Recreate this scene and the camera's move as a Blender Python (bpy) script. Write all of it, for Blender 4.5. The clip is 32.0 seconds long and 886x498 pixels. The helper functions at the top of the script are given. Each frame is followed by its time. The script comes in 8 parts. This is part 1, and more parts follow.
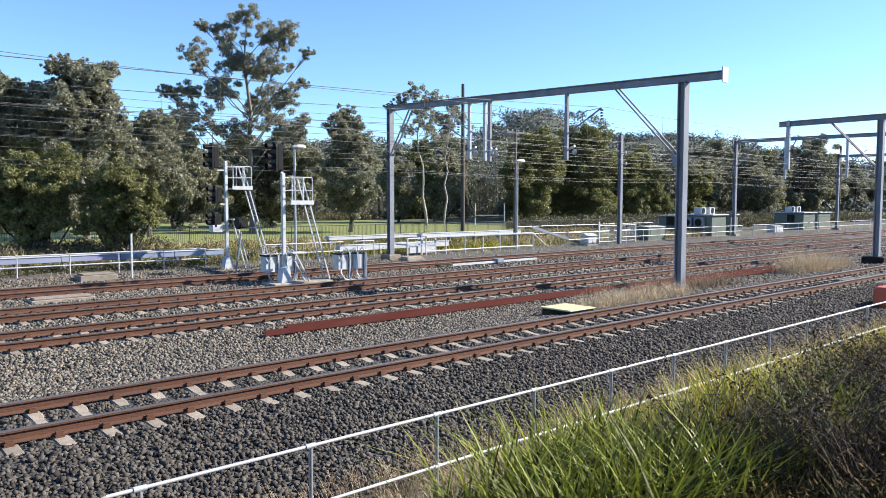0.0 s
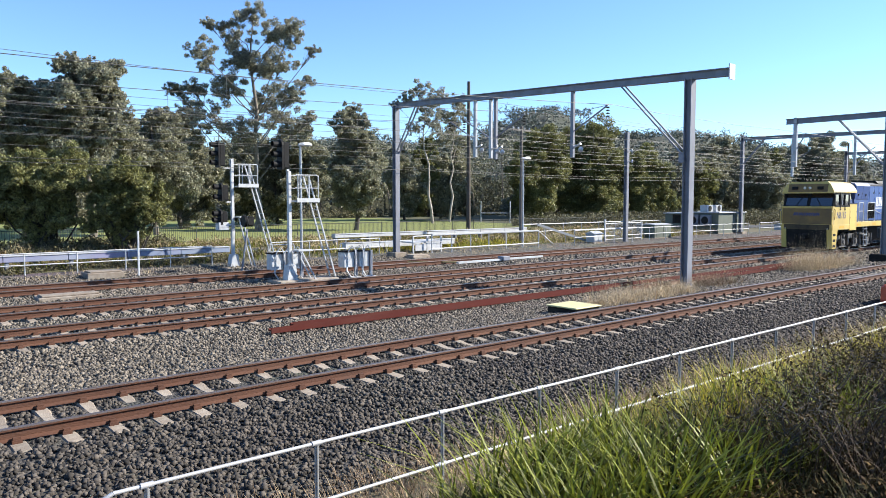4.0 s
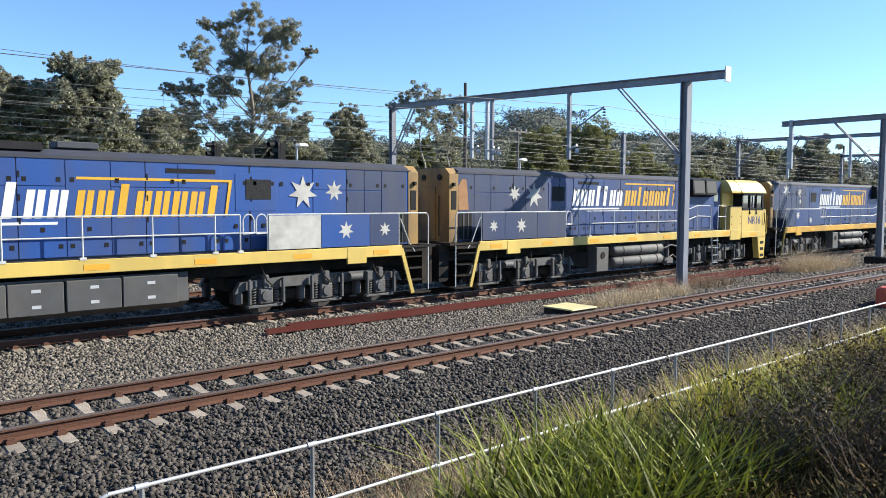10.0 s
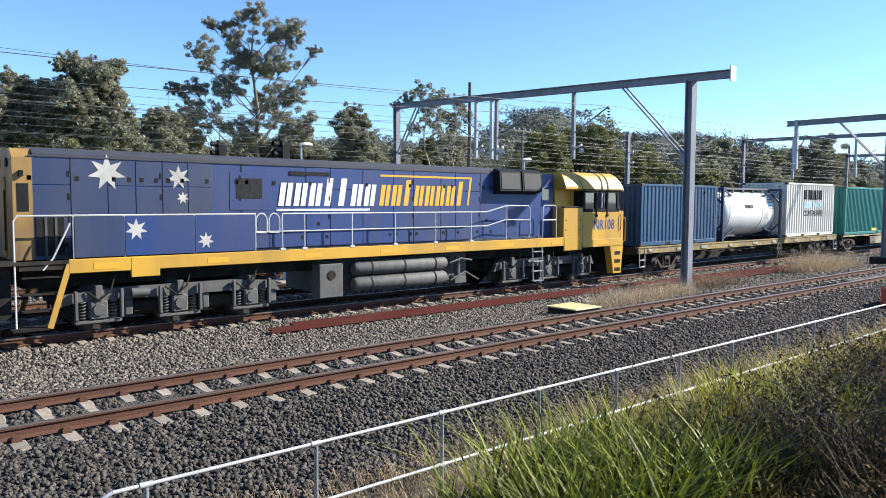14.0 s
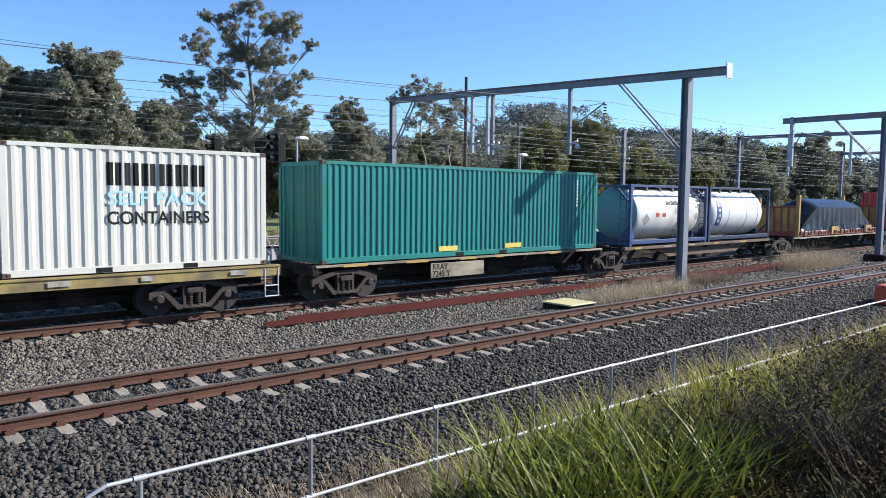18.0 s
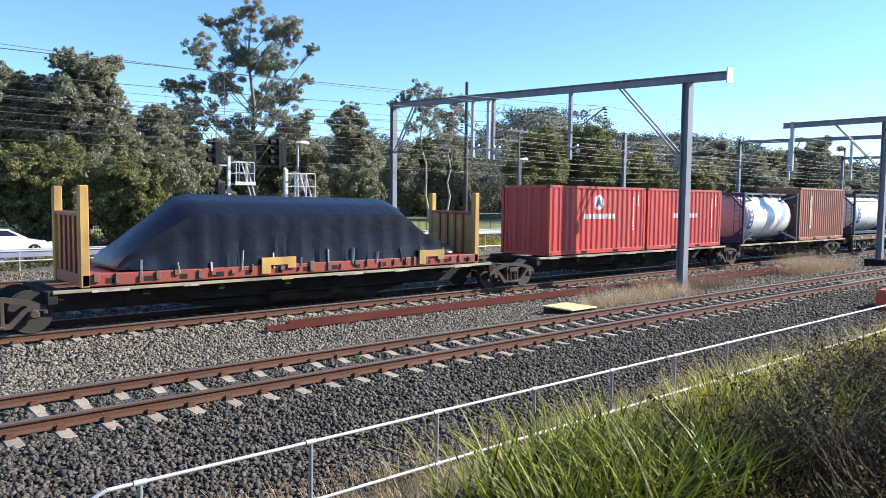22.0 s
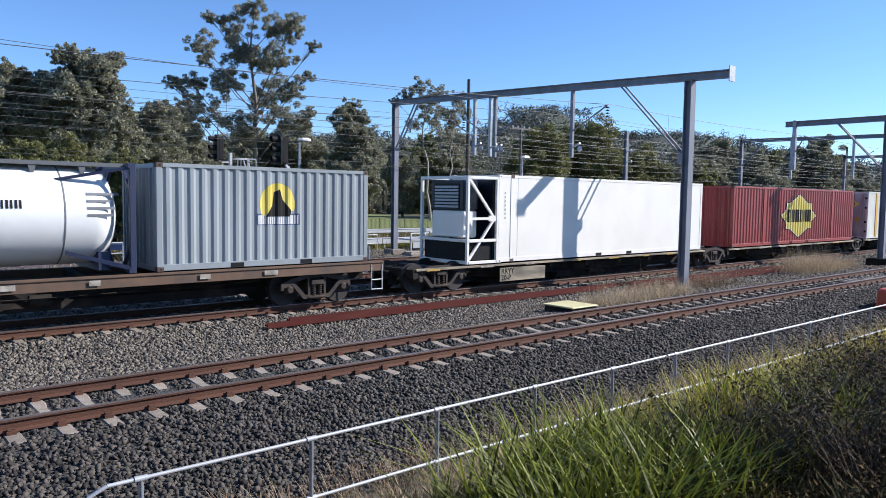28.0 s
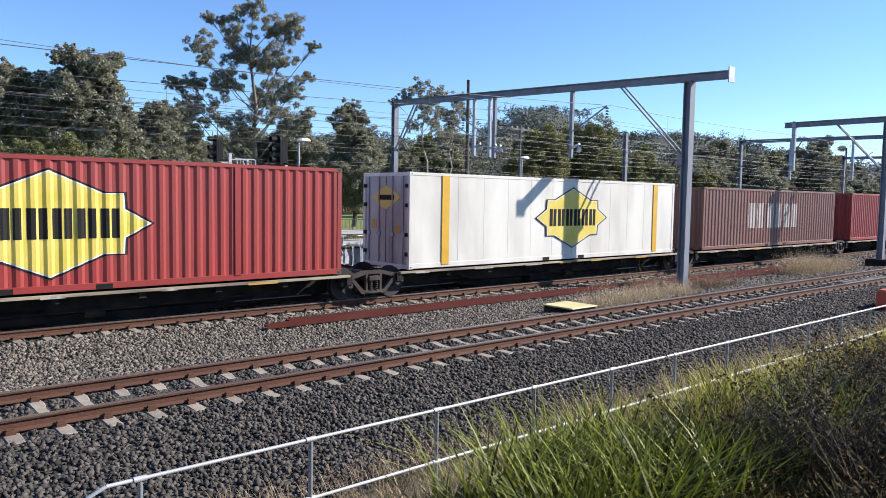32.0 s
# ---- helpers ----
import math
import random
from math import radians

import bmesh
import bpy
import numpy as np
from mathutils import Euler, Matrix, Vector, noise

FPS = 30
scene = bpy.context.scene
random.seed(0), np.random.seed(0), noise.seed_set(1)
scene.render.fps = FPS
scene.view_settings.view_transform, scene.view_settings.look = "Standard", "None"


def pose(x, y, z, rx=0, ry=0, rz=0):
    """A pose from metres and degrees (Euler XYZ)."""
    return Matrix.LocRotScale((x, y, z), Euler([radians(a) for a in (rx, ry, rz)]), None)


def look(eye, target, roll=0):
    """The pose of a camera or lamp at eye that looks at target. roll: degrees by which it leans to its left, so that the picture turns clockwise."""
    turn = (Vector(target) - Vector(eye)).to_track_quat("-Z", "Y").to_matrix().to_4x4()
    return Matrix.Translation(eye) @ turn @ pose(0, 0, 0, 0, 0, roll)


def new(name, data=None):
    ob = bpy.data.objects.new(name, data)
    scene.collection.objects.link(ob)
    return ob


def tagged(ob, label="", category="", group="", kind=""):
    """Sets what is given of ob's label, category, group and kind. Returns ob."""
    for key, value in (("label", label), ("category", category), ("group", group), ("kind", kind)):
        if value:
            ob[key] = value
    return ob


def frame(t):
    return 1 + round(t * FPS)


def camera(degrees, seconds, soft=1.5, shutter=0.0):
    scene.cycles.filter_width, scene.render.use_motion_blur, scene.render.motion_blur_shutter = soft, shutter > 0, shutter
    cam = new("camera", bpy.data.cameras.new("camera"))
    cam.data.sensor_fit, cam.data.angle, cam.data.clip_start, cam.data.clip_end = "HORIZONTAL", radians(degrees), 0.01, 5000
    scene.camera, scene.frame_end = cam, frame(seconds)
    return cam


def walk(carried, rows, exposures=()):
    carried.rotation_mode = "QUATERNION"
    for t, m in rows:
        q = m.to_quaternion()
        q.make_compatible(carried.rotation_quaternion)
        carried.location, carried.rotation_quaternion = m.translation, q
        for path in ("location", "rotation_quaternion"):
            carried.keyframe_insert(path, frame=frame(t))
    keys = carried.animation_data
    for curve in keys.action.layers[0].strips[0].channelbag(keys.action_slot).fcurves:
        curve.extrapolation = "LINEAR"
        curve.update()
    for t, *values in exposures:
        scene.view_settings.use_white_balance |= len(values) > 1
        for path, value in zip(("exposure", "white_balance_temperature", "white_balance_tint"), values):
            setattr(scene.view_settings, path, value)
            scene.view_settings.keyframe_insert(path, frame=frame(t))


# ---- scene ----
# The line runs along x, y points away from the camera, z = 0 is the top of the rails of the freight track.
PATH = [(0, 86.367, -0.03, -41.249), (0.5, 86.361, 0.141, -41.175), (1, 86.357, 0.195, -41.098), (1.5, 86.269, -0.044, -41.057),
        (2, 86.157, -0.291, -41.039), (2.5, 86.072, -0.237, -41.012), (3, 86.063, -0.193, -40.945), (3.5, 86.12, -0.098, -40.846),
        (5.5, 86.336, 0.155, -40.836), (6, 86.362, 0.239, -40.86), (6.5, 86.365, 0.266, -40.895), (7, 86.372, 0.308, -40.897),
        (7.5, 86.37, 0.263, -40.92), (8, 86.314, 0.217, -40.974), (8.5, 86.3, 0.239, -41.059), (9, 86.293, 0.272, -41.146),
        (9.5, 86.306, -0.004, -41.12), (10, 86.281, -0.178, -41.085), (10.5, 86.278, -0.182, -41.022), (11, 86.321, -0.078, -40.955),
        (11.5, 86.356, -0.086, -40.863), (12, 86.337, -0.179, -40.808), (12.5, 86.316, -0.243, -40.73), (13, 86.271, -0.252, -40.699),
        (13.5, 86.25, -0.239, -40.715), (14, 86.236, -0.264, -40.761), (14.5, 86.166, -0.344, -40.89), (16.5, 85.908, -0.876, -41.173),
        (17, 85.872, -0.76, -41.159), (17.5, 85.849, -0.713, -41.125), (18, 85.846, -0.636, -41.092), (18.5, 85.851, -0.583, -41.044),
        (19, 85.859, -0.595, -40.994), (19.5, 85.893, -0.653, -40.97), (20, 85.96, -0.65, -40.973), (20.5, 86.052, -0.646, -41.014),
        (21, 86.145, -0.569, -41.043), (21.5, 86.185, -0.646, -41.047), (22, 86.189, -0.66, -41.043), (22.5, 86.174, -0.66, -41.043),
        (23, 86.179, -0.683, -41.052), (23.5, 86.179, -0.685, -41.045), (24, 86.142, -0.786, -41.02), (24.5, 86.083, -0.78, -41.023),
        (25, 86.068, -0.752, -41.035), (25.5, 86.053, -0.792, -41.06), (27.5, 86.013, -0.852, -40.979), (28, 85.995, -0.872, -40.928),
        (28.5, 86.009, -0.82, -40.914), (29, 86.012, -0.825, -40.892), (29.5, 86.011, -0.946, -40.868), (30, 85.996, -1.021, -40.879),
        (30.5, 85.998, -0.969, -40.897), (31, 86.011, -0.991, -40.936), (31.5, 86.04, -0.925, -40.966), (32, 86.04, -0.919, -40.97)]
# stops, kelvin and tint of the clip's own exposure
EXPOSURES = [(t, e + 0.06, k, n) for t, e, k, n in (
    (0.0, 1.2, 6300, 10), (8.0, 1.2, 6300, 10), (9.0, 1.07, 6250, 9), (9.9, 1.04, 6300, 8), (11.0, 1.08, 6350, 9), (14.0, 1.1, 6200, 9), (16.5, 0.95, 6000, 11),
    (17.0, 0.94, 5950, 11), (18.0, 0.83, 5900, 11), (19.0, 0.97, 5950, 11), (20.0, 0.94, 6050, 10), (21.0, 0.93, 5800, 10), (22.0, 1.24, 6200, 9), (23.0, 1.28, 6150, 9), (24.0, 1.02, 5950, 10), (25.0, 0.94, 5900, 11),
    (25.5, 0.9, 5850, 11), (27.5, 0.68, 5850, 13), (28.0, 0.64, 5800, 13), (29.0, 0.52, 5700, 13), (30.0, 0.42, 5600, 13), (31.0, 0.78, 5950, 13), (32.0, 0.86, 6100, 13))]
EYE = (0.0, 0.0, 3.017)
cam = camera(62.23, 32.0, soft=0.9)
walk(cam, [(t, pose(*EYE, rx, ry, rz)) for t, rx, ry, rz in PATH], exposures=EXPOSURES)

# ---- world and sun ----
SUN_WAY = Vector((-1.75, 1.0, -1.27)).normalized()
sun_el = math.asin(-SUN_WAY.z)
sun_az = math.atan2(-SUN_WAY.x, -SUN_WAY.y)
world = bpy.data.worlds.new("world")
scene.world = world
world.use_nodes = True
wn = world.node_tree.nodes
sky = wn.new("ShaderNodeTexSky")
sky.sky_type = "NISHITA"
sky.sun_disc = False
sky.sun_elevation, sky.sun_rotation = sun_el, sun_az
sky.air_density, sky.dust_density, sky.ozone_density = 0.85, 0.0, 6.0
wn["Background"].inputs["Strength"].default_value = 0.106
world.node_tree.links.new(sky.outputs[0], wn["Background"].inputs["Color"])
sun = new("sun", bpy.data.lights.new("sun", "SUN"))
sun.data.energy, sun.data.angle, sun.data.color = 5.0, radians(0.53), (1.0, 0.93, 0.81)
sun.matrix_world = look((0, 0, 60), Vector((0, 0, 60)) + SUN_WAY)


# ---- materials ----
BASE_SCALE = 0.8       # scales every base colour down, so that skylit shade renders deeper


def material(name, color, rough=0.6, metal=0.0, second=None, scale=3.0, mix=0.5, bump=0.0, bump_scale=40.0, spread=0.0, through_light=0.0,
             stretch=(1, 1, 1), grime=None, grime_scale=0.6, grime_amount=0.0, spec=0.5, coat=0.0):
    """A surface of two colours mixed by noise, with large stains, fine relief and some difference from piece to piece."""
    color, second, grime = (c and tuple(BASE_SCALE * v for v in c) for c in (color, second, grime))
    m = bpy.data.materials.new(name)
    m.use_nodes = True
    nt = m.node_tree
    n, ln = nt.nodes, nt.links
    bs = n["Principled BSDF"]
    bs.inputs["Roughness"].default_value, bs.inputs["Metallic"].default_value = rough, metal
    bs.inputs["Specular IOR Level"].default_value = spec
    bs.inputs["Coat Weight"].default_value = coat
    tc = n.new("ShaderNodeTexCoord")
    mp = n.new("ShaderNodeMapping")
    mp.inputs["Scale"].default_value = stretch
    ln.new(tc.outputs["Object"], mp.inputs["Vector"])
    out = None
    base = n.new("ShaderNodeRGB")
    base.outputs[0].default_value = (*color, 1)
    out = base.outputs[0]

    def noise_of(sc, detail=6.0):
        t = n.new("ShaderNodeTexNoise")
        t.inputs["Scale"].default_value, t.inputs["Detail"].default_value = sc, detail
        ln.new(mp.outputs[0], t.inputs["Vector"])
        return t.outputs["Fac"]

    def ramp(fac, a, b):
        r = n.new("ShaderNodeMapRange")
        r.inputs["From Min"].default_value, r.inputs["From Max"].default_value = a, b
        ln.new(fac, r.inputs["Value"])
        return r.outputs[0]

    def blend(a, col, fac):
        mx = n.new("ShaderNodeMix")
        mx.data_type = "RGBA"
        ln.new(fac, mx.inputs[0])
        ln.new(a, mx.inputs[6])
        mx.inputs[7].default_value = (*col, 1)
        return mx.outputs[2]

    def times(fac, k):
        t = n.new("ShaderNodeMath")
        t.operation = "MULTIPLY"
        ln.new(fac, t.inputs[0])
        t.inputs[1].default_value = k
        return t.outputs[0]

    if second:
        out = blend(out, second, times(ramp(noise_of(scale), 0.5 - 0.28, 0.5 + 0.28), mix * 2 if mix < 0.5 else 1.0))
    if grime and grime_amount:
        out = blend(out, grime, times(ramp(noise_of(grime_scale, 9.0), 0.45, 0.75), grime_amount))
    if spread:
        oi = n.new("ShaderNodeObjectInfo")
        geo = n.new("ShaderNodeNewGeometry")
        add = n.new("ShaderNodeMath")
        add.operation = "ADD"
        ln.new(oi.outputs["Random"], add.inputs[0])
        ln.new(geo.outputs["Random Per Island"], add.inputs[1])
        fr = n.new("ShaderNodeMath")
        fr.operation = "FRACT"
        ln.new(add.outputs[0], fr.inputs[0])
        hs = n.new("ShaderNodeHueSaturation")
        rg = n.new("ShaderNodeMapRange")
        rg.inputs["To Min"].default_value, rg.inputs["To Max"].default_value = 1 - spread, 1 + spread
        ln.new(fr.outputs[0], rg.inputs["Value"])
        ln.new(rg.outputs[0], hs.inputs["Value"])
        ln.new(out, hs.inputs["Color"])
        out = hs.outputs[0]
    ln.new(out, bs.inputs["Base Color"])
    if through_light:
        tr = n.new("ShaderNodeBsdfTranslucent")
        ln.new(out, tr.inputs["Color"])
        ms = n.new("ShaderNodeMixShader")
        ms.inputs[0].default_value = through_light
        ln.new(bs.outputs[0], ms.inputs[1])
        ln.new(tr.outputs[0], ms.inputs[2])
        ln.new(ms.outputs[0], n["Material Output"].inputs["Surface"])
    if bump:
        b = n.new("ShaderNodeBump")
        b.inputs["Strength"].default_value = bump
        b.inputs["Distance"].default_value = 0.02
        ln.new(noise_of(bump_scale), b.inputs["Height"])
        ln.new(b.outputs[0], bs.inputs["Normal"])
    return m


MAT = {}


def paint(key, color, **kw):
    """A material made once and kept under its key."""
    if key not in MAT:
        MAT[key] = material(key, color, **kw)
    return MAT[key]


RUST = paint("rail_rust", (0.118, 0.044, 0.021), rough=0.85, second=(0.08, 0.033, 0.019), scale=6, bump=0.4, bump_scale=60,
             stretch=(0.3, 1, 1), grime=(0.17, 0.078, 0.04), grime_scale=1.2, grime_amount=0.5)
RAIL_TOP = paint("rail_head", (0.3, 0.235, 0.195), rough=0.34, metal=0.7, second=(0.22, 0.16, 0.13), scale=3, stretch=(0.1, 2, 1))
CONCRETE = paint("sleeper_concrete", (0.38, 0.33, 0.27), rough=0.9, second=(0.26, 0.215, 0.17), scale=7, bump=0.5, bump_scale=50, spread=0.2,
                 grime=(0.24, 0.17, 0.12), grime_scale=3, grime_amount=0.6)
GALV = paint("galvanised_steel", (0.46, 0.48, 0.5), rough=0.5, metal=0.55, second=(0.36, 0.38, 0.41), scale=9, spread=0.08,
             grime=(0.3, 0.27, 0.24), grime_scale=2, grime_amount=0.35)
GALV_PALE = paint("pale_galvanised_steel", (0.62, 0.63, 0.64), rough=0.55, metal=0.25, second=(0.5, 0.51, 0.53), scale=8, grime=(0.36, 0.33, 0.3),
                  grime_scale=2.5, grime_amount=0.4)
MAST_GREY = paint("mast_grey", (0.27, 0.28, 0.32), rough=0.55, metal=0.0, second=(0.19, 0.2, 0.24), scale=4, stretch=(1, 1, 0.3), grime=(0.1, 0.075, 0.06),
                  grime_scale=1.5, grime_amount=0.4)
BLACK = paint("black_steel", (0.012, 0.012, 0.013), rough=0.6, second=(0.022, 0.021, 0.02), scale=6, spec=0.15)
UNDER = paint("underframe_grime", (0.02, 0.019, 0.018), rough=0.85, spec=0.1, second=(0.034, 0.03, 0.027), scale=5, bump=0.3, bump_scale=30, grime=(0.11, 0.085, 0.06),
              grime_scale=1.6, grime_amount=0.5)


# ---- mesh building ----
class Shape:
    """Collects vertices and faces of one mesh."""

    def __init__(self):
        self.v, self.f, self.s = [], [], []

    def add(self, verts, faces, smooth=False):
        o = len(self.v)
        self.v += [tuple(p) for p in verts]
        self.f += [tuple(i + o for i in f) for f in faces]
        self.s += [smooth] * len(faces)
        return self

    def box(self, x0, x1, y0, y1, z0, z1, b=0.0):
        """A box; b chamfers its edges."""
        x0, x1, y0, y1, z0, z1 = min(x0, x1), max(x0, x1), min(y0, y1), max(y0, y1), min(z0, z1), max(z0, z1)
        b = min(b, 0.45 * min(x1 - x0, y1 - y0, z1 - z0))
        if b <= 0:
            return self.add([(x, y, z) for z in (z0, z1) for y in (y0, y1) for x in (x0, x1)],
                            [(0, 2, 3, 1), (4, 5, 7, 6), (0, 1, 5, 4), (2, 6, 7, 3), (0, 4, 6, 2), (1, 3, 7, 5)])
        rings = []
        for z, i in ((z0, b), (z0 + b, 0), (z1 - b, 0), (z1, b)):
            a, c, d, e = x0 + i, x1 - i, y0 + i, y1 - i
            rings.append([(a + b, d, z), (c - b, d, z), (c, d + b, z), (c, e - b, z), (c - b, e, z), (a + b, e, z), (a, e - b, z), (a, d + b, z)])
        return self.rings(rings)

    def rings(self, rings, caps=True, smooth=False, closed=True):
        """Skins a row of vertex rings."""
        n = len(rings[0])
        f = []
        for k in range(len(rings) - 1):
            for i in range(n if closed else n - 1):
                j = (i + 1) % n
                f.append((k * n + i, k * n + j, (k + 1) * n + j, (k + 1) * n + i))
        self.add([p for r in rings for p in r], f, smooth)
        if caps:
            o = len(self.v) - n * len(rings)
            self.f += [tuple(o + i for i in reversed(range(n))), tuple(o + n * (len(rings) - 1) + i for i in range(n))]
            self.s += [False, False]
        return self

    def prism(self, profile, axis, a, b):
        """A profile (two coordinates a point) drawn from a to b along an axis."""
        def at(p, t):
            return {"x": (t, p[0], p[1]), "y": (p[0], t, p[1]), "z": (p[0], p[1], t)}[axis]
        return self.rings([[at(p, a) for p in profile], [at(p, b) for p in profile]])

    def rod(self, p, q, r, n=8, r2=None, caps=True):
        """A round bar from p to q."""
        p, q = Vector(p), Vector(q)
        w = (q - p).normalized()
        u = w.orthogonal().normalized()
        t = w.cross(u)
        r2 = r if r2 is None else r2
        an = [2 * math.pi * i / n for i in range(n)]
        return self.rings([[p + (u * math.cos(a) + t * math.sin(a)) * r for a in an], [q + (u * math.cos(a) + t * math.sin(a)) * r2 for a in an]], caps, True)

    def pipe(self, pts, r, n=6):
        """A bent round bar."""
        pts = [Vector(p) for p in pts]
        rings = []
        u = None
        for i, p in enumerate(pts):
            w = ((pts[min(i + 1, len(pts) - 1)] - p).normalized() + (p - pts[max(i - 1, 0)]).normalized()).normalized()
            u = w.orthogonal().normalized() if u is None else (u - w * u.dot(w)).normalized()
            t = w.cross(u)
            rings.append([p + (u * math.cos(2 * math.pi * k / n) + t * math.sin(2 * math.pi * k / n)) * r for k in range(n)])
        return self.rings(rings, True, True)

    def bar(self, p, q, w, h):
        """A square bar from p to q."""
        p, q = Vector(p), Vector(q)
        d = (q - p).normalized()
        side = Vector((0, 0, 1)).cross(d)
        side = (side if side.length > 1e-3 else Vector((1, 0, 0))).normalized()
        up = d.cross(side)
        o = [side * sx * w / 2 + up * sz * h / 2 for sx, sz in ((-1, -1), (1, -1), (1, 1), (-1, 1))]
        return self.rings([[p + k for k in o], [q + k for k in o]])

    def lathe(self, profile, centre, axis="x", n=20):
        """Turns (place along the axis, radius) about the axis through centre."""
        rings = []
        for a, r in profile:
            ring = []
            for i in range(n):
                c, s = math.cos(2 * math.pi * i / n) * r, math.sin(2 * math.pi * i / n) * r
                d = {"x": (a, c, s), "y": (s, a, c), "z": (c, s, a)}[axis]
                ring.append((centre[0] + d[0], centre[1] + d[1], centre[2] + d[2]))
            rings.append(ring)
        return self.rings(rings, True, True)

    def flat(self, pts, y, d=0.004):
        """A thin plate in the xz plane, from y - d to y."""
        n = len(pts)
        return self.add([(x, y - d, z) for x, z in pts] + [(x, y, z) for x, z in pts],
                        [tuple(range(n))] + [(i, i + n, (i + 1) % n + n, (i + 1) % n) for i in range(n)])

    def mesh(self, name):
        me = bpy.data.meshes.new(name)
        me.from_pydata(self.v, [], self.f)
        me.polygons.foreach_set("use_smooth", self.s)
        if any(self.s):
            me.set_sharp_from_angle(angle=radians(40))
        me.update()
        return me


def part(name, shape, mat, parent=None, label="", at=None, kind=""):
    """Links a shape (or a mesh) as one mesh object under a thing or part."""
    me = shape if isinstance(shape, bpy.types.Mesh) else shape.mesh(name)
    if mat and not me.materials:
        me.materials.append(mat)
    ob = new(name, me)
    if parent:
        ob.parent = parent
    if at is not None:
        ob.matrix_basis = at
    return tagged(ob, label=label, kind=kind)


def each(name, shapes, mat, parent, label=""):
    """Links every shape as a part of its own."""
    return [part(name, s, mat, parent, label) for s in shapes]


def thing(name, at, label, category, group=""):
    ob = new(name)
    ob.empty_display_size = 0.3
    ob.matrix_basis = at
    return tagged(ob, label, category, group)


def setting(name, shape, mat, label, at=None):
    ob = part(name, shape, mat, None, label, at)
    return tagged(ob, kind="structure")


# ---- ground ----
# (y of the centre line, height of the rail tops) of the four tracks
TRACKS = ((11.55, 0.05), (18.717, 0.0), (22.45, 0.075), (28.0, 0.05))
SECTION = ((-600, 1.4), (-60, 1.45), (-6, 1.45), (1.2, 1.42), (3.2, 1.1), (5.0, 0.05), (5.5, -0.22), (6.2, -0.3), (7.4, -0.33), (9.6, -0.17), (10.7, -0.155), (11.0, -0.172), (12.1, -0.172), (12.4, -0.16), (13.1, -0.165), (14.2, -0.29),
           (15.6, -0.33), (16.7, -0.26), (17.2, -0.235), (20.2, -0.235), (21.0, -0.165), (23.9, -0.165), (24.6, -0.2), (25.3, -0.2), (26.3, -0.17), (29.7, -0.17), (31.0, -0.12),
           (33.5, 0.02), (40, 0.0), (60, 0.0), (120, 0.3), (400, 3.0), (2600, 6.0))


def ground_height(y):
    for (a, za), (b, zb) in zip(SECTION, SECTION[1:]):
        if a <= y <= b:
            return za + (zb - za) * (y - a) / (b - a)
    return 0.0


# ---- tracks ----
RAIL_PROFILE = ((-0.073, -0.17), (0.073, -0.17), (0.07, -0.155), (0.01, -0.135), (0.009, -0.05), (0.035, -0.038), (0.036, -0.008), (0.028, 0.0), (-0.028, 0.0),
                (-0.036, -0.008), (-0.035, -0.038), (-0.009, -0.05), (-0.01, -0.135), (-0.07, -0.155))
HEAD_PROFILE = ((-0.0375, -0.014), (0.0375, -0.014), (0.035, -0.003), (0.027, 0.002), (-0.027, 0.002), (-0.035, -0.003))


def sleeper_mesh():
    """A concrete sleeper that is deeper and flat under the rails and waisted between them."""
    s = Shape()
    rows = []
    for y, w, top in ((-1.25, 0.11, -0.05), (-1.22, 0.125, -0.01), (-0.55, 0.125, 0.0), (-0.3, 0.105, -0.035), (0.3, 0.105, -0.035), (0.55, 0.125, 0.0), (1.22, 0.125, -0.01),
                      (1.25, 0.11, -0.05)):
        rows.append([(-w, y, -0.2), (w, y, -0.2), (w - 0.015, y, top - 0.02), (w - 0.035, y, top), (-w + 0.035, y, top), (-w + 0.015, y, top - 0.02)])
    return s.rings(rows).mesh("sleeper")


SLEEPER = sleeper_mesh()
SLEEPER.materials.append(CONCRETE)


def add_clips(s, x, y, z):
    """The spring clips and shoulders that hold a rail to a sleeper."""
    for sy in (-1, 1):
        s.box(x - 0.06, x + 0.06, y + sy * 0.075, y + sy * 0.135, z - 0.19, z - 0.145)
        s.box(x - 0.045, x + 0.045, y + sy * 0.05, y + sy * 0.11, z - 0.15, z - 0.115)


def track(name, yc, z, x0, x_parts, x1, label):
    rnd = random.Random(int(yc * 10))
    base = tagged(new(name), label, kind="structure")
    for sy in (-1, 1):
        y = yc + sy * 0.7525
        rail = part("rail", Shape().prism([(y + a, z + b) for a, b in RAIL_PROFILE], "x", x0, x1 + 200), RUST, base)
        part("rail_head", Shape().prism([(y + a, z + b) for a, b in HEAD_PROFILE], "x", x0, x1 + 200), RAIL_TOP, rail, "polished running surface")
        clips = Shape()
        n = int((x_parts + 20 - x0) / 0.6)
        for i in range(n):
            add_clips(clips, x0 + 0.6 * i, y, z)
        part("rail_clips", clips, RUST, base, kind="stuff")
    rest = Shape()
    for i in range(int((x1 - x0) / 0.6)):
        x = x0 + 0.6 * i + rnd.uniform(-0.015, 0.015)
        m = pose(x, yc + rnd.uniform(-0.02, 0.02), z - 0.185 + rnd.uniform(-0.006, 0.003), 0, 0, rnd.uniform(-0.6, 0.6))
        if x < x_parts:
            part("sleeper", SLEEPER, None, base, at=m)
        else:
            rest.add([m @ v.co for v in SLEEPER.vertices], [tuple(p.vertices) for p in SLEEPER.polygons])
    part("far_sleepers", rest, CONCRETE, base, kind="stuff")
    return base


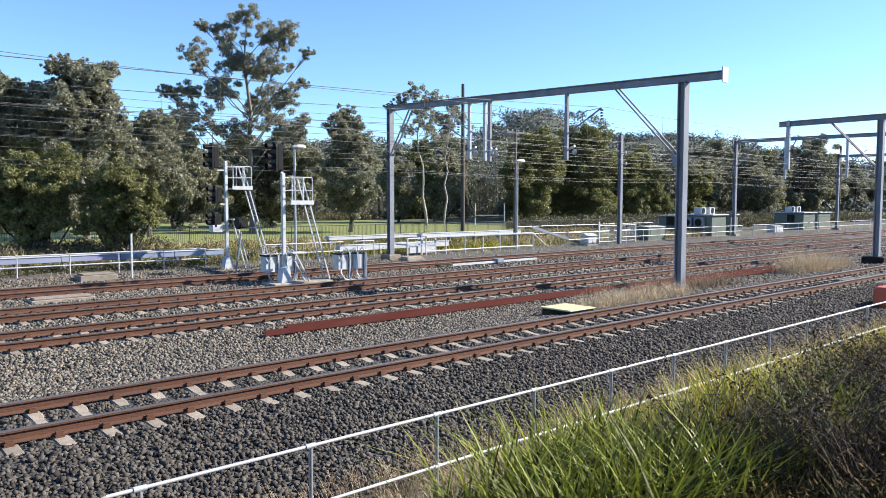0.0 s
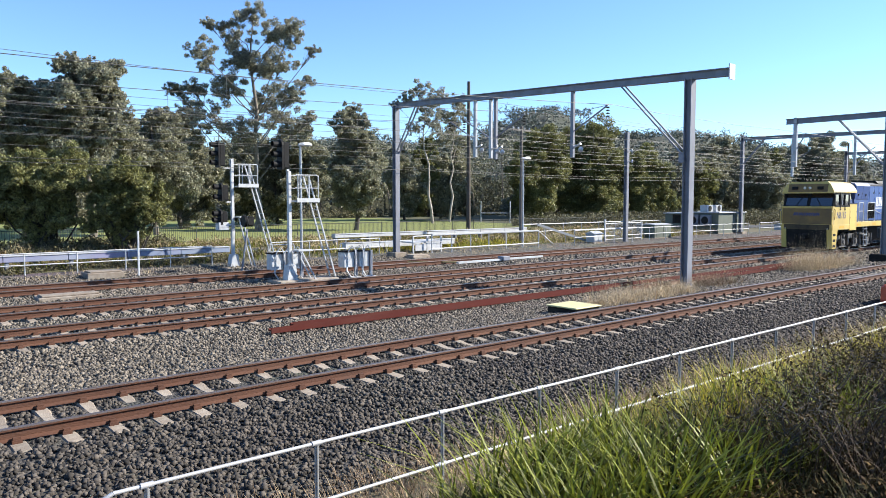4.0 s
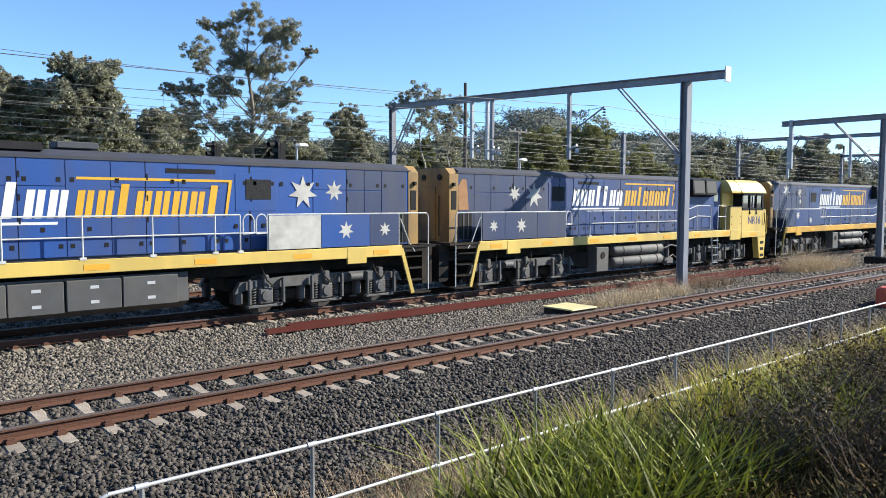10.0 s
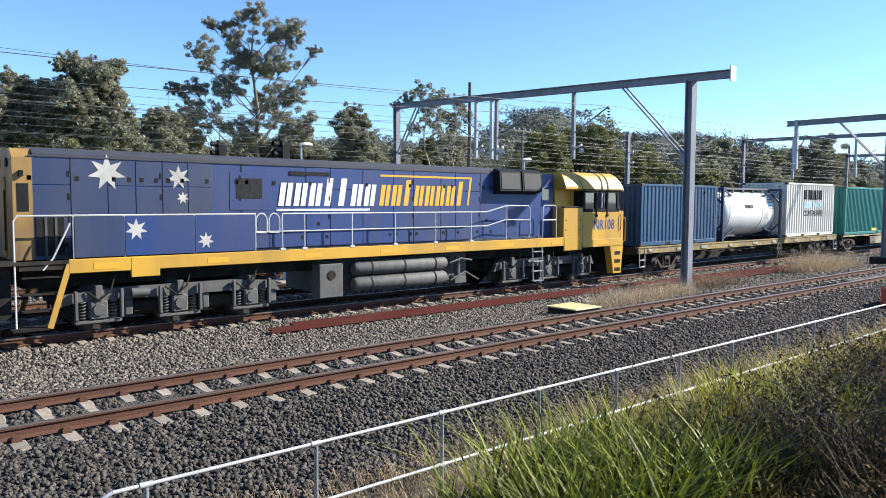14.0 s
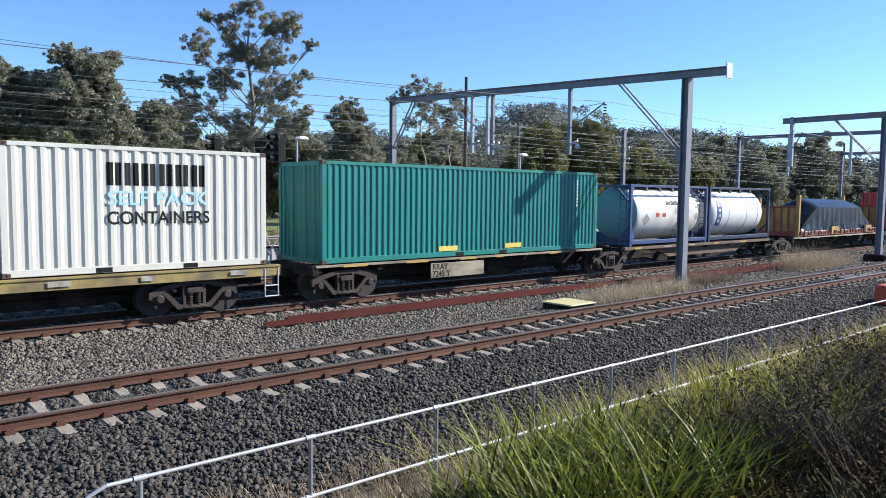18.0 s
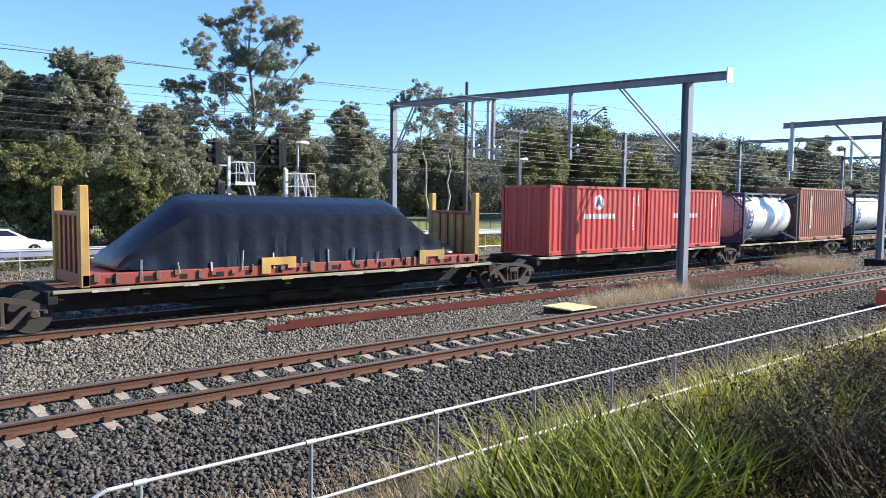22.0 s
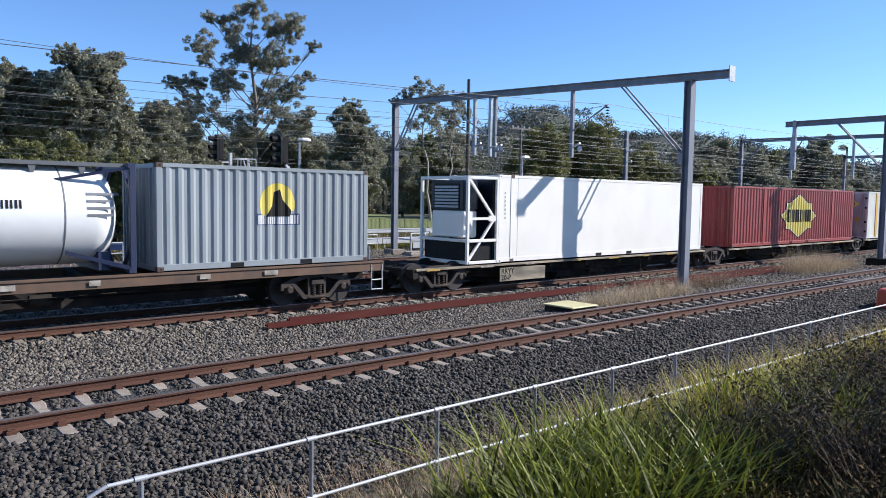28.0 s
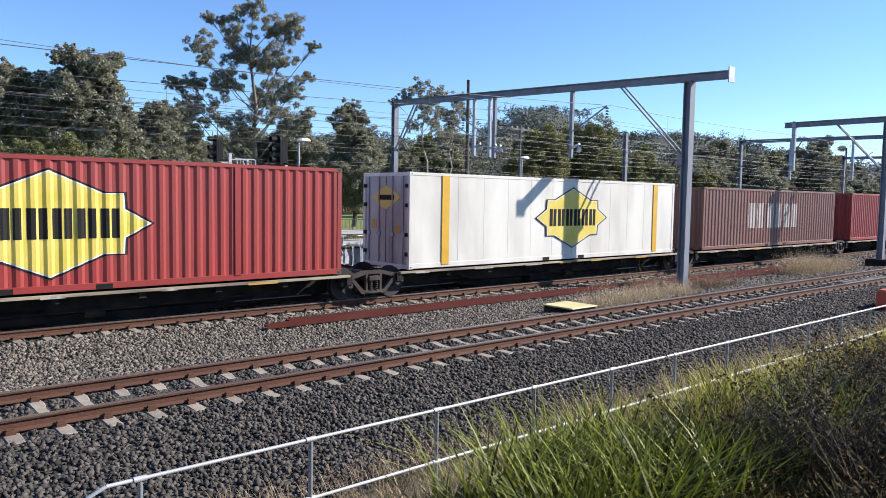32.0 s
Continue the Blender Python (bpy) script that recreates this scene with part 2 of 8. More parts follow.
track("track_1", *TRACKS[0], -1.68, 60, 260, "rusty steel rails on grey concrete sleepers in dark ballast")
track("track_2", *TRACKS[1], -1.45, 60, 260, "rusty steel rails of the freight track on concrete sleepers")
track("track_3", *TRACKS[2], -1.73, 50, 260, "rusty brown rails on concrete sleepers in grey ballast")
track("track_4", *TRACKS[3], -1.6, 40, 260, "rusty brown rails beside the signal ladders")


# ---- ground sheet, in strips of one mesh ----
def stony(name, a, b, dark):
    a, b, dark = (tuple(BASE_SCALE * v for v in c) for c in (a, b, dark))
    m = material(name, a, rough=0.95, second=b, scale=14, bump=0.0)
    nt = m.node_tree
    n, ln = nt.nodes, nt.links
    bs = n["Principled BSDF"]
    tc = n.new("ShaderNodeTexCoord")
    vo = n.new("ShaderNodeTexVoronoi")
    vo.inputs["Scale"].default_value = 19
    ln.new(tc.outputs["Object"], vo.inputs["Vector"])
    ramp = n.new("ShaderNodeValToRGB")
    ramp.color_ramp.elements[0].color = (*dark, 1)
    ramp.color_ramp.elements[1].color = (*a, 1)
    e = ramp.color_ramp.elements.new(0.5)
    e.color = (*b, 1)
    ln.new(vo.outputs["Color"], ramp.inputs[0])
    big = n.new("ShaderNodeTexNoise")
    big.inputs["Scale"].default_value = 0.35
    ln.new(tc.outputs["Object"], big.inputs["Vector"])
    mx = n.new("ShaderNodeMix")
    mx.data_type, mx.blend_type = "RGBA", "MULTIPLY"
    mx.inputs[0].default_value = 0.5
    ln.new(ramp.outputs[0], mx.inputs[6])
    ln.new(big.outputs["Color"], mx.inputs[7])
    hs = n.new("ShaderNodeHueSaturation")
    hs.inputs["Saturation"].default_value, hs.inputs["Value"].default_value = 0.8, 1.35
    ln.new(mx.outputs[2], hs.inputs["Color"])
    ln.new(hs.outputs[0], bs.inputs["Base Color"])
    bp = n.new("ShaderNodeBump")
    bp.inputs["Strength"].default_value, bp.inputs["Distance"].default_value = 1.0, 0.04
    ln.new(vo.outputs["Distance"], bp.inputs["Height"])
    bp.invert = True
    ln.new(bp.outputs[0], bs.inputs["Normal"])
    return m


# bank earth is darkened for the shade between grass clumps
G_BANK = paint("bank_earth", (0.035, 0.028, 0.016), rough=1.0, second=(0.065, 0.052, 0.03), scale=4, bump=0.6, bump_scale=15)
G_DRY = paint("dry_earth", (0.2, 0.16, 0.1), rough=1.0, second=(0.13, 0.105, 0.07), scale=5, bump=0.8, bump_scale=25, grime=(0.1, 0.1, 0.04), grime_scale=0.8, grime_amount=0.6)
G_DARK = stony("dark_ballast", (0.104, 0.088, 0.073), (0.068, 0.058, 0.048), (0.028, 0.026, 0.024))
G_LIGHT = stony("pale_ballast", (0.185, 0.158, 0.127), (0.118, 0.1, 0.082), (0.05, 0.042, 0.035))
G_VERGE = paint("verge_grass", (0.085, 0.075, 0.03), rough=1.0, second=(0.14, 0.11, 0.05), scale=1.2, bump=0.8, bump_scale=9, grime=(0.07, 0.09, 0.03), grime_scale=0.3, grime_amount=0.7)
G_FIELD = paint("playing_field_grass", (0.19, 0.215, 0.045), rough=1.0, second=(0.22, 0.235, 0.06), scale=0.4, bump=0.3, bump_scale=8, grime=(0.15, 0.185, 0.04), grime_scale=0.08,
                grime_amount=0.6)
G_WOOD = paint("woodland_floor", (0.06, 0.07, 0.03), rough=1.0, second=(0.1, 0.09, 0.04), scale=0.7)


def ground():
    me = bpy.data.meshes.new("ground")
    xs = [-2600, -600, -150, -40] + [x for x in range(-20, 141, 4)] + [200, 320, 600, 1200, 2600]
    ys = sorted({y for y, _ in SECTION} | {50, 98, 200, 900})
    v = [(x, y, ground_height(y)) for y in ys for x in xs]
    n = len(xs)
    f, mi = [], []
    for j in range(len(ys) - 1):
        mid = (ys[j] + ys[j + 1]) / 2
        k = 0 if mid < 5.0 else 1 if mid < 7.1 else 2 if mid < 13.0 else 3 if mid < 33.4 else 4 if mid < 50 else 5 if mid < 98 else 6
        for i in range(n - 1):
            f.append((j * n + i, j * n + i + 1, (j + 1) * n + i + 1, (j + 1) * n + i))
            mi.append(4 if k == 5 and xs[i] >= 68 and mid < 60 else 6 if k == 5 and xs[i] >= 68 else k)
    me.from_pydata(v, [], f)
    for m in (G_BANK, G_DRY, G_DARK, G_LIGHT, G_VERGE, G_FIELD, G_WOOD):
        me.materials.append(m)
    me.polygons.foreach_set("material_index", mi)
    tagged(new("ground", me), "ballast, dry grass verges and green playing field on level land", kind="structure")


ground()


# ---- overhead line ----
def h_mast(parent, name, x, y, z0, z1, w=0.3, d=0.3, t=0.03, mat=None):
    """An H-section column: two flanges and a web."""
    a, b, c, e = w / 2, d / 2, t / 2, d / 2 - t
    s = Shape().prism([(x + p, y + q) for p, q in ((-a, -b), (a, -b), (a, -e), (c, -e), (c, e), (a, e), (a, b), (-a, b), (-a, e), (-c, e), (-c, -e), (-a, -e))], "z", z0, z1)
    return part(name, s, mat or MAST_GREY, parent)


def beam(s, p, q, w=0.24, h=0.28):
    """An I-section between two points, in one piece."""
    p, q = Vector(p), Vector(q)
    d = (q - p).normalized()
    side = Vector((0, 0, 1)).cross(d).normalized()
    up = d.cross(side)
    a, b, c, e = w / 2, h / 2 + 0.015, 0.015, h / 2 - 0.015
    o = [side * u + up * v for u, v in ((-a, -b), (a, -b), (a, -e), (c, -e), (c, e), (a, e), (a, b), (-a, b), (-a, e), (-c, e), (-c, -e), (-a, -e))]
    return s.rings([[p + k for k in o], [q + k for k in o]])


def portal_main():
    """The wide overhead portal that spans the three far tracks."""
    A, B = Vector((25.5, 15.2)), Vector((24.3, 32.05))
    g = thing("overhead_portal", pose(A.x, A.y, -0.33), "grey steel overhead line portal spanning the tracks on two columns", "line portal")
    inv = pose(-A.x, -A.y, 0.33)
    up = Vector((0, 0, 0.33))
    d = (B - A).normalized()

    def at(k, z):
        """A point k metres along the beam from the near column, z above the rails."""
        p = d * k
        return Vector((p.x, p.y, z + 0.33))
    L = (B - A).length
    top = lambda k: 7.58 + 0.39 * k / L
    h_mast(g, "column", 0, 0, 0, 7.95, 0.34, 0.3)
    e = at(L, 0)
    h_mast(g, "column", e.x, e.y, 0.48, 8.5, 0.28, 0.28)
    part("base", Shape().box(-0.55, 0.55, -0.5, 0.5, -0.3, 0.06, 0.03), CONCRETE, g, "concrete footing")
    part("base", Shape().box(e.x - 0.4, e.x + 0.4, e.y - 0.4, e.y + 0.4, 0.2, 0.5, 0.03), CONCRETE, g, "concrete footing")
    part("beam", beam(Shape(), at(-1.55, top(-1.55) + 0.135), at(L + 0.1, top(L) + 0.135), 0.26, 0.27), MAST_GREY, g)
    p = at(-1.6, top(-1.6) + 0.13)
    part("end_plate", Shape().box(p.x - 0.2, p.x + 0.2, p.y - 0.02, p.y + 0.02, p.z - 0.28, p.z + 0.28), GALV_PALE, g, "pale end plate")
    for sx in (-0.18, 0.18):
        o = Vector((sx, 0, 0))
        part("brace", Shape().bar(at(0.15, 4.75) + o, at(2.9, top(2.9)) + o, 0.055, 0.055), MAST_GREY, g)
        part("brace", Shape().bar(at(L - 0.1, 5.5) + o * 0.6, at(L - 1.7, top(L)) + o * 0.6, 0.06, 0.06), MAST_GREY, g)
    s = Shape()
    q = at(0.2, 4.6)
    s.box(q.x - 0.18, q.x + 0.18, q.y - 0.1, q.y + 0.12, q.z - 0.15, q.z + 0.2)
    part("gusset", s, MAST_GREY, g)
    # droppers with their registration arms
    for k, low, pale, arm in ((5.35, 4.85, False, 1), (9.75, 4.95, False, 1), (10.05, 5.0, True, -1), (11.05, 5.1, True, -1)):
        a = at(k, 0)
        c = part("dropper", Shape().box(a.x - 0.07, a.x + 0.07, a.y - 0.08, a.y + 0.08, low + 0.33, top(k) + 0.3, 0.01), GALV if pale else MAST_GREY, g)
        z = 6.0
        tip = at(k - 1.75 * arm, 6.95)
        s = Shape().rod(at(k - 0.1 * arm, z), tip, 0.035).rod(at(k, 6.75), tip, 0.012)
        part("cantilever", s, MAST_GREY, c, at=Matrix())
        s = Shape()
        for i in range(4):
            s.lathe([(-0.03, 0.03), (-0.01, 0.09), (0.03, 0.03)], tip - Vector((0, 0, 0.1 + 0.12 * i)), "z", 10)
        part("insulator", s, UNDER, c)
        b = at(k, low + 0.33)
        s = Shape().rod(b + Vector((0, -0.05, 0.1)), b + Vector((0, -0.45, 0.25)), 0.05).lathe([(-0.1, 0.05), (0, 0.13), (0.1, 0.05)], b + Vector((0, -0.45, 0.0)), "x", 12)
        part("insulator", s, GALV_PALE, c)
    return g


portal_main()


def insulators(s, top, n=4, r=0.09):
    for i in range(n):
        s.lathe([(-0.03, 0.03), (-0.01, r), (0.03, 0.03)], Vector(top) - Vector((0, 0, 0.1 + 0.12 * i)), "z", 10)
    return s


def portal_cantilever():
    """A half portal on one column with a long arm over the freight track."""
    x, y, z = 43.7, 14.3, -0.3
    g = thing("overhead_portal", pose(x, y, z), "grey steel half portal with one column and a long arm", "line portal")
    h_mast(g, "column", 0, 0, 0, 7.75, 0.32, 0.3)
    part("base", Shape().box(-0.6, 0.6, -0.55, 0.55, -0.3, 0.42, 0.04), UNDER, g, "dark painted footing")
    part("beam", beam(Shape(), (0, -0.4, 7.9), (0, 5.45, 7.9)), MAST_GREY, g)
    for sx in (-0.12, 0.12):
        part("brace", Shape().bar((sx, 0.15, 5.2), (sx, 2.5, 7.75), 0.07, 0.07), MAST_GREY, g)
    d = part("dropper", Shape().box(-0.1, 0.1, 4.8, 5.0, 5.25, 8.1, 0.01), GALV, g)
    part("cantilever", Shape().rod((0, 4.8, 6.3), (0, 4.3, 7.2), 0.035).rod((0, 4.9, 7.1), (0, 4.3, 7.2), 0.012), MAST_GREY, d)
    return g


portal_cantilever()


def portal_far(x, y0, y1, z0, zt0, zt1, label):
    g = thing("overhead_portal", pose(x, y0, z0), label, "line portal")
    h_mast(g, "column", 0, 0, 0, zt0 - z0 + 0.3, 0.28, 0.28)
    h_mast(g, "column", 0, y1 - y0, -0.3, zt1 - z0, 0.3, 0.3)
    part("base", Shape().box(-0.4, 0.4, -0.4, 0.4, -0.2, 0.1, 0.02), CONCRETE, g)
    part("beam", beam(Shape(), (0, 0.1, zt0 - z0), (0, y1 - y0 - 0.8, zt1 - z0)), MAST_GREY, g)
    for sx in (-0.1, 0.1):
        part("brace", Shape().bar((sx, -0.1, zt0 - z0 - 2.3), (sx, -2.0, zt0 - z0 - 0.15), 0.06, 0.06), MAST_GREY, g)
    for y in (-4.5, -9.5):
        d = part("dropper", Shape().box(-0.09, 0.09, y - 0.09, y + 0.09, 5.0, zt0 - z0, 0.01), GALV, g)
        part("cantilever", Shape().rod((0, y, 6.2), (0, y - 1.5, 7.2), 0.03), MAST_GREY, d)
    return g


portal_far(64.4, 33.0, 14.3, 0.05, 8.55, 8.3, "grey steel overhead line portal farther along the tracks")
portal_far(88.0, 33.0, 14.3, 0.05, 8.2, 8.0, "distant grey steel overhead line portal")
portal_far(128.0, 33.0, 14.3, 0.05, 8.2, 8.0, "distant grey steel overhead line portal")


def line_pole(x, y, top, label):
    g = thing("line_pole", pose(x, y, 0.0), label, "pole")
    h_mast(g, "post", 0, 0, 0, top, 0.26, 0.26)
    for z in (top - 1.35, top - 2.1):
        part("insulator", Shape().rod((0, -0.1, z), (0, -0.45, z), 0.03).lathe([(-0.12, 0.04), (-0.03, 0.085), (0.03, 0.085), (0.12, 0.04)], (0, -0.45, z), "z", 10), GALV_PALE, g)
    return g


line_pole(44.9, 31.7, 7.9, "grey steel line pole with feeder insulators")


def timber_pole(x, y, z0, z1):
    g = thing("timber_pole", pose(x, y, z0), "tall dark timber power pole standing behind the railing", "pole")
    part("post", Shape().rod((0, 0, 0), (0, 0, z1 - z0), 0.19, 12, 0.13), paint("dark_timber", (0.07, 0.055, 0.045), rough=0.9, second=(0.12, 0.1, 0.08), scale=5, stretch=(1, 1, 0.1)), g)
    return g


timber_pole(43.5, 47.0, 0.0, 13.2)
timber_pole(118.0, 44.0, 0.0, 11.5)


def power_pole(x, y, top):
    g = thing("power_pole", pose(x, y, 0.0), "slim power pole with a cross-arm and a stay wire", "pole")
    part("post", Shape().rod((0, 0, 0), (0, 0, top), 0.12, 10, 0.08), BARK_POLE, g)
    part("crossarm", Shape().bar((-0.9, 0, top - 0.25), (0.9, 0, top - 0.25), 0.09, 0.1), BARK_POLE, g)
    for dx in (-0.8, -0.3, 0.3, 0.8):
        part("insulator", Shape().lathe([(-0.02, 0.04), (0.05, 0.06), (0.14, 0.03)], (dx, 0, top - 0.2), "z", 8), GALV_PALE, g)
    return g


BARK_POLE = paint("weathered_pole", (0.2, 0.18, 0.16), rough=0.9, second=(0.12, 0.1, 0.09), scale=6, stretch=(1, 1, 0.1))
power_pole(36.8, 34.5, 8.0)


def street_lamp(x, y, top, label):
    g = thing("lamp_post", pose(x, y, 0.0), label, "lamp post", "lamp posts by the walkway")
    part("post", Shape().rod((0, 0, 0), (0, 0, top), 0.07, 12, 0.055), GALV, g)
    part("lamp_head", Shape().rings([[(-0.1 + k * 0.75, w * sy, top + zz) for sy, zz in ((-1, 0.0), (-0.7, 0.13 * hh), (0.7, 0.13 * hh), (1, 0.0), (0.6, -0.06 * hh), (-0.6, -0.06 * hh))]
                                     for k, w, hh in ((0, 0.06, 0.6), (0.3, 0.16, 1.0), (0.75, 0.17, 1.1), (1.0, 0.08, 0.5))]), GALV_PALE, g, "pale street lamp head")
    return g


street_lamp(35.4, 33.0, 5.7, "grey lamp post with a pale head by the walkway")
street_lamp(19.3, 33.6, 5.85, "grey lamp post with a pale head behind the signals")


# ---- wires ----
WIRE = paint("overhead_wire", (0.08, 0.077, 0.073), rough=0.6)


def wire(name, pts, r, label):
    return tagged(part(name, Shape().pipe(pts, r, 5), WIRE, None, label), category="overhead wire", group="overhead wires")


def messenger(x):
    """Height of a messenger wire that sags between its supports."""
    for a, b in ((-34.6, 25.4), (25.4, 43.7), (43.7, 64.4), (64.4, 88.0), (88.0, 128.0), (128.0, 190.0)):
        if x <= b:
            k = (x - a) / (b - a)
            return 6.95 - 0.8 * ((b - a) / 60.0) ** 1.4 * 4 * k * (1 - k)
    return 6.95


def catenary(y, zc, dz, label):
    xs = list(range(-30, 26, 4)) + [25.4] + list(range(29, 190, 6))
    top = wire("messenger_wire", [(x, y, messenger(x) + dz) for x in xs], 0.010, label)
    wire("contact_wire", [(-30, y, zc), (25.4, y, zc), (190, y, zc)], 0.008, label)
    for x in range(-28, 150, 7):
        x = x + 1.5
        part("dropper_wire", Shape().rod((x, y, zc), (x, y, messenger(x) + dz), 0.005, 4), WIRE, top)


catenary(18.6, 5.2, 0.0, "sagging messenger and contact wire over the freight track")
catenary(22.8, 5.25, 0.05, "sagging messenger and contact wire over the third track")
catenary(27.8, 5.2, 0.0, "sagging messenger and contact wire over the far track")
for y, z in ((31.75, 6.55), (31.75, 5.8), (32.4, 7.3), (32.6, 5.4), (25.5, 7.75), (33.2, 6.2), (31.75, 4.7), (32.0, 6.9), (33.0, 7.7), (34.5, 5.0)):
    wire("feeder_wire", [(x, y, z - 0.25 * math.sin(math.pi * ((x + 8) % 33) / 33)) for x in range(-30, 190, 4)], 0.0085, "dark feeder wire strung along the far side of the line")


# ---- signals ----
BOX_GREY = paint("pale_equipment_grey", (0.6, 0.62, 0.64), rough=0.5, second=(0.5, 0.52, 0.54), scale=4, grime=(0.35, 0.32, 0.28), grime_scale=3, grime_amount=0.4)


def signal_head(parent, x, z, tall, lamps, lit=None):
    """A black backboard with hooded lamps that face down the line."""
    w = 0.21
    hd = part("signal_head", Shape().rings([[(x - t, yy, zz) for yy, zz in [(-w, z), (w, z)] + [(w * math.cos(a), z + tall - w + w * math.sin(a)) for a in [math.pi / 6 * i for i in range(7)]]]
                                            for t in (0.0, 0.09)]), BLACK, parent, "black signal backboard")
    part("lamp_case", Shape().box(x, x + 0.25, -0.17, 0.17, z + 0.05, z + tall - 0.1, 0.03), BLACK, hd)
    for i in range(lamps):
        zz = z + 0.2 + i * (tall - 0.4) / max(1, lamps - 1)
        part("lamp_hood", Shape().rings([[(x - 0.09 - t, 0.13 * math.cos(a), zz + 0.13 * math.sin(a)) for a in [math.pi / 5 * k - 0.3 for k in range(8)]] for t in (0.0, 0.3)], False, True), BLACK, hd)
    return hd


def ladder(parent, a, b, width, name="ladder"):
    """Two stringers with rungs between."""
    a, b = Vector(a), Vector(b)
    s = Vector((0, width / 2, 0))
    ld = part(name, Shape().bar(a - s, b - s, 0.06, 0.05).bar(a + s, b + s, 0.06, 0.05), GALV_PALE, parent)
    n = int((b - a).length / 0.3)
    for i in range(1, n):
        p = a.lerp(b, i / n)
        part("rung", Shape().rod(p - s, p + s, 0.014, 6), GALV_PALE, ld)
    return ld


def signal_post(x, y, z0, post, plat, heads, label, second=None):
    g = thing("signal", pose(x, y, z0), label, "railway signal", "signals with ladders")
    part("post", Shape().box(-0.07, 0.07, -0.07, 0.07, 0.3, post, 0.015), GALV_PALE, g)
    part("foot_box", Shape().prism([(-0.22, 0), (0.24, 0), (0.15, 0.62), (-0.12, 0.62)], "y", -0.2, 0.2), BOX_GREY, g, "pale equipment box at the foot")
    part("footing", Shape().box(-0.7, 1.9, -0.55, 0.55, -0.15, 0.04, 0.02), CONCRETE, g)
    for hx, hz, tall, lamps in heads:
        signal_head(g, hx, hz, tall, lamps)
        part("bracket", Shape().bar((hx + 0.2, 0, hz - 0.02), (0, 0, hz - 0.02), 0.1, 0.07), GALV_PALE, g)
    part("platform", Shape().box(0.15, 1.15, -0.35, 0.35, plat, plat + 0.07, 0.01).box(0.15, 1.15, -0.37, -0.34, plat, plat + 0.16), GALV_PALE, g)
    for yy in (-0.34, 0.34):
        s = Shape()
        for xx in (0.2, 0.68, 1.1):
            s.rod((xx, yy, plat), (xx, yy, plat + 1.05), 0.022, 6)
        s.pipe([(0.1, yy, plat + 0.55), (1.12, yy, plat + 0.55)], 0.018).pipe([(0.1, yy, plat + 1.05), (1.05, yy, plat + 1.05), (1.12, yy, plat + 0.98)], 0.022)
        part("guard_rail", s, GALV_PALE, g)
    ladder(g, (0.75, 0, plat + 1.0), (1.05, 0, plat), 0.4)
    ladder(g, (1.05, 0, plat), (1.05 + 0.29 * plat, 0, 0.05), 0.42)
    if second:
        ladder(g, (0.25, -0.3, second), (0.85, -0.3, 0.05), 0.36)
        part("lower_step", Shape().box(0.1, 0.75, -0.5, 0.0, second, second + 0.06, 0.01), GALV_PALE, g)
    return g


signal_post(14.1, 25.45, -0.12, 4.25, 3.05, ((-0.3, 4.3, 1.15, 3),), "pale signal post with a black three-lamp head, platform and ladder", 1.15)
sg = signal_post(14.75, 31.9, -0.1, 5.0, 3.7, ((-0.62, 4.6, 1.2, 3), (-0.5, 3.05, 0.85, 2), (-0.55, 2.0, 0.7, 2)), "pale signal post with several black heads, platform and ladder", 2.3)
part("junction_box", Shape().box(-0.75, -0.25, -0.2, 0.2, 1.75, 2.1, 0.02), BOX_GREY, sg)
sm = thing("small_signal", pose(14.2, 29.9, -0.15), "small black lamp head on a short dark arm", "railway signal")
part("post", Shape().rod((0, 0, 0), (0.3, 0, 1.9), 0.04), MAST_GREY, sm)
part("head", Shape().lathe([(-0.1, 0.25), (0.0, 0.27), (0.08, 0.2)], (0.2, 0, 2.25), "x", 16).box(0.25, 0.55, -0.18, 0.18, 2.05, 2.45, 0.03), BLACK, sm)


def apparatus(x, y, z, n, label):
    """Pale equipment cases on two dark posts, with conduits."""
    g = thing("equipment_case", pose(x, y, z), label, "equipment box")
    for k in range(n):
        part("case", Shape().box(k * 0.75, k * 0.75 + 0.5, -0.22, 0.22, 0.42, 1.05, 0.02), BOX_GREY, g)
        part("lid", Shape().box(k * 0.75 - 0.03, k * 0.75 + 0.53, -0.25, 0.25, 1.05, 1.1, 0.01), UNDER, g)
        part("post", Shape().box(k * 0.75 + 0.5, k * 0.75 + 0.62, -0.28, -0.18, -0.1, 1.08), MAST_GREY, g)
        part("conduit", Shape().pipe([(k * 0.75 + 0.15, -0.2, 0.45), (k * 0.75 + 0.05, -0.35, 0.3), (k * 0.75 + 0.2, -0.4, 0.05), (k * 0.75 + 0.7, -0.4, 0.0)], 0.035), GALV_PALE, g)
    for k in range(3):
        x = 0.1 + 0.38 * k
        part("cable_hose", Shape().pipe([(x, -0.24, 0.8), (x + 0.06, -0.34, 1.15), (x + 0.2, -0.38, 1.32), (x + 0.34, -0.38, 1.12), (x + 0.36, -0.4, 0.6), (x + 0.28, -0.42, 0.15), (x + 0.45, -0.44, -0.05)], 0.024, 7), GALV_PALE, g, "pale looped cable hose")
    part("top_rail", Shape().pipe([(0.0, 0.1, 1.1), (0.05, 0.1, 1.4), (1.15, 0.1, 1.4), (1.2, 0.1, 1.1)], 0.02), GALV_PALE, g)
    return g


apparatus(16.35, 25.3, -0.15, 2, "pale grey equipment cases on dark posts between the tracks")
apparatus(13.6, 27.3 - 1.1, -0.15, 2, "pale grey equipment cases beside the signal foot")


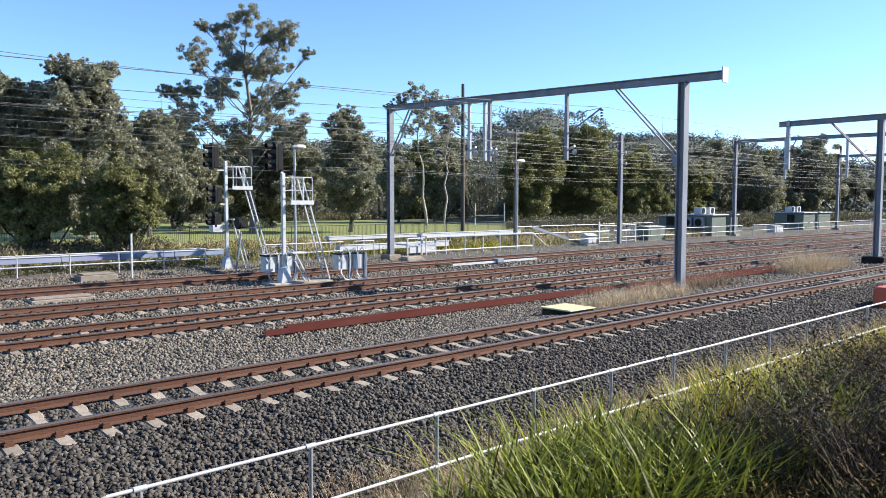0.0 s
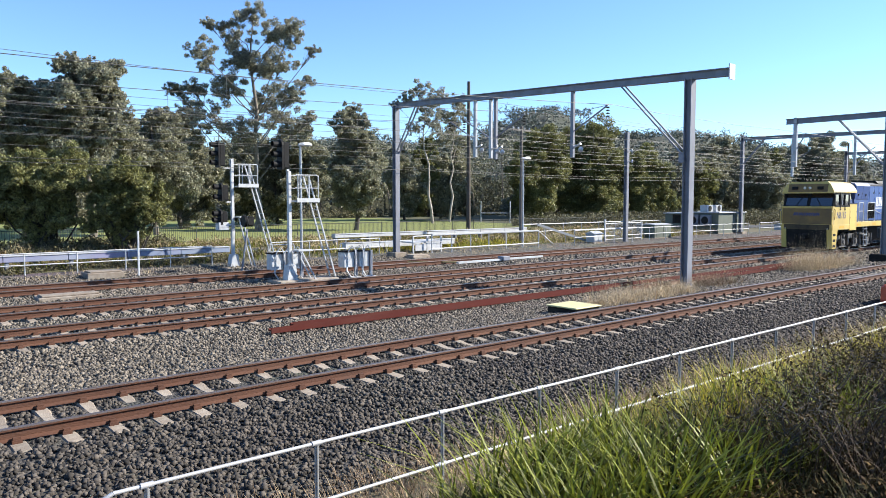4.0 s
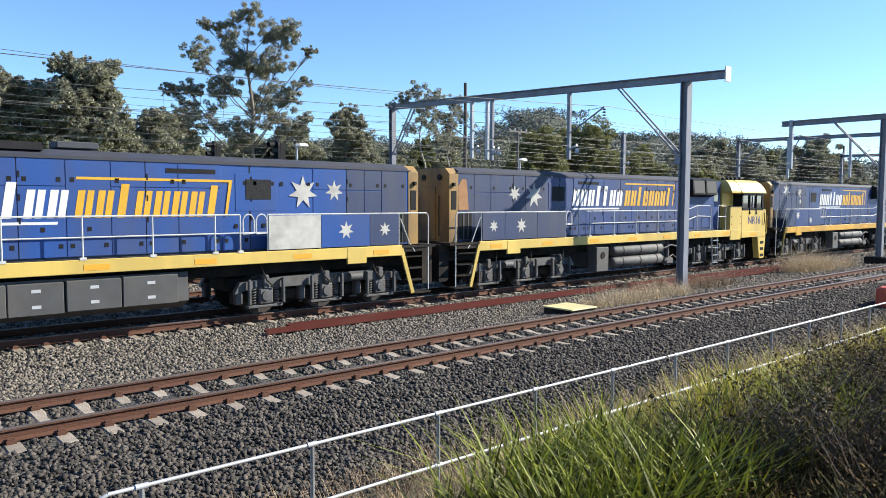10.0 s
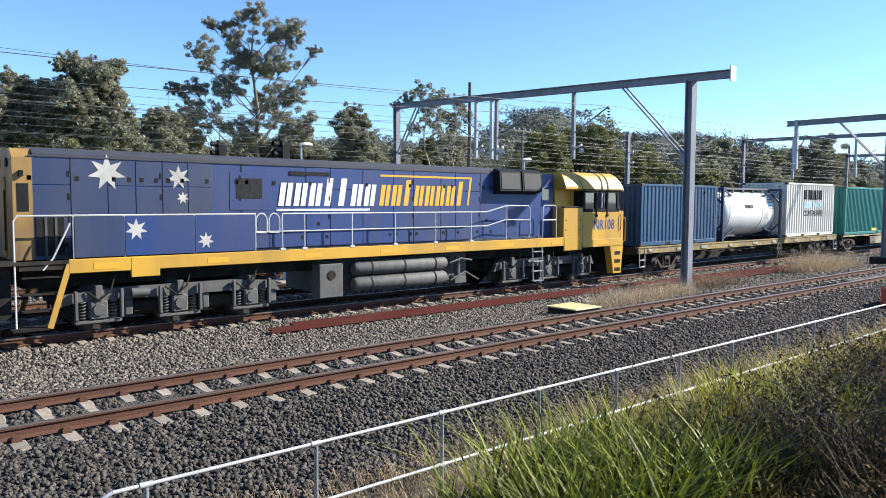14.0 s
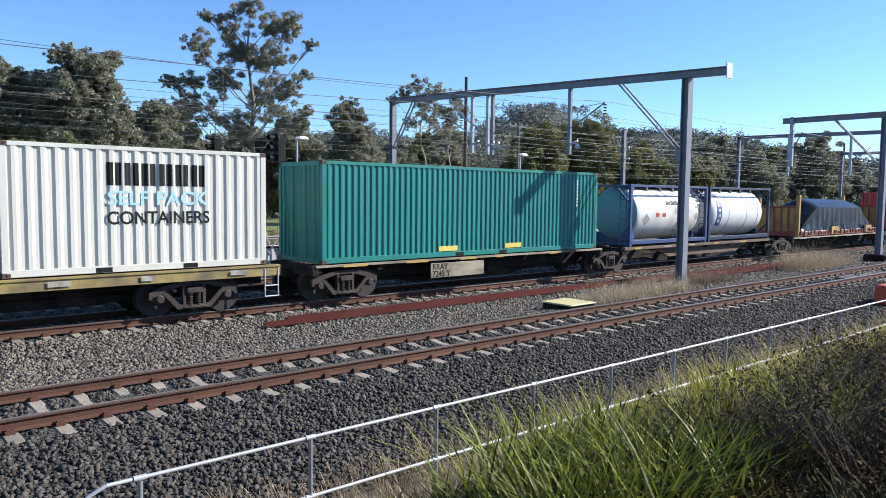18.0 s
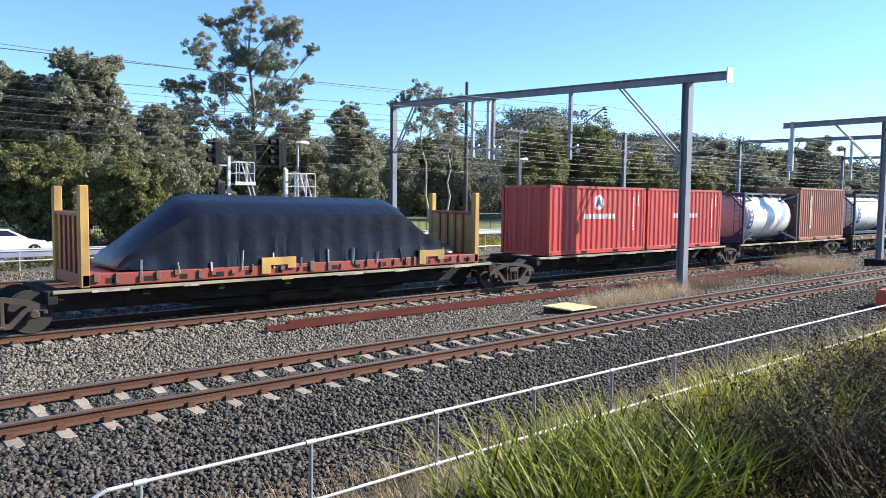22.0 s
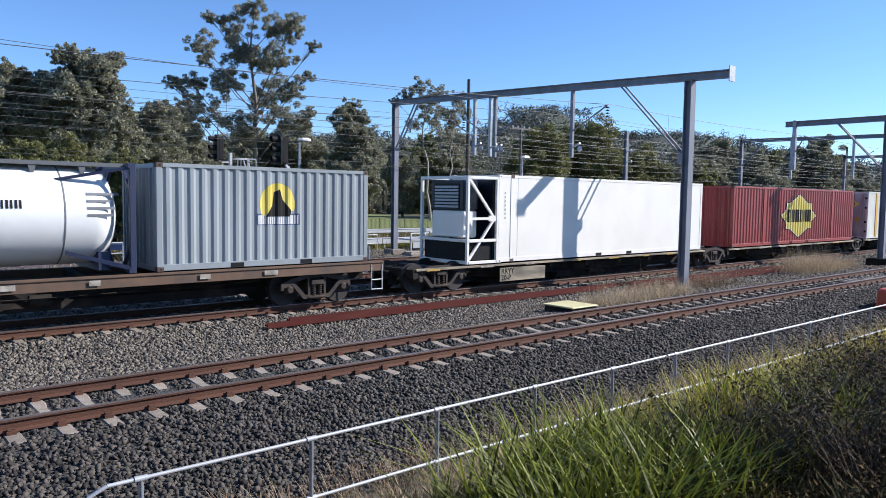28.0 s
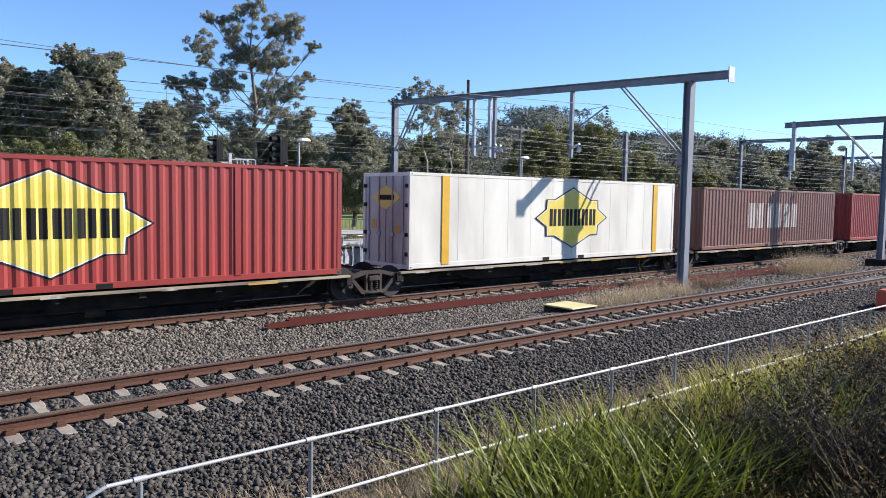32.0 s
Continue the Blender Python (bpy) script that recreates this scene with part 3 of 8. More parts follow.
# ---- railings, walkways and troughs ----
def railing(x0, x1, y, z, height, step, label, mids=(0.5,), name="railing", mat=None, r=0.024, slope=0.0, group="railings beside the tracks"):
    mat = mat or GALV_PALE
    g = thing(name, pose(x0, y, z), label, "railing", group)
    L = x1 - x0
    n = max(1, round(L / step))
    for i in range(n + 1):
        x = L * i / n
        part("post", Shape().rod((x, 0, -0.2), (x, 0, height), r, 8), mat, g)
    for k in (1.0, *mids):
        part("rail", Shape().rod((0, 0, height * k), (L, 0, height * k), r, 8), mat, g)
    return g


railing(0.6, 14.2, 33.0, -0.05, 0.92, 2.05, "galvanised tube railing in front of the cable trough")
railing(17.3, 24.0, 33.2, -0.05, 0.95, 2.1, "galvanised tube railing behind the signal boxes")
wk = railing(27.2, 36.4, 32.5, 0.0, 0.98, 1.55, "pale walkway railing with a sloping end", (0.2,), "walkway_railing", r=0.035)
part("sloping_rail", Shape().rod((9.2, 0, 0.98), (11.0, 0.3, 0.05), 0.035), GALV_PALE, wk)
part("top_board", Shape().box(0.0, 9.2, -0.06, 0.06, 0.96, 1.06, 0.01), GALV_PALE, wk)
railing(39.5, 64.0, 32.0, 0.0, 0.95, 2.2, "thin galvanised railing in front of the huts")
railing(66.0, 110.0, 32.0, 0.0, 0.95, 2.4, "thin galvanised railing beside the far huts")
TROUGH_BLUE = paint("cable_trough", (0.2, 0.25, 0.36), rough=0.6, second=(0.32, 0.36, 0.44), scale=0.9, stretch=(0.5, 1, 1), grime=(0.26, 0.2, 0.38), grime_scale=0.7, grime_amount=0.6)


def trough(x0, x1, y, z, h, mat, label):
    g = thing("cable_trough", pose(x0, y, 0), label, "cable trough", "raised cable troughs")
    n = max(1, round((x1 - x0) / 2.6))
    for i in range(n):
        a, b = (x1 - x0) * i / n, (x1 - x0) * (i + 1) / n
        part("trough_section", Shape().box(a + 0.01, b - 0.01, -0.2, 0.2, z, z + h, 0.015), mat, g)
        part("lid", Shape().box(a + 0.01, b - 0.01, -0.23, 0.23, z + h, z + h + 0.04, 0.01), GALV_PALE, g)
        part("support", Shape().box(a + 0.1, a + 0.22, -0.15, 0.15, -0.2, z), MAST_GREY, g)
    return g


trough(1.0, 15.6, 34.3, 0.46, 0.24, TROUGH_BLUE, "raised blue-grey cable trough with faded patches")
trough(24.0, 41.0, 38.0, 0.72, 0.2, GALV_PALE, "long pale raised cable trough behind the walkway")
trough(22.4, 30.5, 34.4, 0.3, 0.3, GALV_PALE, "pale raised cable trough beside the walkway")
st = thing("walkway_landing", pose(26.0, 33.2, 0.0), "pale steel landing with steps at the walkway end", "landing")
part("deck", Shape().box(0.0, 2.2, -0.5, 0.6, 0.55, 0.63), GALV_PALE, st)
for xx in (0.05, 1.1, 2.15):
    part("leg", Shape().box(xx - 0.04, xx + 0.04, -0.46, -0.38, -0.1, 0.95), GALV_PALE, st)
part("top_rail", Shape().rod((0.05, -0.42, 0.95), (2.15, -0.42, 0.95), 0.03), GALV_PALE, st)
part("side_panel", Shape().box(0.2, 2.1, -0.44, -0.41, 0.1, 0.5), GALV_PALE, st)
wp = thing("marker_post", pose(10.2, 31.0, -0.12), "thin white marker post beside the far track", "post")
part("post", Shape().box(-0.035, 0.035, -0.035, 0.035, 0, 1.85, 0.008), BOX_GREY, wp)
for x, y, w, d, h, lab in ((8.9, 31.35, 1.4, 0.9, 0.22, "concrete cable pit with a cracked lid"), (6.3, 26.0, 1.9, 0.7, 0.1, "flat concrete slab between the tracks"), (25.0, 31.1, 1.2, 0.8, 0.12, "flat concrete pit lid by the walkway")):
    pt = thing("cable_pit", pose(x, y, ground_height(y)), lab, "cable pit", "cable pits")
    part("body", Shape().box(-w / 2, w / 2, -d / 2, d / 2, -0.1, h, 0.02), CONCRETE, pt)
    part("lid", Shape().box(-w / 2 + 0.1, w / 2 - 0.08, -d / 2 + 0.06, d / 2 - 0.06, h, h + 0.06, 0.015), CONCRETE, pt)

# point rods and detection boxes beside the far track
pr = thing("point_rods", pose(23.9, 26.6, -0.1), "white point operating rods lying along the far track", "point machine")
part("rod", Shape().bar((0, 0, 0.06), (3.1, 0, 0.06), 0.16, 0.09), BOX_GREY, pr)
part("rod", Shape().bar((3.3, 0.1, 0.06), (6.3, 0.1, 0.06), 0.14, 0.09), BOX_GREY, pr)
part("rod", Shape().bar((-1.6, 1.9, 0.08), (0.1, 0.1, 0.08), 0.1, 0.06), paint("ochre_rod", (0.4, 0.3, 0.12), rough=0.7), pr)
part("motor", Shape().box(3.0, 3.5, -0.2, 0.25, 0.0, 0.22, 0.03), MAST_GREY, pr)

# spare rails laid down between the tracks
for x0, x1, y0, y1, z in ((8.4, 22.0, 16.2, 16.3, -0.15), (9.2, 40.0, 16.56, 16.44, -0.14), (22.6, 44.0, 15.7, 15.95, -0.17)):
    sp = thing("spare_rail", pose(x0, y0, z), "dark red rusty spare rail lying on the ballast", "rail", "spare rails")
    s = Shape().prism([(b + 0.085, a - 0.01) for a, b in RAIL_PROFILE], "x", 0, math.hypot(x1 - x0, y1 - y0))
    ob = part("rail", s, paint("spare_rail_rust", (0.12, 0.018, 0.012), rough=0.8, second=(0.085, 0.016, 0.012), scale=3, stretch=(0.3, 1, 1), grime=(0.12, 0.05, 0.035), grime_scale=2, grime_amount=0.4, spec=0.2), sp)
    sp.matrix_basis = pose(x0, y0, z, 0, 0, math.degrees(math.atan2(y1 - y0, x1 - x0)))

# the pit with its yellow lid
yb = thing("lidded_pit", pose(16.6, 13.47, -0.22), "dark pit box with a sun-bleached yellow lid beside the track", "cable pit")
part("body", Shape().box(-0.52, 0.55, -0.52, 0.52, -0.2, 0.18, 0.02), UNDER, yb)
part("lid", Shape().box(-0.56, 0.59, -0.56, 0.56, 0.182, 0.225, 0.015), paint("lid_yellow", (0.8, 0.72, 0.36), rough=0.4, second=(0.76, 0.66, 0.3), scale=3, grime=(0.5, 0.43, 0.28), grime_scale=2, grime_amount=0.25), yb)
bar = thing("water_barrier", pose(25.75, 8.1, -0.25), "red and white plastic barrier standing by the fence", "barrier")
part("body", Shape().box(-0.45, 1.2, -0.25, 0.25, 0, 0.62, 0.06), paint("barrier_red", (0.7, 0.11, 0.04), rough=0.5, second=(0.6, 0.09, 0.04), scale=3), bar)
part("stripe", Shape().box(0.25, 0.7, -0.256, -0.25, 0.08, 0.54), BOX_GREY, bar)


# ---- the near fence ----
def near_fence():
    y, top, z0 = 5.73, 0.8, -0.25
    g = thing("tube_fence", pose(1.9, y, z0), "galvanised two-rail tube fence running along the bank", "fence")
    h = top - z0
    n = 27
    for i in range(-1, n):
        x = 1.52 * i
        p = part("post", Shape().rod((x, 0, -0.3), (x, 0, h), 0.02, 10), GALV, g)
        for k in (1.0, 0.47):
            part("fitting", Shape().lathe([(-0.05, 0.025), (0.05, 0.025)], (x, 0, h * k), "x", 12), GALV_PALE, p)
    for k in (1.0, 0.47):
        part("rail", Shape().rod((-0.25 if k == 1.0 else -0.4, 0, h * k), (1.52 * n, 0, h * k), 0.017, 10), GALV_PALE, g)
    part("end_bend", Shape().pipe([(-0.25, 0, h), (-0.38, 0, h - 0.05), (-0.45, 0, h - 0.18)], 0.017, 10), GALV_PALE, g)
    g2 = thing("tube_fence", pose(0.95, y - 0.15, z0), "low galvanised hoop at the start of the next fence run", "fence")
    part("hoop", Shape().pipe([(0.45, 0, -0.3), (0.45, 0, h * 0.84), (0.38, 0, h * 0.92), (0.25, 0, h * 0.95), (-1.5, 0, h * 0.9)], 0.017, 10), GALV_PALE, g2)


near_fence()

# ---- huts ----
HUT_GREEN = paint("hut_green", (0.15, 0.175, 0.14), rough=0.6, second=(0.12, 0.14, 0.11), scale=2, stretch=(1, 1, 0.3))


def hut(x, y, w, d, h, acs, label):
    g = thing("equipment_hut", pose(x, y, 0.0), label, "hut", "line-side huts")
    part("wall", Shape().box(0, w, 0, d, -0.1, h), HUT_GREEN, g)
    part("roof", Shape().box(-0.15, w + 0.15, -0.15, d + 0.15, h, h + 0.1, 0.02), GALV, g)
    part("plinth", Shape().box(-0.05, w + 0.05, -0.05, d + 0.05, -0.3, 0.08), CONCRETE, g)
    part("door", Shape().box(w * 0.55, w * 0.55 + 0.9, -0.03, 0, 0.1, 2.05, 0.01), HUT_GREEN, g)
    part("vent", Shape().box(-0.04, 0, d * 0.3, d * 0.3 + 0.8, 0.9, 1.7), UNDER, g)
    for k in range(acs):
        ac = part("cooling_unit", Shape().box(0.5 + k * 1.6, 1.5 + k * 1.6, d * 0.5, d * 0.5 + 0.7, h + 0.1, h + 0.72, 0.03), BOX_GREY, g)
        part("fan", Shape().lathe([(d * 0.5 - 0.02, 0.28), (d * 0.5 - 0.01, 0.28)], (1.0 + k * 1.6, 0, h + 0.42), "y", 16), BLACK, ac)
    return g


hut(61.0, 33.3, 4.7, 2.8, 1.85, 2, "dark green equipment hut with roof cooling units")
hut(60.9, 36.3, 3.0, 2.3, 1.75, 0, "small dark green equipment hut")
hut(82.4, 34.3, 7.2, 3.2, 1.85, 2, "long dark green equipment hut beside the line")
for k in range(2):
    cu = thing("condenser", pose(60.9, 33.9 + k * 1.15, 0.75), "dark cooling condenser mounted on the hut wall", "cooling unit", "hut condensers")
    part("body", Shape().box(-0.36, 0.1, 0, 0.95, 0, 0.95, 0.03), MAST_GREY, cu)
    part("fan", Shape().lathe([(-0.375, 0.34), (-0.36, 0.34)], (0, 0.47, 0.48), "x", 18), BLACK, cu)
railing(41.5, 62.5, 38.6, 0.0, 1.15, 2.3, "wire mesh fence on steel posts beside the huts", (0.5, 0.1), "mesh_fence", GALV, 0.03)
for x, y, w, d, h, mat, lab in ((50.6, 33.0, 2.4, 1.7, 1.05, HUT_GREEN, "low pale green equipment cabinet with a flat roof"), (42.0, 32.3, 1.0, 0.7, 0.6, BOX_GREY, "small white domed cabinet"),
                                (73.6, 33.4, 1.9, 0.8, 0.6, BOX_GREY, "low white cabinet by the far railing")):
    cb = thing("equipment_cabinet", pose(x, y, 0.0), lab, "cabinet", "line-side cabinets")
    part("body", Shape().box(0, w, 0, d, -0.1, h, 0.04), mat, cb)
    part("lid", Shape().prism([(-0.05, h), (-0.05, h + 0.04), (d / 2, h + (0.22 if w == 1.0 else 0.1)), (d + 0.05, h + 0.04), (d + 0.05, h)], "x", -0.05, w + 0.05), GALV_PALE, cb)
    part("door", Shape().box(w * 0.12, w * 0.48, -0.02, 0, 0.08, h - 0.1, 0.008), mat, cb)
    part("door", Shape().box(w * 0.52, w * 0.88, -0.02, 0, 0.08, h - 0.1, 0.008), mat, cb)
    part("plinth", Shape().box(-0.08, w + 0.08, -0.08, d + 0.08, -0.2, 0.04), CONCRETE, cb)
# the fallen-away ramp rail beside the walkway and a mesh gate before the huts
rr = thing("ramp_rail", pose(38.2, 34.2, 0.0), "grey handrail sloping down into the long grass", "railing", "railings beside the tracks")
part("rail", Shape().bar((0, 0, 1.32), (4.3, -0.9, 0.08), 0.1, 0.16), GALV, rr)
for k in (0.15, 0.55):
    part("post", Shape().rod((4.3 * k, -0.9 * k, -0.1), (4.3 * k, -0.9 * k, 1.3 - 1.24 * k), 0.03), GALV, rr)
mg = thing("mesh_gate", pose(44.2, 33.0, 0.0), "grey wire mesh gate between two square posts", "gate")
for x, h in ((0.0, 1.6), (2.3, 1.35), (4.6, 1.35)):
    part("post", Shape().box(x - 0.06, x + 0.06, -0.06, 0.06, -0.1, h, 0.01), GALV_PALE, mg)
for z in (0.12, 1.3):
    part("rail", Shape().rod((0, 0, z), (4.6, 0, z), 0.025), GALV_PALE, mg)
s = Shape()
for i in range(44):
    s.rod((0.1 * i + 0.1, 0, 0.12), (0.1 * i + 0.1, 0, 1.3), 0.006, 4, caps=False)
for i in range(11):
    s.rod((0, 0, 0.2 + 0.1 * i), (4.6, 0, 0.2 + 0.1 * i), 0.006, 4, caps=False)
part("mesh", s, GALV, mg, kind="stuff")


# ---- field fence and goal ----
def field_fence():
    g = thing("field_fence", pose(-6, 49.0, 0.0), "thin dark fence round the playing field", "fence")
    dark = paint("dark_fence", (0.05, 0.055, 0.05), rough=0.7)
    for i in range(36):
        part("post", Shape().rod((2.6 * i, 0, 0), (2.6 * i, 0, 1.25), 0.035, 6), dark, g)
    part("rail", Shape().rod((0, 0, 1.2), (91, 0, 1.2), 0.022, 6), dark, g)
    part("rail", Shape().rod((0, 0, 0.2), (91, 0, 0.2), 0.022, 6), dark, g)
    s = Shape()
    for i in range(700):
        x = 0.13 * i
        s.box(x - 0.008, x + 0.008, -0.008, 0.008, 0.1, 1.22)
    part("picket_run", s, dark, g, kind="stuff")


field_fence()
go = thing("goal_posts", pose(67.5, 70.5, 0.0), "white rugby goal posts at the edge of the field", "goal posts")
for xx in (0.0, 2.6):
    part("post", Shape().rod((xx * 1.2, -xx * 0.9, 0), (xx * 1.2, -xx * 0.9, 2.9), 0.06), BOX_GREY, go)
part("crossbar", Shape().rod((0, 0, 1.3), (3.12, -2.34, 1.3), 0.05), BOX_GREY, go)


# ---- the road behind the line and its cars ----
rd = Shape().box(-400, 400, 38.85, 42.35, -0.1, 0.025)
setting("road", rd, paint("asphalt", (0.06, 0.06, 0.062), rough=0.9, second=(0.045, 0.045, 0.047), scale=2, bump=0.3, bump_scale=60), "narrow asphalt road behind the line")
CARS = []


def car(color, key, label, x_at, t_at, speed):
    """A hatchback that drives along the road."""
    g = thing("car", pose(x_at - speed * t_at, 40.6, 0.027), label, "car", "passing cars")
    body_mat = paint(key, color, rough=0.25, second=tuple(c * 0.92 for c in color), scale=1, coat=0.6)
    side = [(-2.1, 0.28), (-2.12, 0.62), (-2.0, 0.92), (-0.9, 0.95), (0.9, 0.93), (1.75, 0.78), (2.1, 0.62), (2.12, 0.3)]
    part("body", Shape().prism(side, "y", -0.86, 0.86), body_mat, g)
    low, high = [(-1.85, -0.8), (1.05, -0.8), (1.05, 0.8), (-1.85, 0.8)], [(-1.4, -0.62), (0.25, -0.62), (0.25, 0.62), (-1.4, 0.62)]
    part("cabin", Shape().rings([[(a, b, 0.93) for a, b in low], [(a, b, 1.36) for a, b in high]]), body_mat, g)
    for u0, u1, v0, v1 in ((-1.5, -0.45, -1.3, -0.45), (-0.38, 0.75, -0.38, 0.2)):
        for sy in (-1, 1):
            part("side_window", Shape().add([(u0, sy * 0.775, 0.98), (u1, sy * 0.775, 0.98), (v1, sy * 0.66, 1.31), (v0, sy * 0.66, 1.31)], [(0, 1, 2, 3)]), GLASS_CAR, g)
    part("windscreen", Shape().add([(1.0, -0.72, 0.97), (1.0, 0.72, 0.97), (0.33, 0.6, 1.33), (0.33, -0.6, 1.33)], [(0, 1, 2, 3)]), GLASS_CAR, g)
    for sy in (-1, 1):
        part("headlight", Shape().box(1.95, 2.1, sy * 0.55, sy * 0.82, 0.62, 0.74, 0.02), BOX_GREY, g)
        part("tail_light", Shape().box(-2.1, -2.0, sy * 0.6, sy * 0.82, 0.7, 0.88, 0.02), RED_LAMP, g)
        for x in (-1.3, 1.3):
            w = part("wheel", Shape().lathe([(sy * 0.66, 0.3), (sy * 0.68, 0.32), (sy * 0.86, 0.32), (sy * 0.885, 0.28)], (0, 0, 0), "y", 22), BLACK, g, at=pose(x, 0, 0.32))
            s = Shape()
            for k in range(5):
                a = 2 * math.pi * k / 5
                s.bar((0, sy * 0.888, 0), (0.22 * math.cos(a), sy * 0.888, 0.22 * math.sin(a)), 0.012, 0.06)
            part("rim", s, GALV_PALE, w)
            CARS.append((w, pose(x, 0, 0.32), speed / 0.32))
    CARS.append((g, speed, x_at, t_at))
    return g


GLASS_CAR = paint("car_glass", (0.012, 0.014, 0.016), rough=0.06, spec=0.8)
RED_LAMP = paint("red_lamp_glass", (0.3, 0.01, 0.01), rough=0.2)
car((0.02, 0.09, 0.6), "car_blue", "bright blue hatchback driving behind the line", 5.9, 29.0, 9.6)
car((0.85, 0.85, 0.85), "car_white", "white hatchback driving behind the line", 7.1, 22.0, 10.5)


# ---- the freight train ----
LINE = TRACKS[1][0]
MOVERS = []      # (thing, place on the train, height)
WHEELS = []      # (wheelset, its pose on its thing)


def run(t):
    """How far the train has gone along the line, from its place at 20 s."""
    s = (t - 20.0) / 10.0
    late = 0.175 * max(0.0, 7.5 - t) ** 1.75      # it was slower before 7.5 s
    return -91.547 * s - 1.7324 * s * s + 0.9131 * s ** 3 + late


def on_train(ob, u, z=0.0):
    MOVERS.append((ob, u, z))
    ob.matrix_basis = pose(u + run(0), LINE, z)
    return ob


def coach_paint(key, color, dirt=0.35, rough=0.45, **kw):
    return paint(key, color, rough=rough, second=tuple(c * 0.82 for c in color), scale=1.4, stretch=(1, 1, 0.25), bump=0.06, bump_scale=14,
                 grime=(0.1, 0.085, 0.07), grime_scale=0.9, grime_amount=dirt, **kw)


STEEL_DARK = paint("oily_steel", (0.075, 0.058, 0.05), rough=0.65, metal=0.0, spec=0.2, second=(0.045, 0.035, 0.03), scale=7, grime=(0.13, 0.095, 0.065), grime_scale=2.5, grime_amount=0.45)
BOGIE_GREY = paint("bogie_grey", (0.13, 0.13, 0.13), rough=0.7, second=(0.065, 0.062, 0.058), scale=5, grime=(0.15, 0.12, 0.09), grime_scale=2, grime_amount=0.5)
WHEEL_STEEL = paint("wheel_steel", (0.026, 0.02, 0.017), rough=0.65, metal=0.1, second=(0.038, 0.028, 0.023), scale=6)
SILL_CREAM = paint("worn_cream_sill", (0.5, 0.42, 0.28), rough=0.7, second=(0.14, 0.11, 0.08), scale=1.6, stretch=(0.5, 1, 2), grime=(0.05, 0.045, 0.04), grime_scale=0.8, grime_amount=0.9)
SILL_BROWN = paint("brown_wagon_sill", (0.2, 0.11, 0.06), rough=0.75, second=(0.13, 0.08, 0.05), scale=4, grime=(0.06, 0.05, 0.045), grime_scale=1.2, grime_amount=0.7)
SILL_OCHRE = paint("ochre_wagon_sill", (0.48, 0.35, 0.1), rough=0.75, second=(0.18, 0.13, 0.07), scale=3, grime=(0.06, 0.05, 0.045), grime_scale=1.2, grime_amount=0.7)
MARK_PALE = paint("worn_pale_mark", (0.55, 0.5, 0.42), rough=0.7, second=(0.3, 0.25, 0.2), scale=6, grime=(0.08, 0.07, 0.06), grime_scale=3, grime_amount=0.8)
MARK_YELLOW = paint("sill_yellow", (0.55, 0.32, 0.06), rough=0.6, second=(0.5, 0.3, 0.06), scale=5)
WHITE = paint("white_marking", (0.8, 0.8, 0.78), rough=0.6, second=(0.7, 0.69, 0.66), scale=5)
GLASS_DARK = paint("cab_glass", (0.008, 0.011, 0.02), rough=0.05, spec=1.0, coat=1.0)


def wheelset_mesh(radius):
    s = Shape()
    for sy in (-1, 1):
        y = sy * 0.7525
        s.lathe([(y - 0.06, radius - 0.09), (y - 0.065, radius), (y + 0.065, radius), (y + 0.06, radius - 0.09), (y + 0.02, radius - 0.12), (y + 0.03, 0.14), (y + 0.08, 0.13)][::1],
                (0, 0, 0), "y", 24)
        s.lathe([(y - sy * 0.07 - 0.012, radius + 0.028), (y - sy * 0.07 + 0.012, radius + 0.028)], (0, 0, 0), "y", 24)
        s.lathe([(y + sy * 0.1, 0.1), (y + sy * 0.26, 0.09)], (0, 0, 0), "y", 14)
    s.lathe([(-0.7, 0.085), (0.7, 0.085)], (0, 0, 0), "y", 12)
    for sy in (-1, 1):
        for k in range(6):
            a = math.pi / 3 * k
            s.lathe([(sy * 1.0, 0.016), (sy * 1.03, 0.016)], (0.07 * math.cos(a), 0, 0.07 * math.sin(a)), "y", 6)
    m = s.mesh("wheelset")
    m.materials.append(WHEEL_STEEL)
    return m


WHEEL_BIG, WHEEL_SMALL = wheelset_mesh(0.53), wheelset_mesh(0.46)


def wheelset(mesh, parent, x, z):
    w = part("wheelset", mesh, None, parent, at=pose(x, 0, z))
    WHEELS.append((w, x, z))
    return w


def coil(s, x, y, z0, z1, r=0.07):
    """A coil spring as stacked rings."""
    n = max(3, int((z1 - z0) / 0.055))
    for i in range(n):
        z = z0 + (z1 - z0) * (i + 0.5) / n
        s.lathe([(-0.014, r), (0.014, r)], (x, y, z), "z", 10)


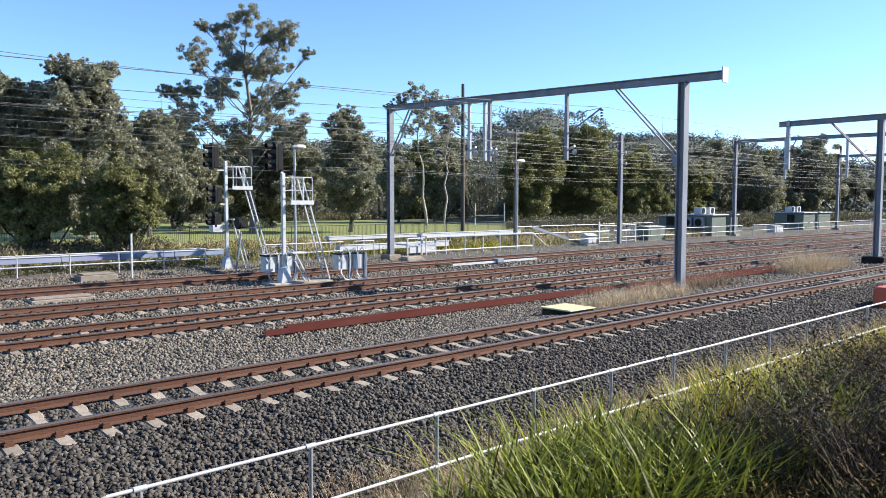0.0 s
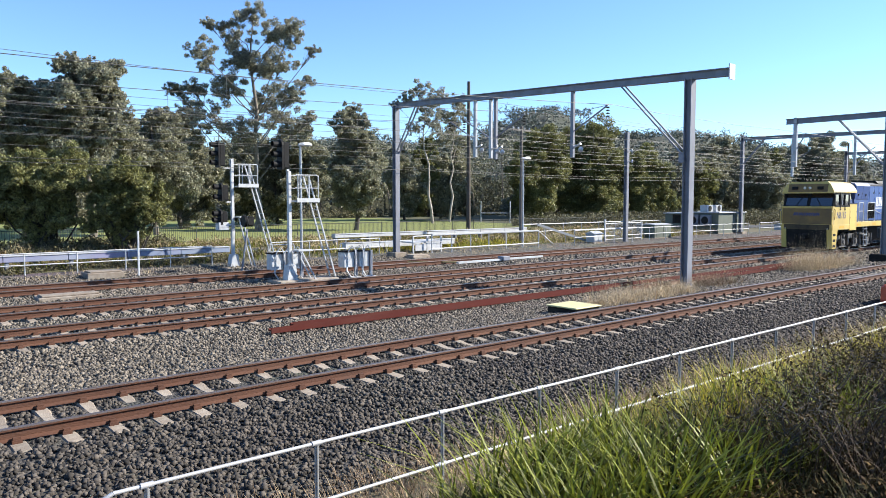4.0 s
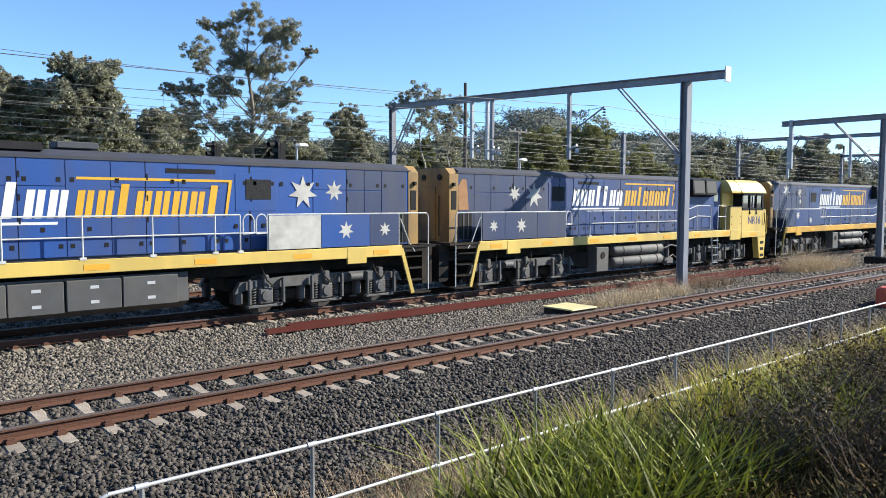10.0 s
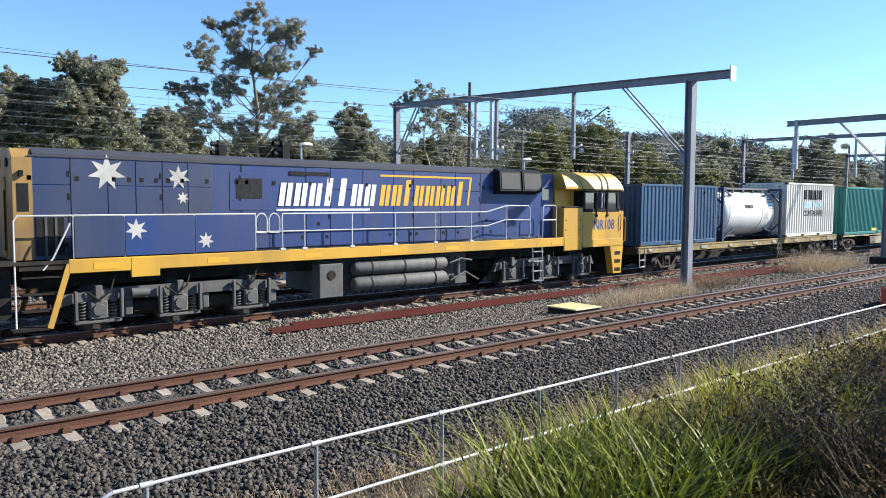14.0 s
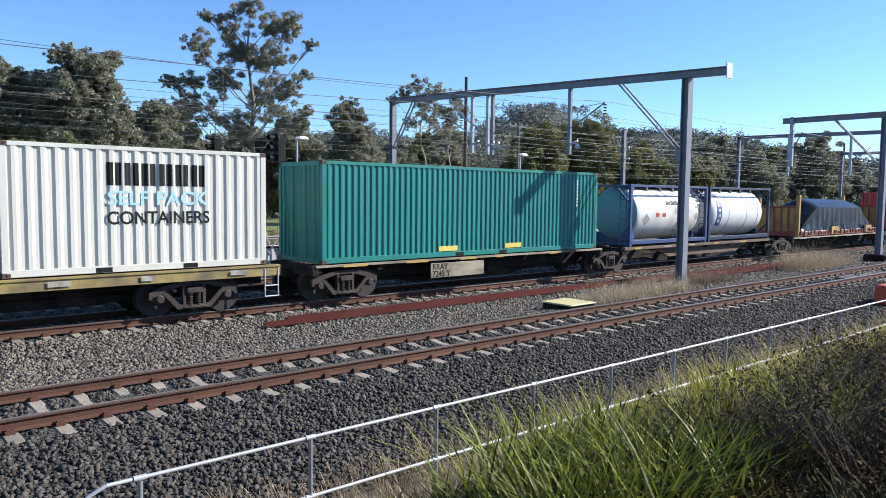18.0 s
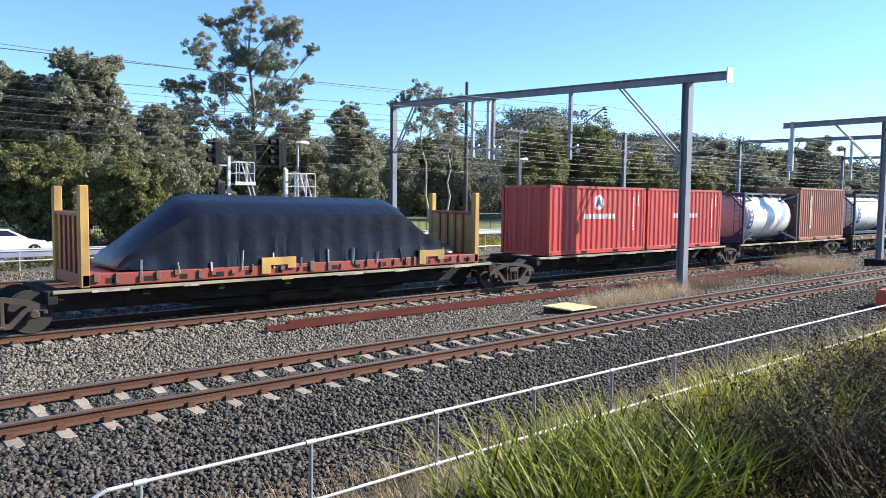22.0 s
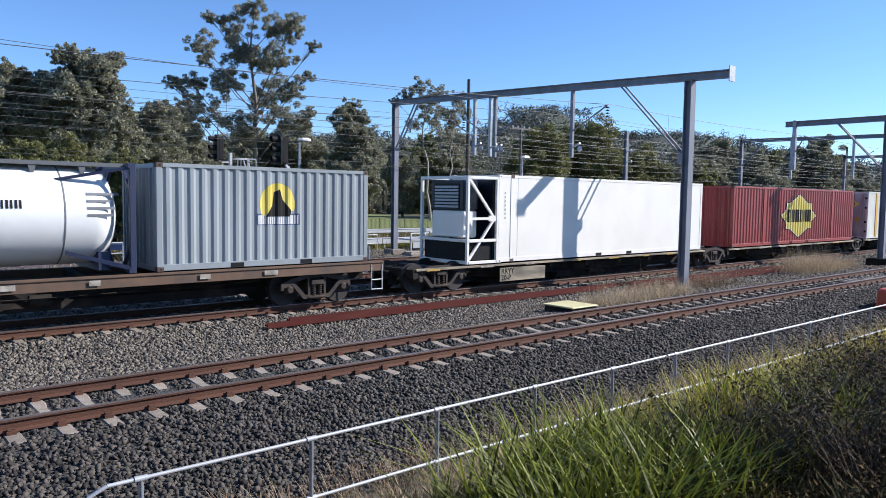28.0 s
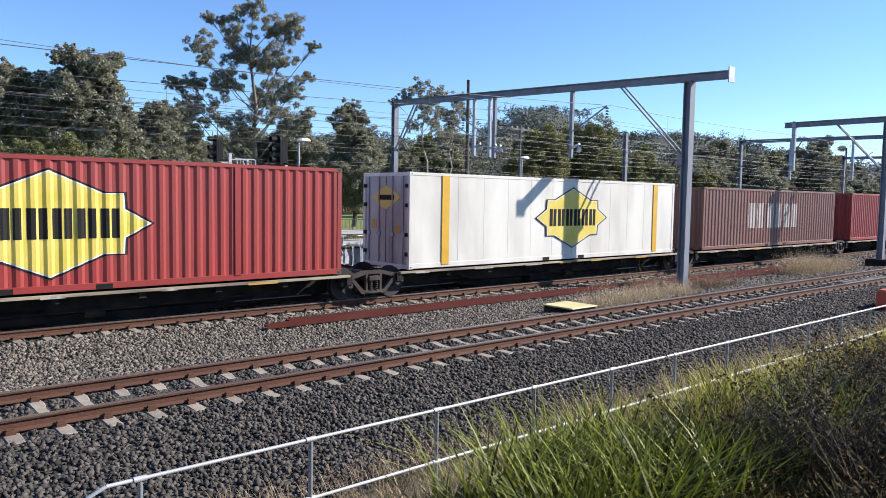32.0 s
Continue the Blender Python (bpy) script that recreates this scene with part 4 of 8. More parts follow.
def side_frame_mesh():
    """The cast side frame of a two-axle freight bogie."""
    s = Shape()
    y0, y1 = -1.12, -1.0
    for sx in (-1, 1):
        s.prism([(sx * 1.1, 0.52), (sx * 1.1, 0.63), (sx * 0.82, 0.75), (sx * 0.3, 0.86), (0, 0.86), (0, 0.76), (sx * 0.3, 0.75), (sx * 0.72, 0.64), (sx * 0.66, 0.52)], "y", y0, y1)
        s.prism([(sx * 0.8, 0.6), (sx * 0.66, 0.6), (sx * 0.36, 0.29), (0, 0.27), (0, 0.17), (sx * 0.42, 0.18)], "y", y0 - 0.01, y1)
        s.box(sx * 0.21, sx * 0.29, y0, y1, 0.24, 0.78, 0.01)
        s.box(sx * 0.72, sx * 0.98, y0 + 0.02, y1 + 0.05, 0.36, 0.56, 0.03)
        s.lathe([(-1.17, 0.075), (-1.14, 0.105), (-1.04, 0.11)], (sx * 0.85, 0, 0.46), "y", 14)
        s.box(sx * 1.02, sx * 1.12, y0, y1, 0.44, 0.56, 0.02)
    s.box(-0.2, 0.2, y0 - 0.05, y1 + 0.3, 0.55, 0.7, 0.02)
    s.box(-0.3, 0.3, y0 - 0.03, y1 + 0.02, 0.18, 0.25, 0.02)
    return s.mesh("side_frame")


SIDE_FRAME = side_frame_mesh()
SIDE_FRAME.materials.append(STEEL_DARK)


def freight_bogie(parent, x):
    b = part("bogie", Shape().box(x - 0.2, x + 0.2, -0.95, 0.95, 0.56, 0.8, 0.03), STEEL_DARK, parent)
    part("side_frame", SIDE_FRAME, None, b, at=pose(x, 0, 0))
    part("side_frame", SIDE_FRAME, None, b, at=pose(x, 0, 0, 0, 0, 180))
    for sy in (-1, 1):
        for dx in (-0.1, 0.1):
            s = Shape()
            coil(s, x + dx, sy * 1.08, 0.25, 0.55, 0.07)
            part("spring", s, STEEL_DARK, b)
    for dx in (-0.85, 0.85):
        wheelset(WHEEL_SMALL, parent, x + dx, 0.46)


def wagon(u0, u1, deck, bogies, sill, style, label, group="container wagons", brake_wheel=None, code=None, code_u=None):
    """A container flat wagon; everything is measured from its middle."""
    c, h = (u0 + u1) / 2, (u1 - u0) / 2
    g = on_train(thing("container_wagon", Matrix(), label, "flat wagon", group), c)
    # dark belly added below the sill to hide lit ground under the wagon
    part("centre_sill", Shape().box(-h, h, -0.24, 0.24, deck - 0.62, deck - 0.12, 0.01).prism([(-h + 3.0, deck - 0.62), (-h + 4.2, deck - 0.84), (h - 4.2, deck - 0.84), (h - 3.0, deck - 0.62)], "y", -0.3, 0.3), UNDER, g)
    if style == "deep":
        for sy in (-1, 1):
            part("side_sill", Shape().box(-h, h, sy * 1.2, sy * 1.3, deck - 0.3, deck - 0.02, 0.008).box(-h, h, sy * 1.14, sy * 1.33, deck - 0.06, deck - 0.015), sill, g)
    else:
        spine = 0.95 if sill is SILL_BROWN else 0.42
        for sy in (-1, 1):
            part("side_sill", Shape().box(-h, h, sy * 1.12, sy * 1.24, deck - (0.14 if spine > 0.5 else 0.09), deck - 0.02, 0.006), sill, g)
        for sy in (-1, 1):
            s = Shape().prism([(-h + 2.4, deck - 0.14), (-h + 3.6, deck - 0.55), (h - 3.6, deck - 0.55), (h - 2.4, deck - 0.14)], "y", sy * spine, sy * (spine + 0.07))
            part("truss_plate", s, UNDER if sill is not SILL_BROWN else SILL_BROWN, g)
    n = int(h * 2 / 1.9)
    for i in range(n + 1):
        x = -h + 0.15 + (2 * h - 0.3) * i / n
        part("cross_bearer", Shape().box(x - 0.08, x + 0.08, -1.14, 1.14, deck - 0.24, deck - 0.03), UNDER, g)
    for sx in (-1, 1):
        part("headstock", Shape().box(sx * h - 0.1, sx * h + 0.1, -1.2, 1.2, deck - 0.32, deck - 0.04, 0.01), UNDER, g)
        part("coupler", Shape().box(sx * h, sx * (h + 0.35), -0.15, 0.15, deck - 0.42, deck - 0.14, 0.03), UNDER, g)
    s = Shape()
    s.rod((-1.2, -0.5, deck - 0.62), (-0.1, -0.5, deck - 0.62), 0.17, 14)
    s.rod((0.7, -0.62, deck - 0.55), (1.15, -0.62, deck - 0.55), 0.13, 12)
    s.pipe([(-h + 2, -0.75, deck - 0.4), (-1.5, -0.75, deck - 0.5), (1.6, -0.75, deck - 0.5), (h - 2, -0.75, deck - 0.4)], 0.022)
    part("brake_gear", s, UNDER, g)
    for b in bogies:
        freight_bogie(g, b - c)
    rnd = random.Random(int(u0 * 7))
    for i in range(int(h / 1.1)):
        x = -h + 0.8 + i * 2.2 + rnd.uniform(-0.4, 0.4)
        w = rnd.uniform(0.2, 0.6) if style == "deep" else rnd.uniform(0.25, 0.9)
        y = -1.333 if style == "deep" else -1.243
        part("reflective_mark", Shape().box(x, x + w, y - 0.004, y, deck - (0.22 if style == "deep" else 0.105), deck - 0.1 if style == "deep" else deck - 0.045), MARK_PALE if style == "deep" or rnd.random() < 0.45 else MARK_YELLOW, g, "dirty mark on the sill")
    if style == "deep":
        for sx in (-1, 1):
            s = Shape()
            x = sx * (h - 0.25)
            for dx in (-0.19, 0.19):
                s.rod((x + dx, -1.3, deck - 0.1), (x + dx, -1.32, deck - 0.85), 0.018)
            for z in (deck - 0.83, deck - 0.55):
                s.rod((x - 0.19, -1.32, z), (x + 0.19, -1.32, z), 0.018)
            part("shunters_step", s, GALV_PALE, g)
    if brake_wheel is not None:
        x = brake_wheel - c
        s = Shape()
        for i in range(24):
            a, b2 = math.pi / 12 * i, math.pi / 12 * (i + 1)
            s.rod((x + 0.27 * math.cos(a), -1.4, deck - 0.52 + 0.27 * math.sin(a)), (x + 0.27 * math.cos(b2), -1.4, deck - 0.52 + 0.27 * math.sin(b2)), 0.022, 6)
        for i in range(6):
            a = math.pi / 3 * i
            s.rod((x, -1.4, deck - 0.52), (x + 0.26 * math.cos(a), -1.4, deck - 0.52 + 0.26 * math.sin(a)), 0.016, 6)
        s.rod((x, -1.45, deck - 0.52), (x, -0.9, deck - 0.52), 0.035)
        part("handbrake_wheel", s, SILL_CREAM, g, "pale spoked handbrake wheel")
    if code:
        x = code_u - c
        plate = part("number_board", Shape().box(x, x + 2.3, -1.3, -1.26, deck - 0.62, deck - 0.16, 0.005), SILL_CREAM, g, "cream board with stencilled code")
        lettering(code[0], plate, x + 0.05, -1.304, deck - 0.36, 0.19, BLACK)
        lettering(code[1], plate, x + 0.05, -1.304, deck - 0.58, 0.19, BLACK)
    return g


def lettering(text, parent, x, y, z, size, mat, width=None, rot=0.0):
    """Painted characters on a side that faces the camera."""
    cu = bpy.data.curves.new("lettering", "FONT")
    cu.body, cu.size, cu.extrude = text, size * 1.37, 0.0015
    cu.offset = 0.022 * size
    ob = new("lettering", cu)
    dg = bpy.context.evaluated_depsgraph_get()
    me = bpy.data.meshes.new_from_object(ob.evaluated_get(dg))
    bpy.data.objects.remove(ob)
    me.materials.clear()
    me.materials.append(mat)
    xs = [v.co.x for v in me.vertices]
    k = width / (max(xs) - min(xs)) if width else 1.0
    m = pose(x, y, z, 90, 0, 0) @ pose(0, 0, 0, 0, 0, rot) @ Matrix.Diagonal((k, 1, 1, 1))
    me.transform(m)
    return part("lettering", me, None, parent)


def word_bars(s, x, z, length, height, letters, y, slant=0.0, tall=()):
    """A word as a row of plain bars, a pair for each letter."""
    w = length / letters
    for i in range(letters):
        a = x + i * w
        h = height * (1.25 if i in tall else 1.0)
        for p, q in ((0.0, 0.36), (0.47, 0.8)) if i not in tall else ((0.1, 0.52),):
            s.flat([(a + p * w, z), (a + q * w, z), (a + q * w + slant * h, z + h), (a + p * w + slant * h, z + h)], y)


def star(s, x, z, r, y, points=7, inner=0.45, turn=0.0):
    pts = []
    for i in range(points * 2):
        a = math.pi / points * i + math.pi / 2 + turn
        k = r if i % 2 == 0 else r * inner
        pts.append((x + k * math.cos(a), z + k * math.sin(a)))
    c = (x, z)
    for i in range(len(pts)):
        s.flat([c, pts[i - 1], pts[i]], y)


def corrugated(x0, x1, y, z0, z1, pitch, depth, axis="x", inward=1):
    """A trapezoid-ribbed sheet; y is its outer face."""
    n = max(1, round((x1 - x0) / pitch))
    p = (x1 - x0) / n
    out = []
    for i in range(n):
        a = x0 + i * p
        out += [(a, y + inward * depth), (a + 0.25 * p, y + inward * depth), (a + 0.49 * p, y), (a + 0.76 * p, y)]
    out += [(x1, y + inward * depth), (x1, y + inward * (depth + 0.03)), (x0, y + inward * (depth + 0.03))]
    if axis == "y":
        out = [(b, a) for a, b in out]
    return Shape().prism(out, "z", z0, z1)


CASTING = paint("rusty_casting", (0.13, 0.075, 0.055), rough=0.8, second=(0.07, 0.05, 0.045), scale=6)


class Ribbed(Shape):
    """Paint that follows the ribs of a container side; half is half its length."""

    def __init__(self, half, pitch):
        self.v, self.f, self.s = [], [], []
        self.x0 = -half + 0.1
        n = max(1, round(2 * (half - 0.1) / pitch))
        self.p = 2 * (half - 0.1) / n

    def depth(self, x):
        k = ((x - self.x0) / self.p) % 1.0
        return 0.036 * (1.0 if k < 0.25 else 1 - (k - 0.25) / 0.24 if k < 0.49 else 0.0 if k < 0.76 else (k - 0.76) / 0.24)

    def flat(self, pts, y, d=0.0):
        lift = max(0.003, -1.219 - y)
        xs = {px for px, _ in pts}
        lo, hi = min(xs), max(xs)
        i = int((lo - self.x0) / self.p) - 1
        while self.x0 + i * self.p < hi:
            xs |= {self.x0 + (i + k) * self.p for k in (0.0, 0.25, 0.49, 0.76)}
            i += 1
        xs = sorted(v for v in xs if lo <= v <= hi)
        for a, b in zip(xs, xs[1:]):
            if b - a < 1e-5:
                continue
            cuts = []
            for (ax, az), (bx, bz) in zip(pts, pts[1:] + pts[:1]):
                if min(ax, bx) <= (a + b) / 2 < max(ax, bx):
                    f = lambda v: az + (bz - az) * (v - ax) / (bx - ax)
                    cuts.append((f(a), f(b)))
            cuts.sort(key=sum)
            for (l0, l1), (t0, t1) in zip(cuts[::2], cuts[1::2]):
                ya, yb = -1.211 + self.depth(a + 1e-6) - lift, -1.211 + self.depth(b - 1e-6) - lift
                self.add([(a, ya, l0), (b, yb, l1), (b, yb, t1), (a, ya, t0)], [(0, 1, 2, 3)])
        return self


def container(u0, u1, z, height, mat, label, pitch=0.28, frame_mat=None, smooth=False, end_mat=None, castings=None, group="containers on the train"):
    """A shipping container standing on a wagon; measured from its middle."""
    c, h, w = (u0 + u1) / 2, (u1 - u0) / 2, 1.219
    g = on_train(thing("shipping_container", Matrix(), label, "container", group), c, z)
    fm = frame_mat or mat
    for sy in (-1, 1):
        if smooth:
            part("side_panel", Shape().box(-h + 0.12, h - 0.12, sy * (w - 0.012), sy * (w - 0.07), 0.15, height - 0.1), mat, g)
        else:
            part("side_panel", corrugated(-h + 0.1, h - 0.1, sy * (w - 0.008), 0.15, height - 0.08, pitch, 0.036, "x", -sy), mat, g)
        part("bottom_rail", Shape().box(-h + 0.1, h - 0.1, sy * w, sy * (w - 0.06), 0.02, 0.17, 0.006), fm, g)
        part("top_rail", Shape().box(-h + 0.1, h - 0.1, sy * w, sy * (w - 0.06), height - 0.1, height - 0.005, 0.006), fm, g)
    for sx in (-1, 1):
        for sy in (-1, 1):
            part("corner_post", Shape().box(sx * h, sx * (h - 0.15), sy * (w + 0.001), sy * (w - 0.12), 0.11, height - 0.11, 0.012), fm, g)
            for z0, z1 in ((0, 0.118), (height - 0.118, height)):
                s = Shape().box(sx * h, sx * (h - 0.178), sy * (w + 0.002), sy * (w - 0.16), z0, z1, 0.012)
                cst = part("corner_casting", s, castings or (fm if smooth else CASTING), g)
                if sy < 0:
                    s = Shape().box(sx * (h - 0.06), sx * (h - 0.12), -w - 0.004, -w + 0.02, z0 + 0.03, z1 - 0.03, 0.01)
                    part("lashing_hole", s, BLACK, cst)
    for sx in (-1, 1):
        e = end_mat or mat
        part("end_panel" if sx < 0 else "door_leaf", corrugated(-w + 0.12, w - 0.12, sx * (h - 0.02), 0.12, height - 0.1, 0.25, 0.045, "y", -sx) if not smooth else
             Shape().box(sx * (h - 0.03), sx * (h - 0.09), -w + 0.12, w - 0.12, 0.12, height - 0.1), e, g)
        for z0, z1 in ((0.01, 0.13), (height - 0.12, height - 0.01)):
            part("end_sill", Shape().box(sx * h, sx * (h - 0.1), -w + 0.16, w - 0.16, z0, z1), fm, g)
    if not smooth:
        each("locking_bar", [Shape().rod((-h - 0.012, yb, 0.12), (-h - 0.012, yb, height - 0.12), 0.018).box(-h - 0.03, -h, yb - 0.06, yb + 0.06, 1.0, 1.08) for yb in (-0.85, -0.35, 0.35, 0.85)], fm, g)
    n = int(2 * h / 0.5)
    part("roof", Shape().box(-h + 0.1, h - 0.1, -w + 0.05, w - 0.05, height - 0.05, height - 0.02), mat, g)
    part("floor", Shape().box(-h + 0.1, h - 0.1, -w + 0.06, w - 0.06, 0.06, 0.15), UNDER, g)
    each("fork_pocket", [Shape().box(dx - 0.18, dx + 0.18, -w - 0.003, -w + 0.05, 0.03, 0.14) for dx in (-1.0, 1.0)], BLACK, g)
    return g


def code_bars(parent, x, z, mat, h=1.0, y=-1.2135, step=0.13, vertical=True, n=6, size=0.09):
    """Registration marks too small to read, as plain bars."""
    s = Shape()
    for i in range(n):
        if vertical:
            s.box(x, x + size * 0.8, y - 0.002, y, z - i * step - size, z - i * step)
        else:
            s.box(x + i * step, x + i * step + size, y - 0.004, y, z - size, z)
    tagged(part("marking_bars", s, mat, parent), kind="stuff")


TANK_WHITE = paint("white_tank_shell", (0.97, 0.96, 0.93), rough=0.32, second=(0.9, 0.89, 0.85), scale=1.5, grime=(0.55, 0.5, 0.42), grime_scale=0.9, grime_amount=0.25, coat=0.2)
TANK_STAINED = paint("stained_tank_shell", (0.93, 0.91, 0.85), rough=0.4, second=(0.84, 0.8, 0.72), scale=1.6, stretch=(1, 1, 0.3), grime=(0.5, 0.4, 0.25), grime_scale=1.3, grime_amount=0.7)
TANK_BAND = paint("grey_band", (0.2, 0.2, 0.21), rough=0.5)
FRAME_NAVY = coach_paint("navy_frame", (0.02, 0.032, 0.09))
FRAME_BLUE = coach_paint("blue_frame", (0.045, 0.085, 0.24), dirt=0.6)
WALKWAY = paint("walkway_mesh", (0.16, 0.165, 0.17), rough=0.55, metal=0.4, second=(0.18, 0.18, 0.18), scale=20)
LOGO_NAVY = paint("navy_label", (0.02, 0.05, 0.22), rough=0.5)


def tank(u0, u1, z, shell, frame_mat, label, bands=(), beam=False, end_mat=None, stripe=None):
    """A tank container: a dished barrel in a steel frame. beam: full-length side rails in place of diagonal braces."""
    c, h, w, H = (u0 + u1) / 2, (u1 - u0) / 2, 1.219, 2.55
    g = on_train(thing("tank_container", Matrix(), label, "tank container", "containers on the train"), c, z)
    r, zc, e = 1.14, 1.33, h - 0.22
    prof = [(-e, 0.05), (-e + 0.02, 0.45), (-e + 0.09, 0.75), (-e + 0.22, 0.98), (-e + 0.42, 1.11), (-e + 0.62, r)]
    prof += [(-a, b) for a, b in reversed(prof)]
    barrel = part("barrel", Shape().lathe(prof, (0, 0, zc), "x", 48), shell, g)
    if end_mat:
        part("end_dish", Shape().lathe([(-e - 0.006, 0.05), (-e + 0.014, 0.455), (-e + 0.084, 0.756), (-e + 0.214, 0.986), (-e + 0.414, 1.116)], (0, 0, zc), "x", 48), end_mat, barrel, "painted end of the barrel")
    for b in bands:
        part("band", Shape().lathe([(b - 0.018, r), (b - 0.016, r + 0.006), (b + 0.016, r + 0.006), (b + 0.018, r)], (0, 0, zc), "x", 48), TANK_BAND, barrel, "dark band round the barrel")
    for sx in (-1, 1):
        for sy in (-1, 1):
            part("corner_post", Shape().box(sx * h, sx * (h - 0.14), sy * w, sy * (w - 0.12), 0.1, H - 0.1, 0.012), frame_mat, g)
            for z0 in (0, H - 0.118):
                part("corner_casting", Shape().box(sx * h, sx * (h - 0.178), sy * w, sy * (w - 0.16), z0, z0 + 0.118, 0.01), frame_mat, g)
        for z0 in (0.02, H - 0.12):
            part("end_rail", Shape().box(sx * h, sx * (h - 0.1), -w + 0.12, w - 0.12, z0, z0 + 0.1, 0.008), frame_mat, g)
        for sy in (-1, 1):
            part("end_brace", Shape().bar((sx * (h - 0.05), sy * (w - 0.1), 0.75), (sx * (h - 0.05), sy * 0.45, 0.1), 0.08, 0.08), frame_mat, g)
            part("end_brace", Shape().bar((sx * (h - 0.05), sy * (w - 0.1), H - 0.75), (sx * (h - 0.05), sy * 0.45, H - 0.08), 0.08, 0.08), frame_mat, g)
    s = Shape()
    for yy in (-w + 0.2, -w + 0.5):
        s.rod((-h + 0.0, yy, 0.1), (-h + 0.0, yy, H - 0.1), 0.016)
    for i in range(8):
        s.rod((-h, -w + 0.2, 0.3 + 0.27 * i), (-h, -w + 0.5, 0.3 + 0.27 * i), 0.012)
    part("ladder", s, frame_mat, g)
    for sy in (-1, 1):
        if beam:
            part("side_rail", Shape().box(-h + 0.14, h - 0.14, sy * w, sy * (w - 0.09), 0.08, 0.24, 0.008), frame_mat, g)
            part("side_rail", Shape().box(-h + 0.14, h - 0.14, sy * w, sy * (w - 0.07), H - 0.1, H - 0.01, 0.008), frame_mat, g)
        else:
            for sx in (-1, 1):
                part("brace", Shape().bar((sx * (h - 0.1), sy * (w - 0.05), 0.12), (sx * (h - 1.45), sy * (w - 0.28), 0.52), 0.09, 0.09), frame_mat, g)
                part("brace", Shape().bar((sx * (h - 0.1), sy * (w - 0.05), H - 0.1), (sx * (h - 1.6), sy * (w - 0.45), H - 0.42), 0.08, 0.07), frame_mat, g)
    s = Shape()
    s.box(-h + 0.3, h - 0.3, -0.62, 0.1, H - 0.06, H - 0.03)
    s.box(-h + 0.1, h - 0.1, -0.66, -0.62, H - 0.09, H - 0.0)
    part("walkway", s, WALKWAY, g)
    for i in range(5):
        x = -h + 1.0 + i * (2 * h - 2.0) / 4
        part("walkway_bracket", Shape().prism([(x - 0.09, H - 0.06), (x + 0.09, H - 0.06), (x + 0.04, H - 0.26), (x - 0.04, H - 0.26)], "y", -0.64, -0.6), WALKWAY, g)
    part("manhole", Shape().lathe([(0, 0.25), (0.12, 0.25)], (0.2, 0, zc + r - 0.02), "z", 18), WALKWAY, g)
    for sx in (-1, 1):
        part("saddle", Shape().box(sx * (h - 0.5), sx * (h - 0.75), -0.9, 0.9, 0.08, 0.5), frame_mat, g)
    return g, barrel


def on_barrel(pts, zc=1.33, r=1.148):
    """Bends a flat outline (place along the barrel, height) onto the barrel's near side."""
    return [(x, -math.sqrt(max(r * r - (z - zc) ** 2, 0.01)), z) for x, z in pts]


def barrel_label(parent, x0, x1, z0, z1, mat, label=""):
    s = Shape()
    n = 8
    v, f = [], []
    for i in range(n + 1):
        z = z0 + (z1 - z0) * i / n
        v += on_barrel([(x0, z), (x1, z)])
    f = [(2 * i, 2 * i + 1, 2 * i + 3, 2 * i + 2) for i in range(n)]
    s.add(v, f)
    return part("painted_label", s, mat, parent, label)


def barrel_word(parent, x0, x1, z0, z1, n, mat):
    """A short word on a barrel as plain upright blocks."""
    w = (x1 - x0) / n
    for i in range(n):
        barrel_label(parent, x0 + i * w, x0 + i * w + w * 0.3, z0, z1, mat)
        barrel_label(parent, x0 + i * w + w * 0.5, x0 + i * w + w * 0.76, z0, z1, mat)


def navy_label(parent, x):
    """A tall navy label with small white blocks down its upper half."""
    barrel_label(parent, x, x + 0.46, 0.72, 2.24, LOGO_NAVY, "navy label with plain white blocks")
    for i in range(5):
        z = 2.02 - 0.25 * i
        for dx, w in ((0.13, 0.07), (0.24, 0.08)):
            barrel_label(parent, x + dx, x + dx + w, z - 0.15, z, WHITE).location.y = -0.006


def barrel_diamond(parent, x, z, r, mat):
    """A square placard standing on its corner on a tank barrel."""
    k = r / 2
    pts = [(x - r, z), (x - k, z - k), (x, z - r), (x + k, z - k), (x + r, z), (x + k, z + k), (x, z + r), (x - k, z + k)]
    return part("placard", Shape().add(on_barrel(pts), [tuple(range(8))]), mat, parent)


# ---- locomotives ----
L_BLUE = coach_paint("locomotive_blue", (0.027, 0.092, 0.34), dirt=0.45, rough=0.4)
L_BLUE_DULL = coach_paint("faded_locomotive_blue", (0.045, 0.085, 0.27), dirt=0.4, rough=0.5)
L_NAVY = coach_paint("sooty_navy", (0.023, 0.058, 0.2), dirt=0.5, rough=0.5)
L_DEEP = coach_paint("deep_locomotive_blue", (0.024, 0.055, 0.2), dirt=0.45, rough=0.42)
L_SOOT = paint("sooty_blue", (0.04, 0.046, 0.075), rough=0.7, second=(0.028, 0.03, 0.04), scale=1.5, grime=(0.06, 0.055, 0.05), grime_scale=0.8, grime_amount=0.6)
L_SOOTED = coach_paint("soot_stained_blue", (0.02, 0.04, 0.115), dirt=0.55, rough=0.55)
STAR_WHITE = paint("weathered_white", (0.62, 0.6, 0.54), rough=0.6, second=(0.48, 0.46, 0.42), scale=4, grime=(0.25, 0.23, 0.2), grime_scale=2.5, grime_amount=0.6)
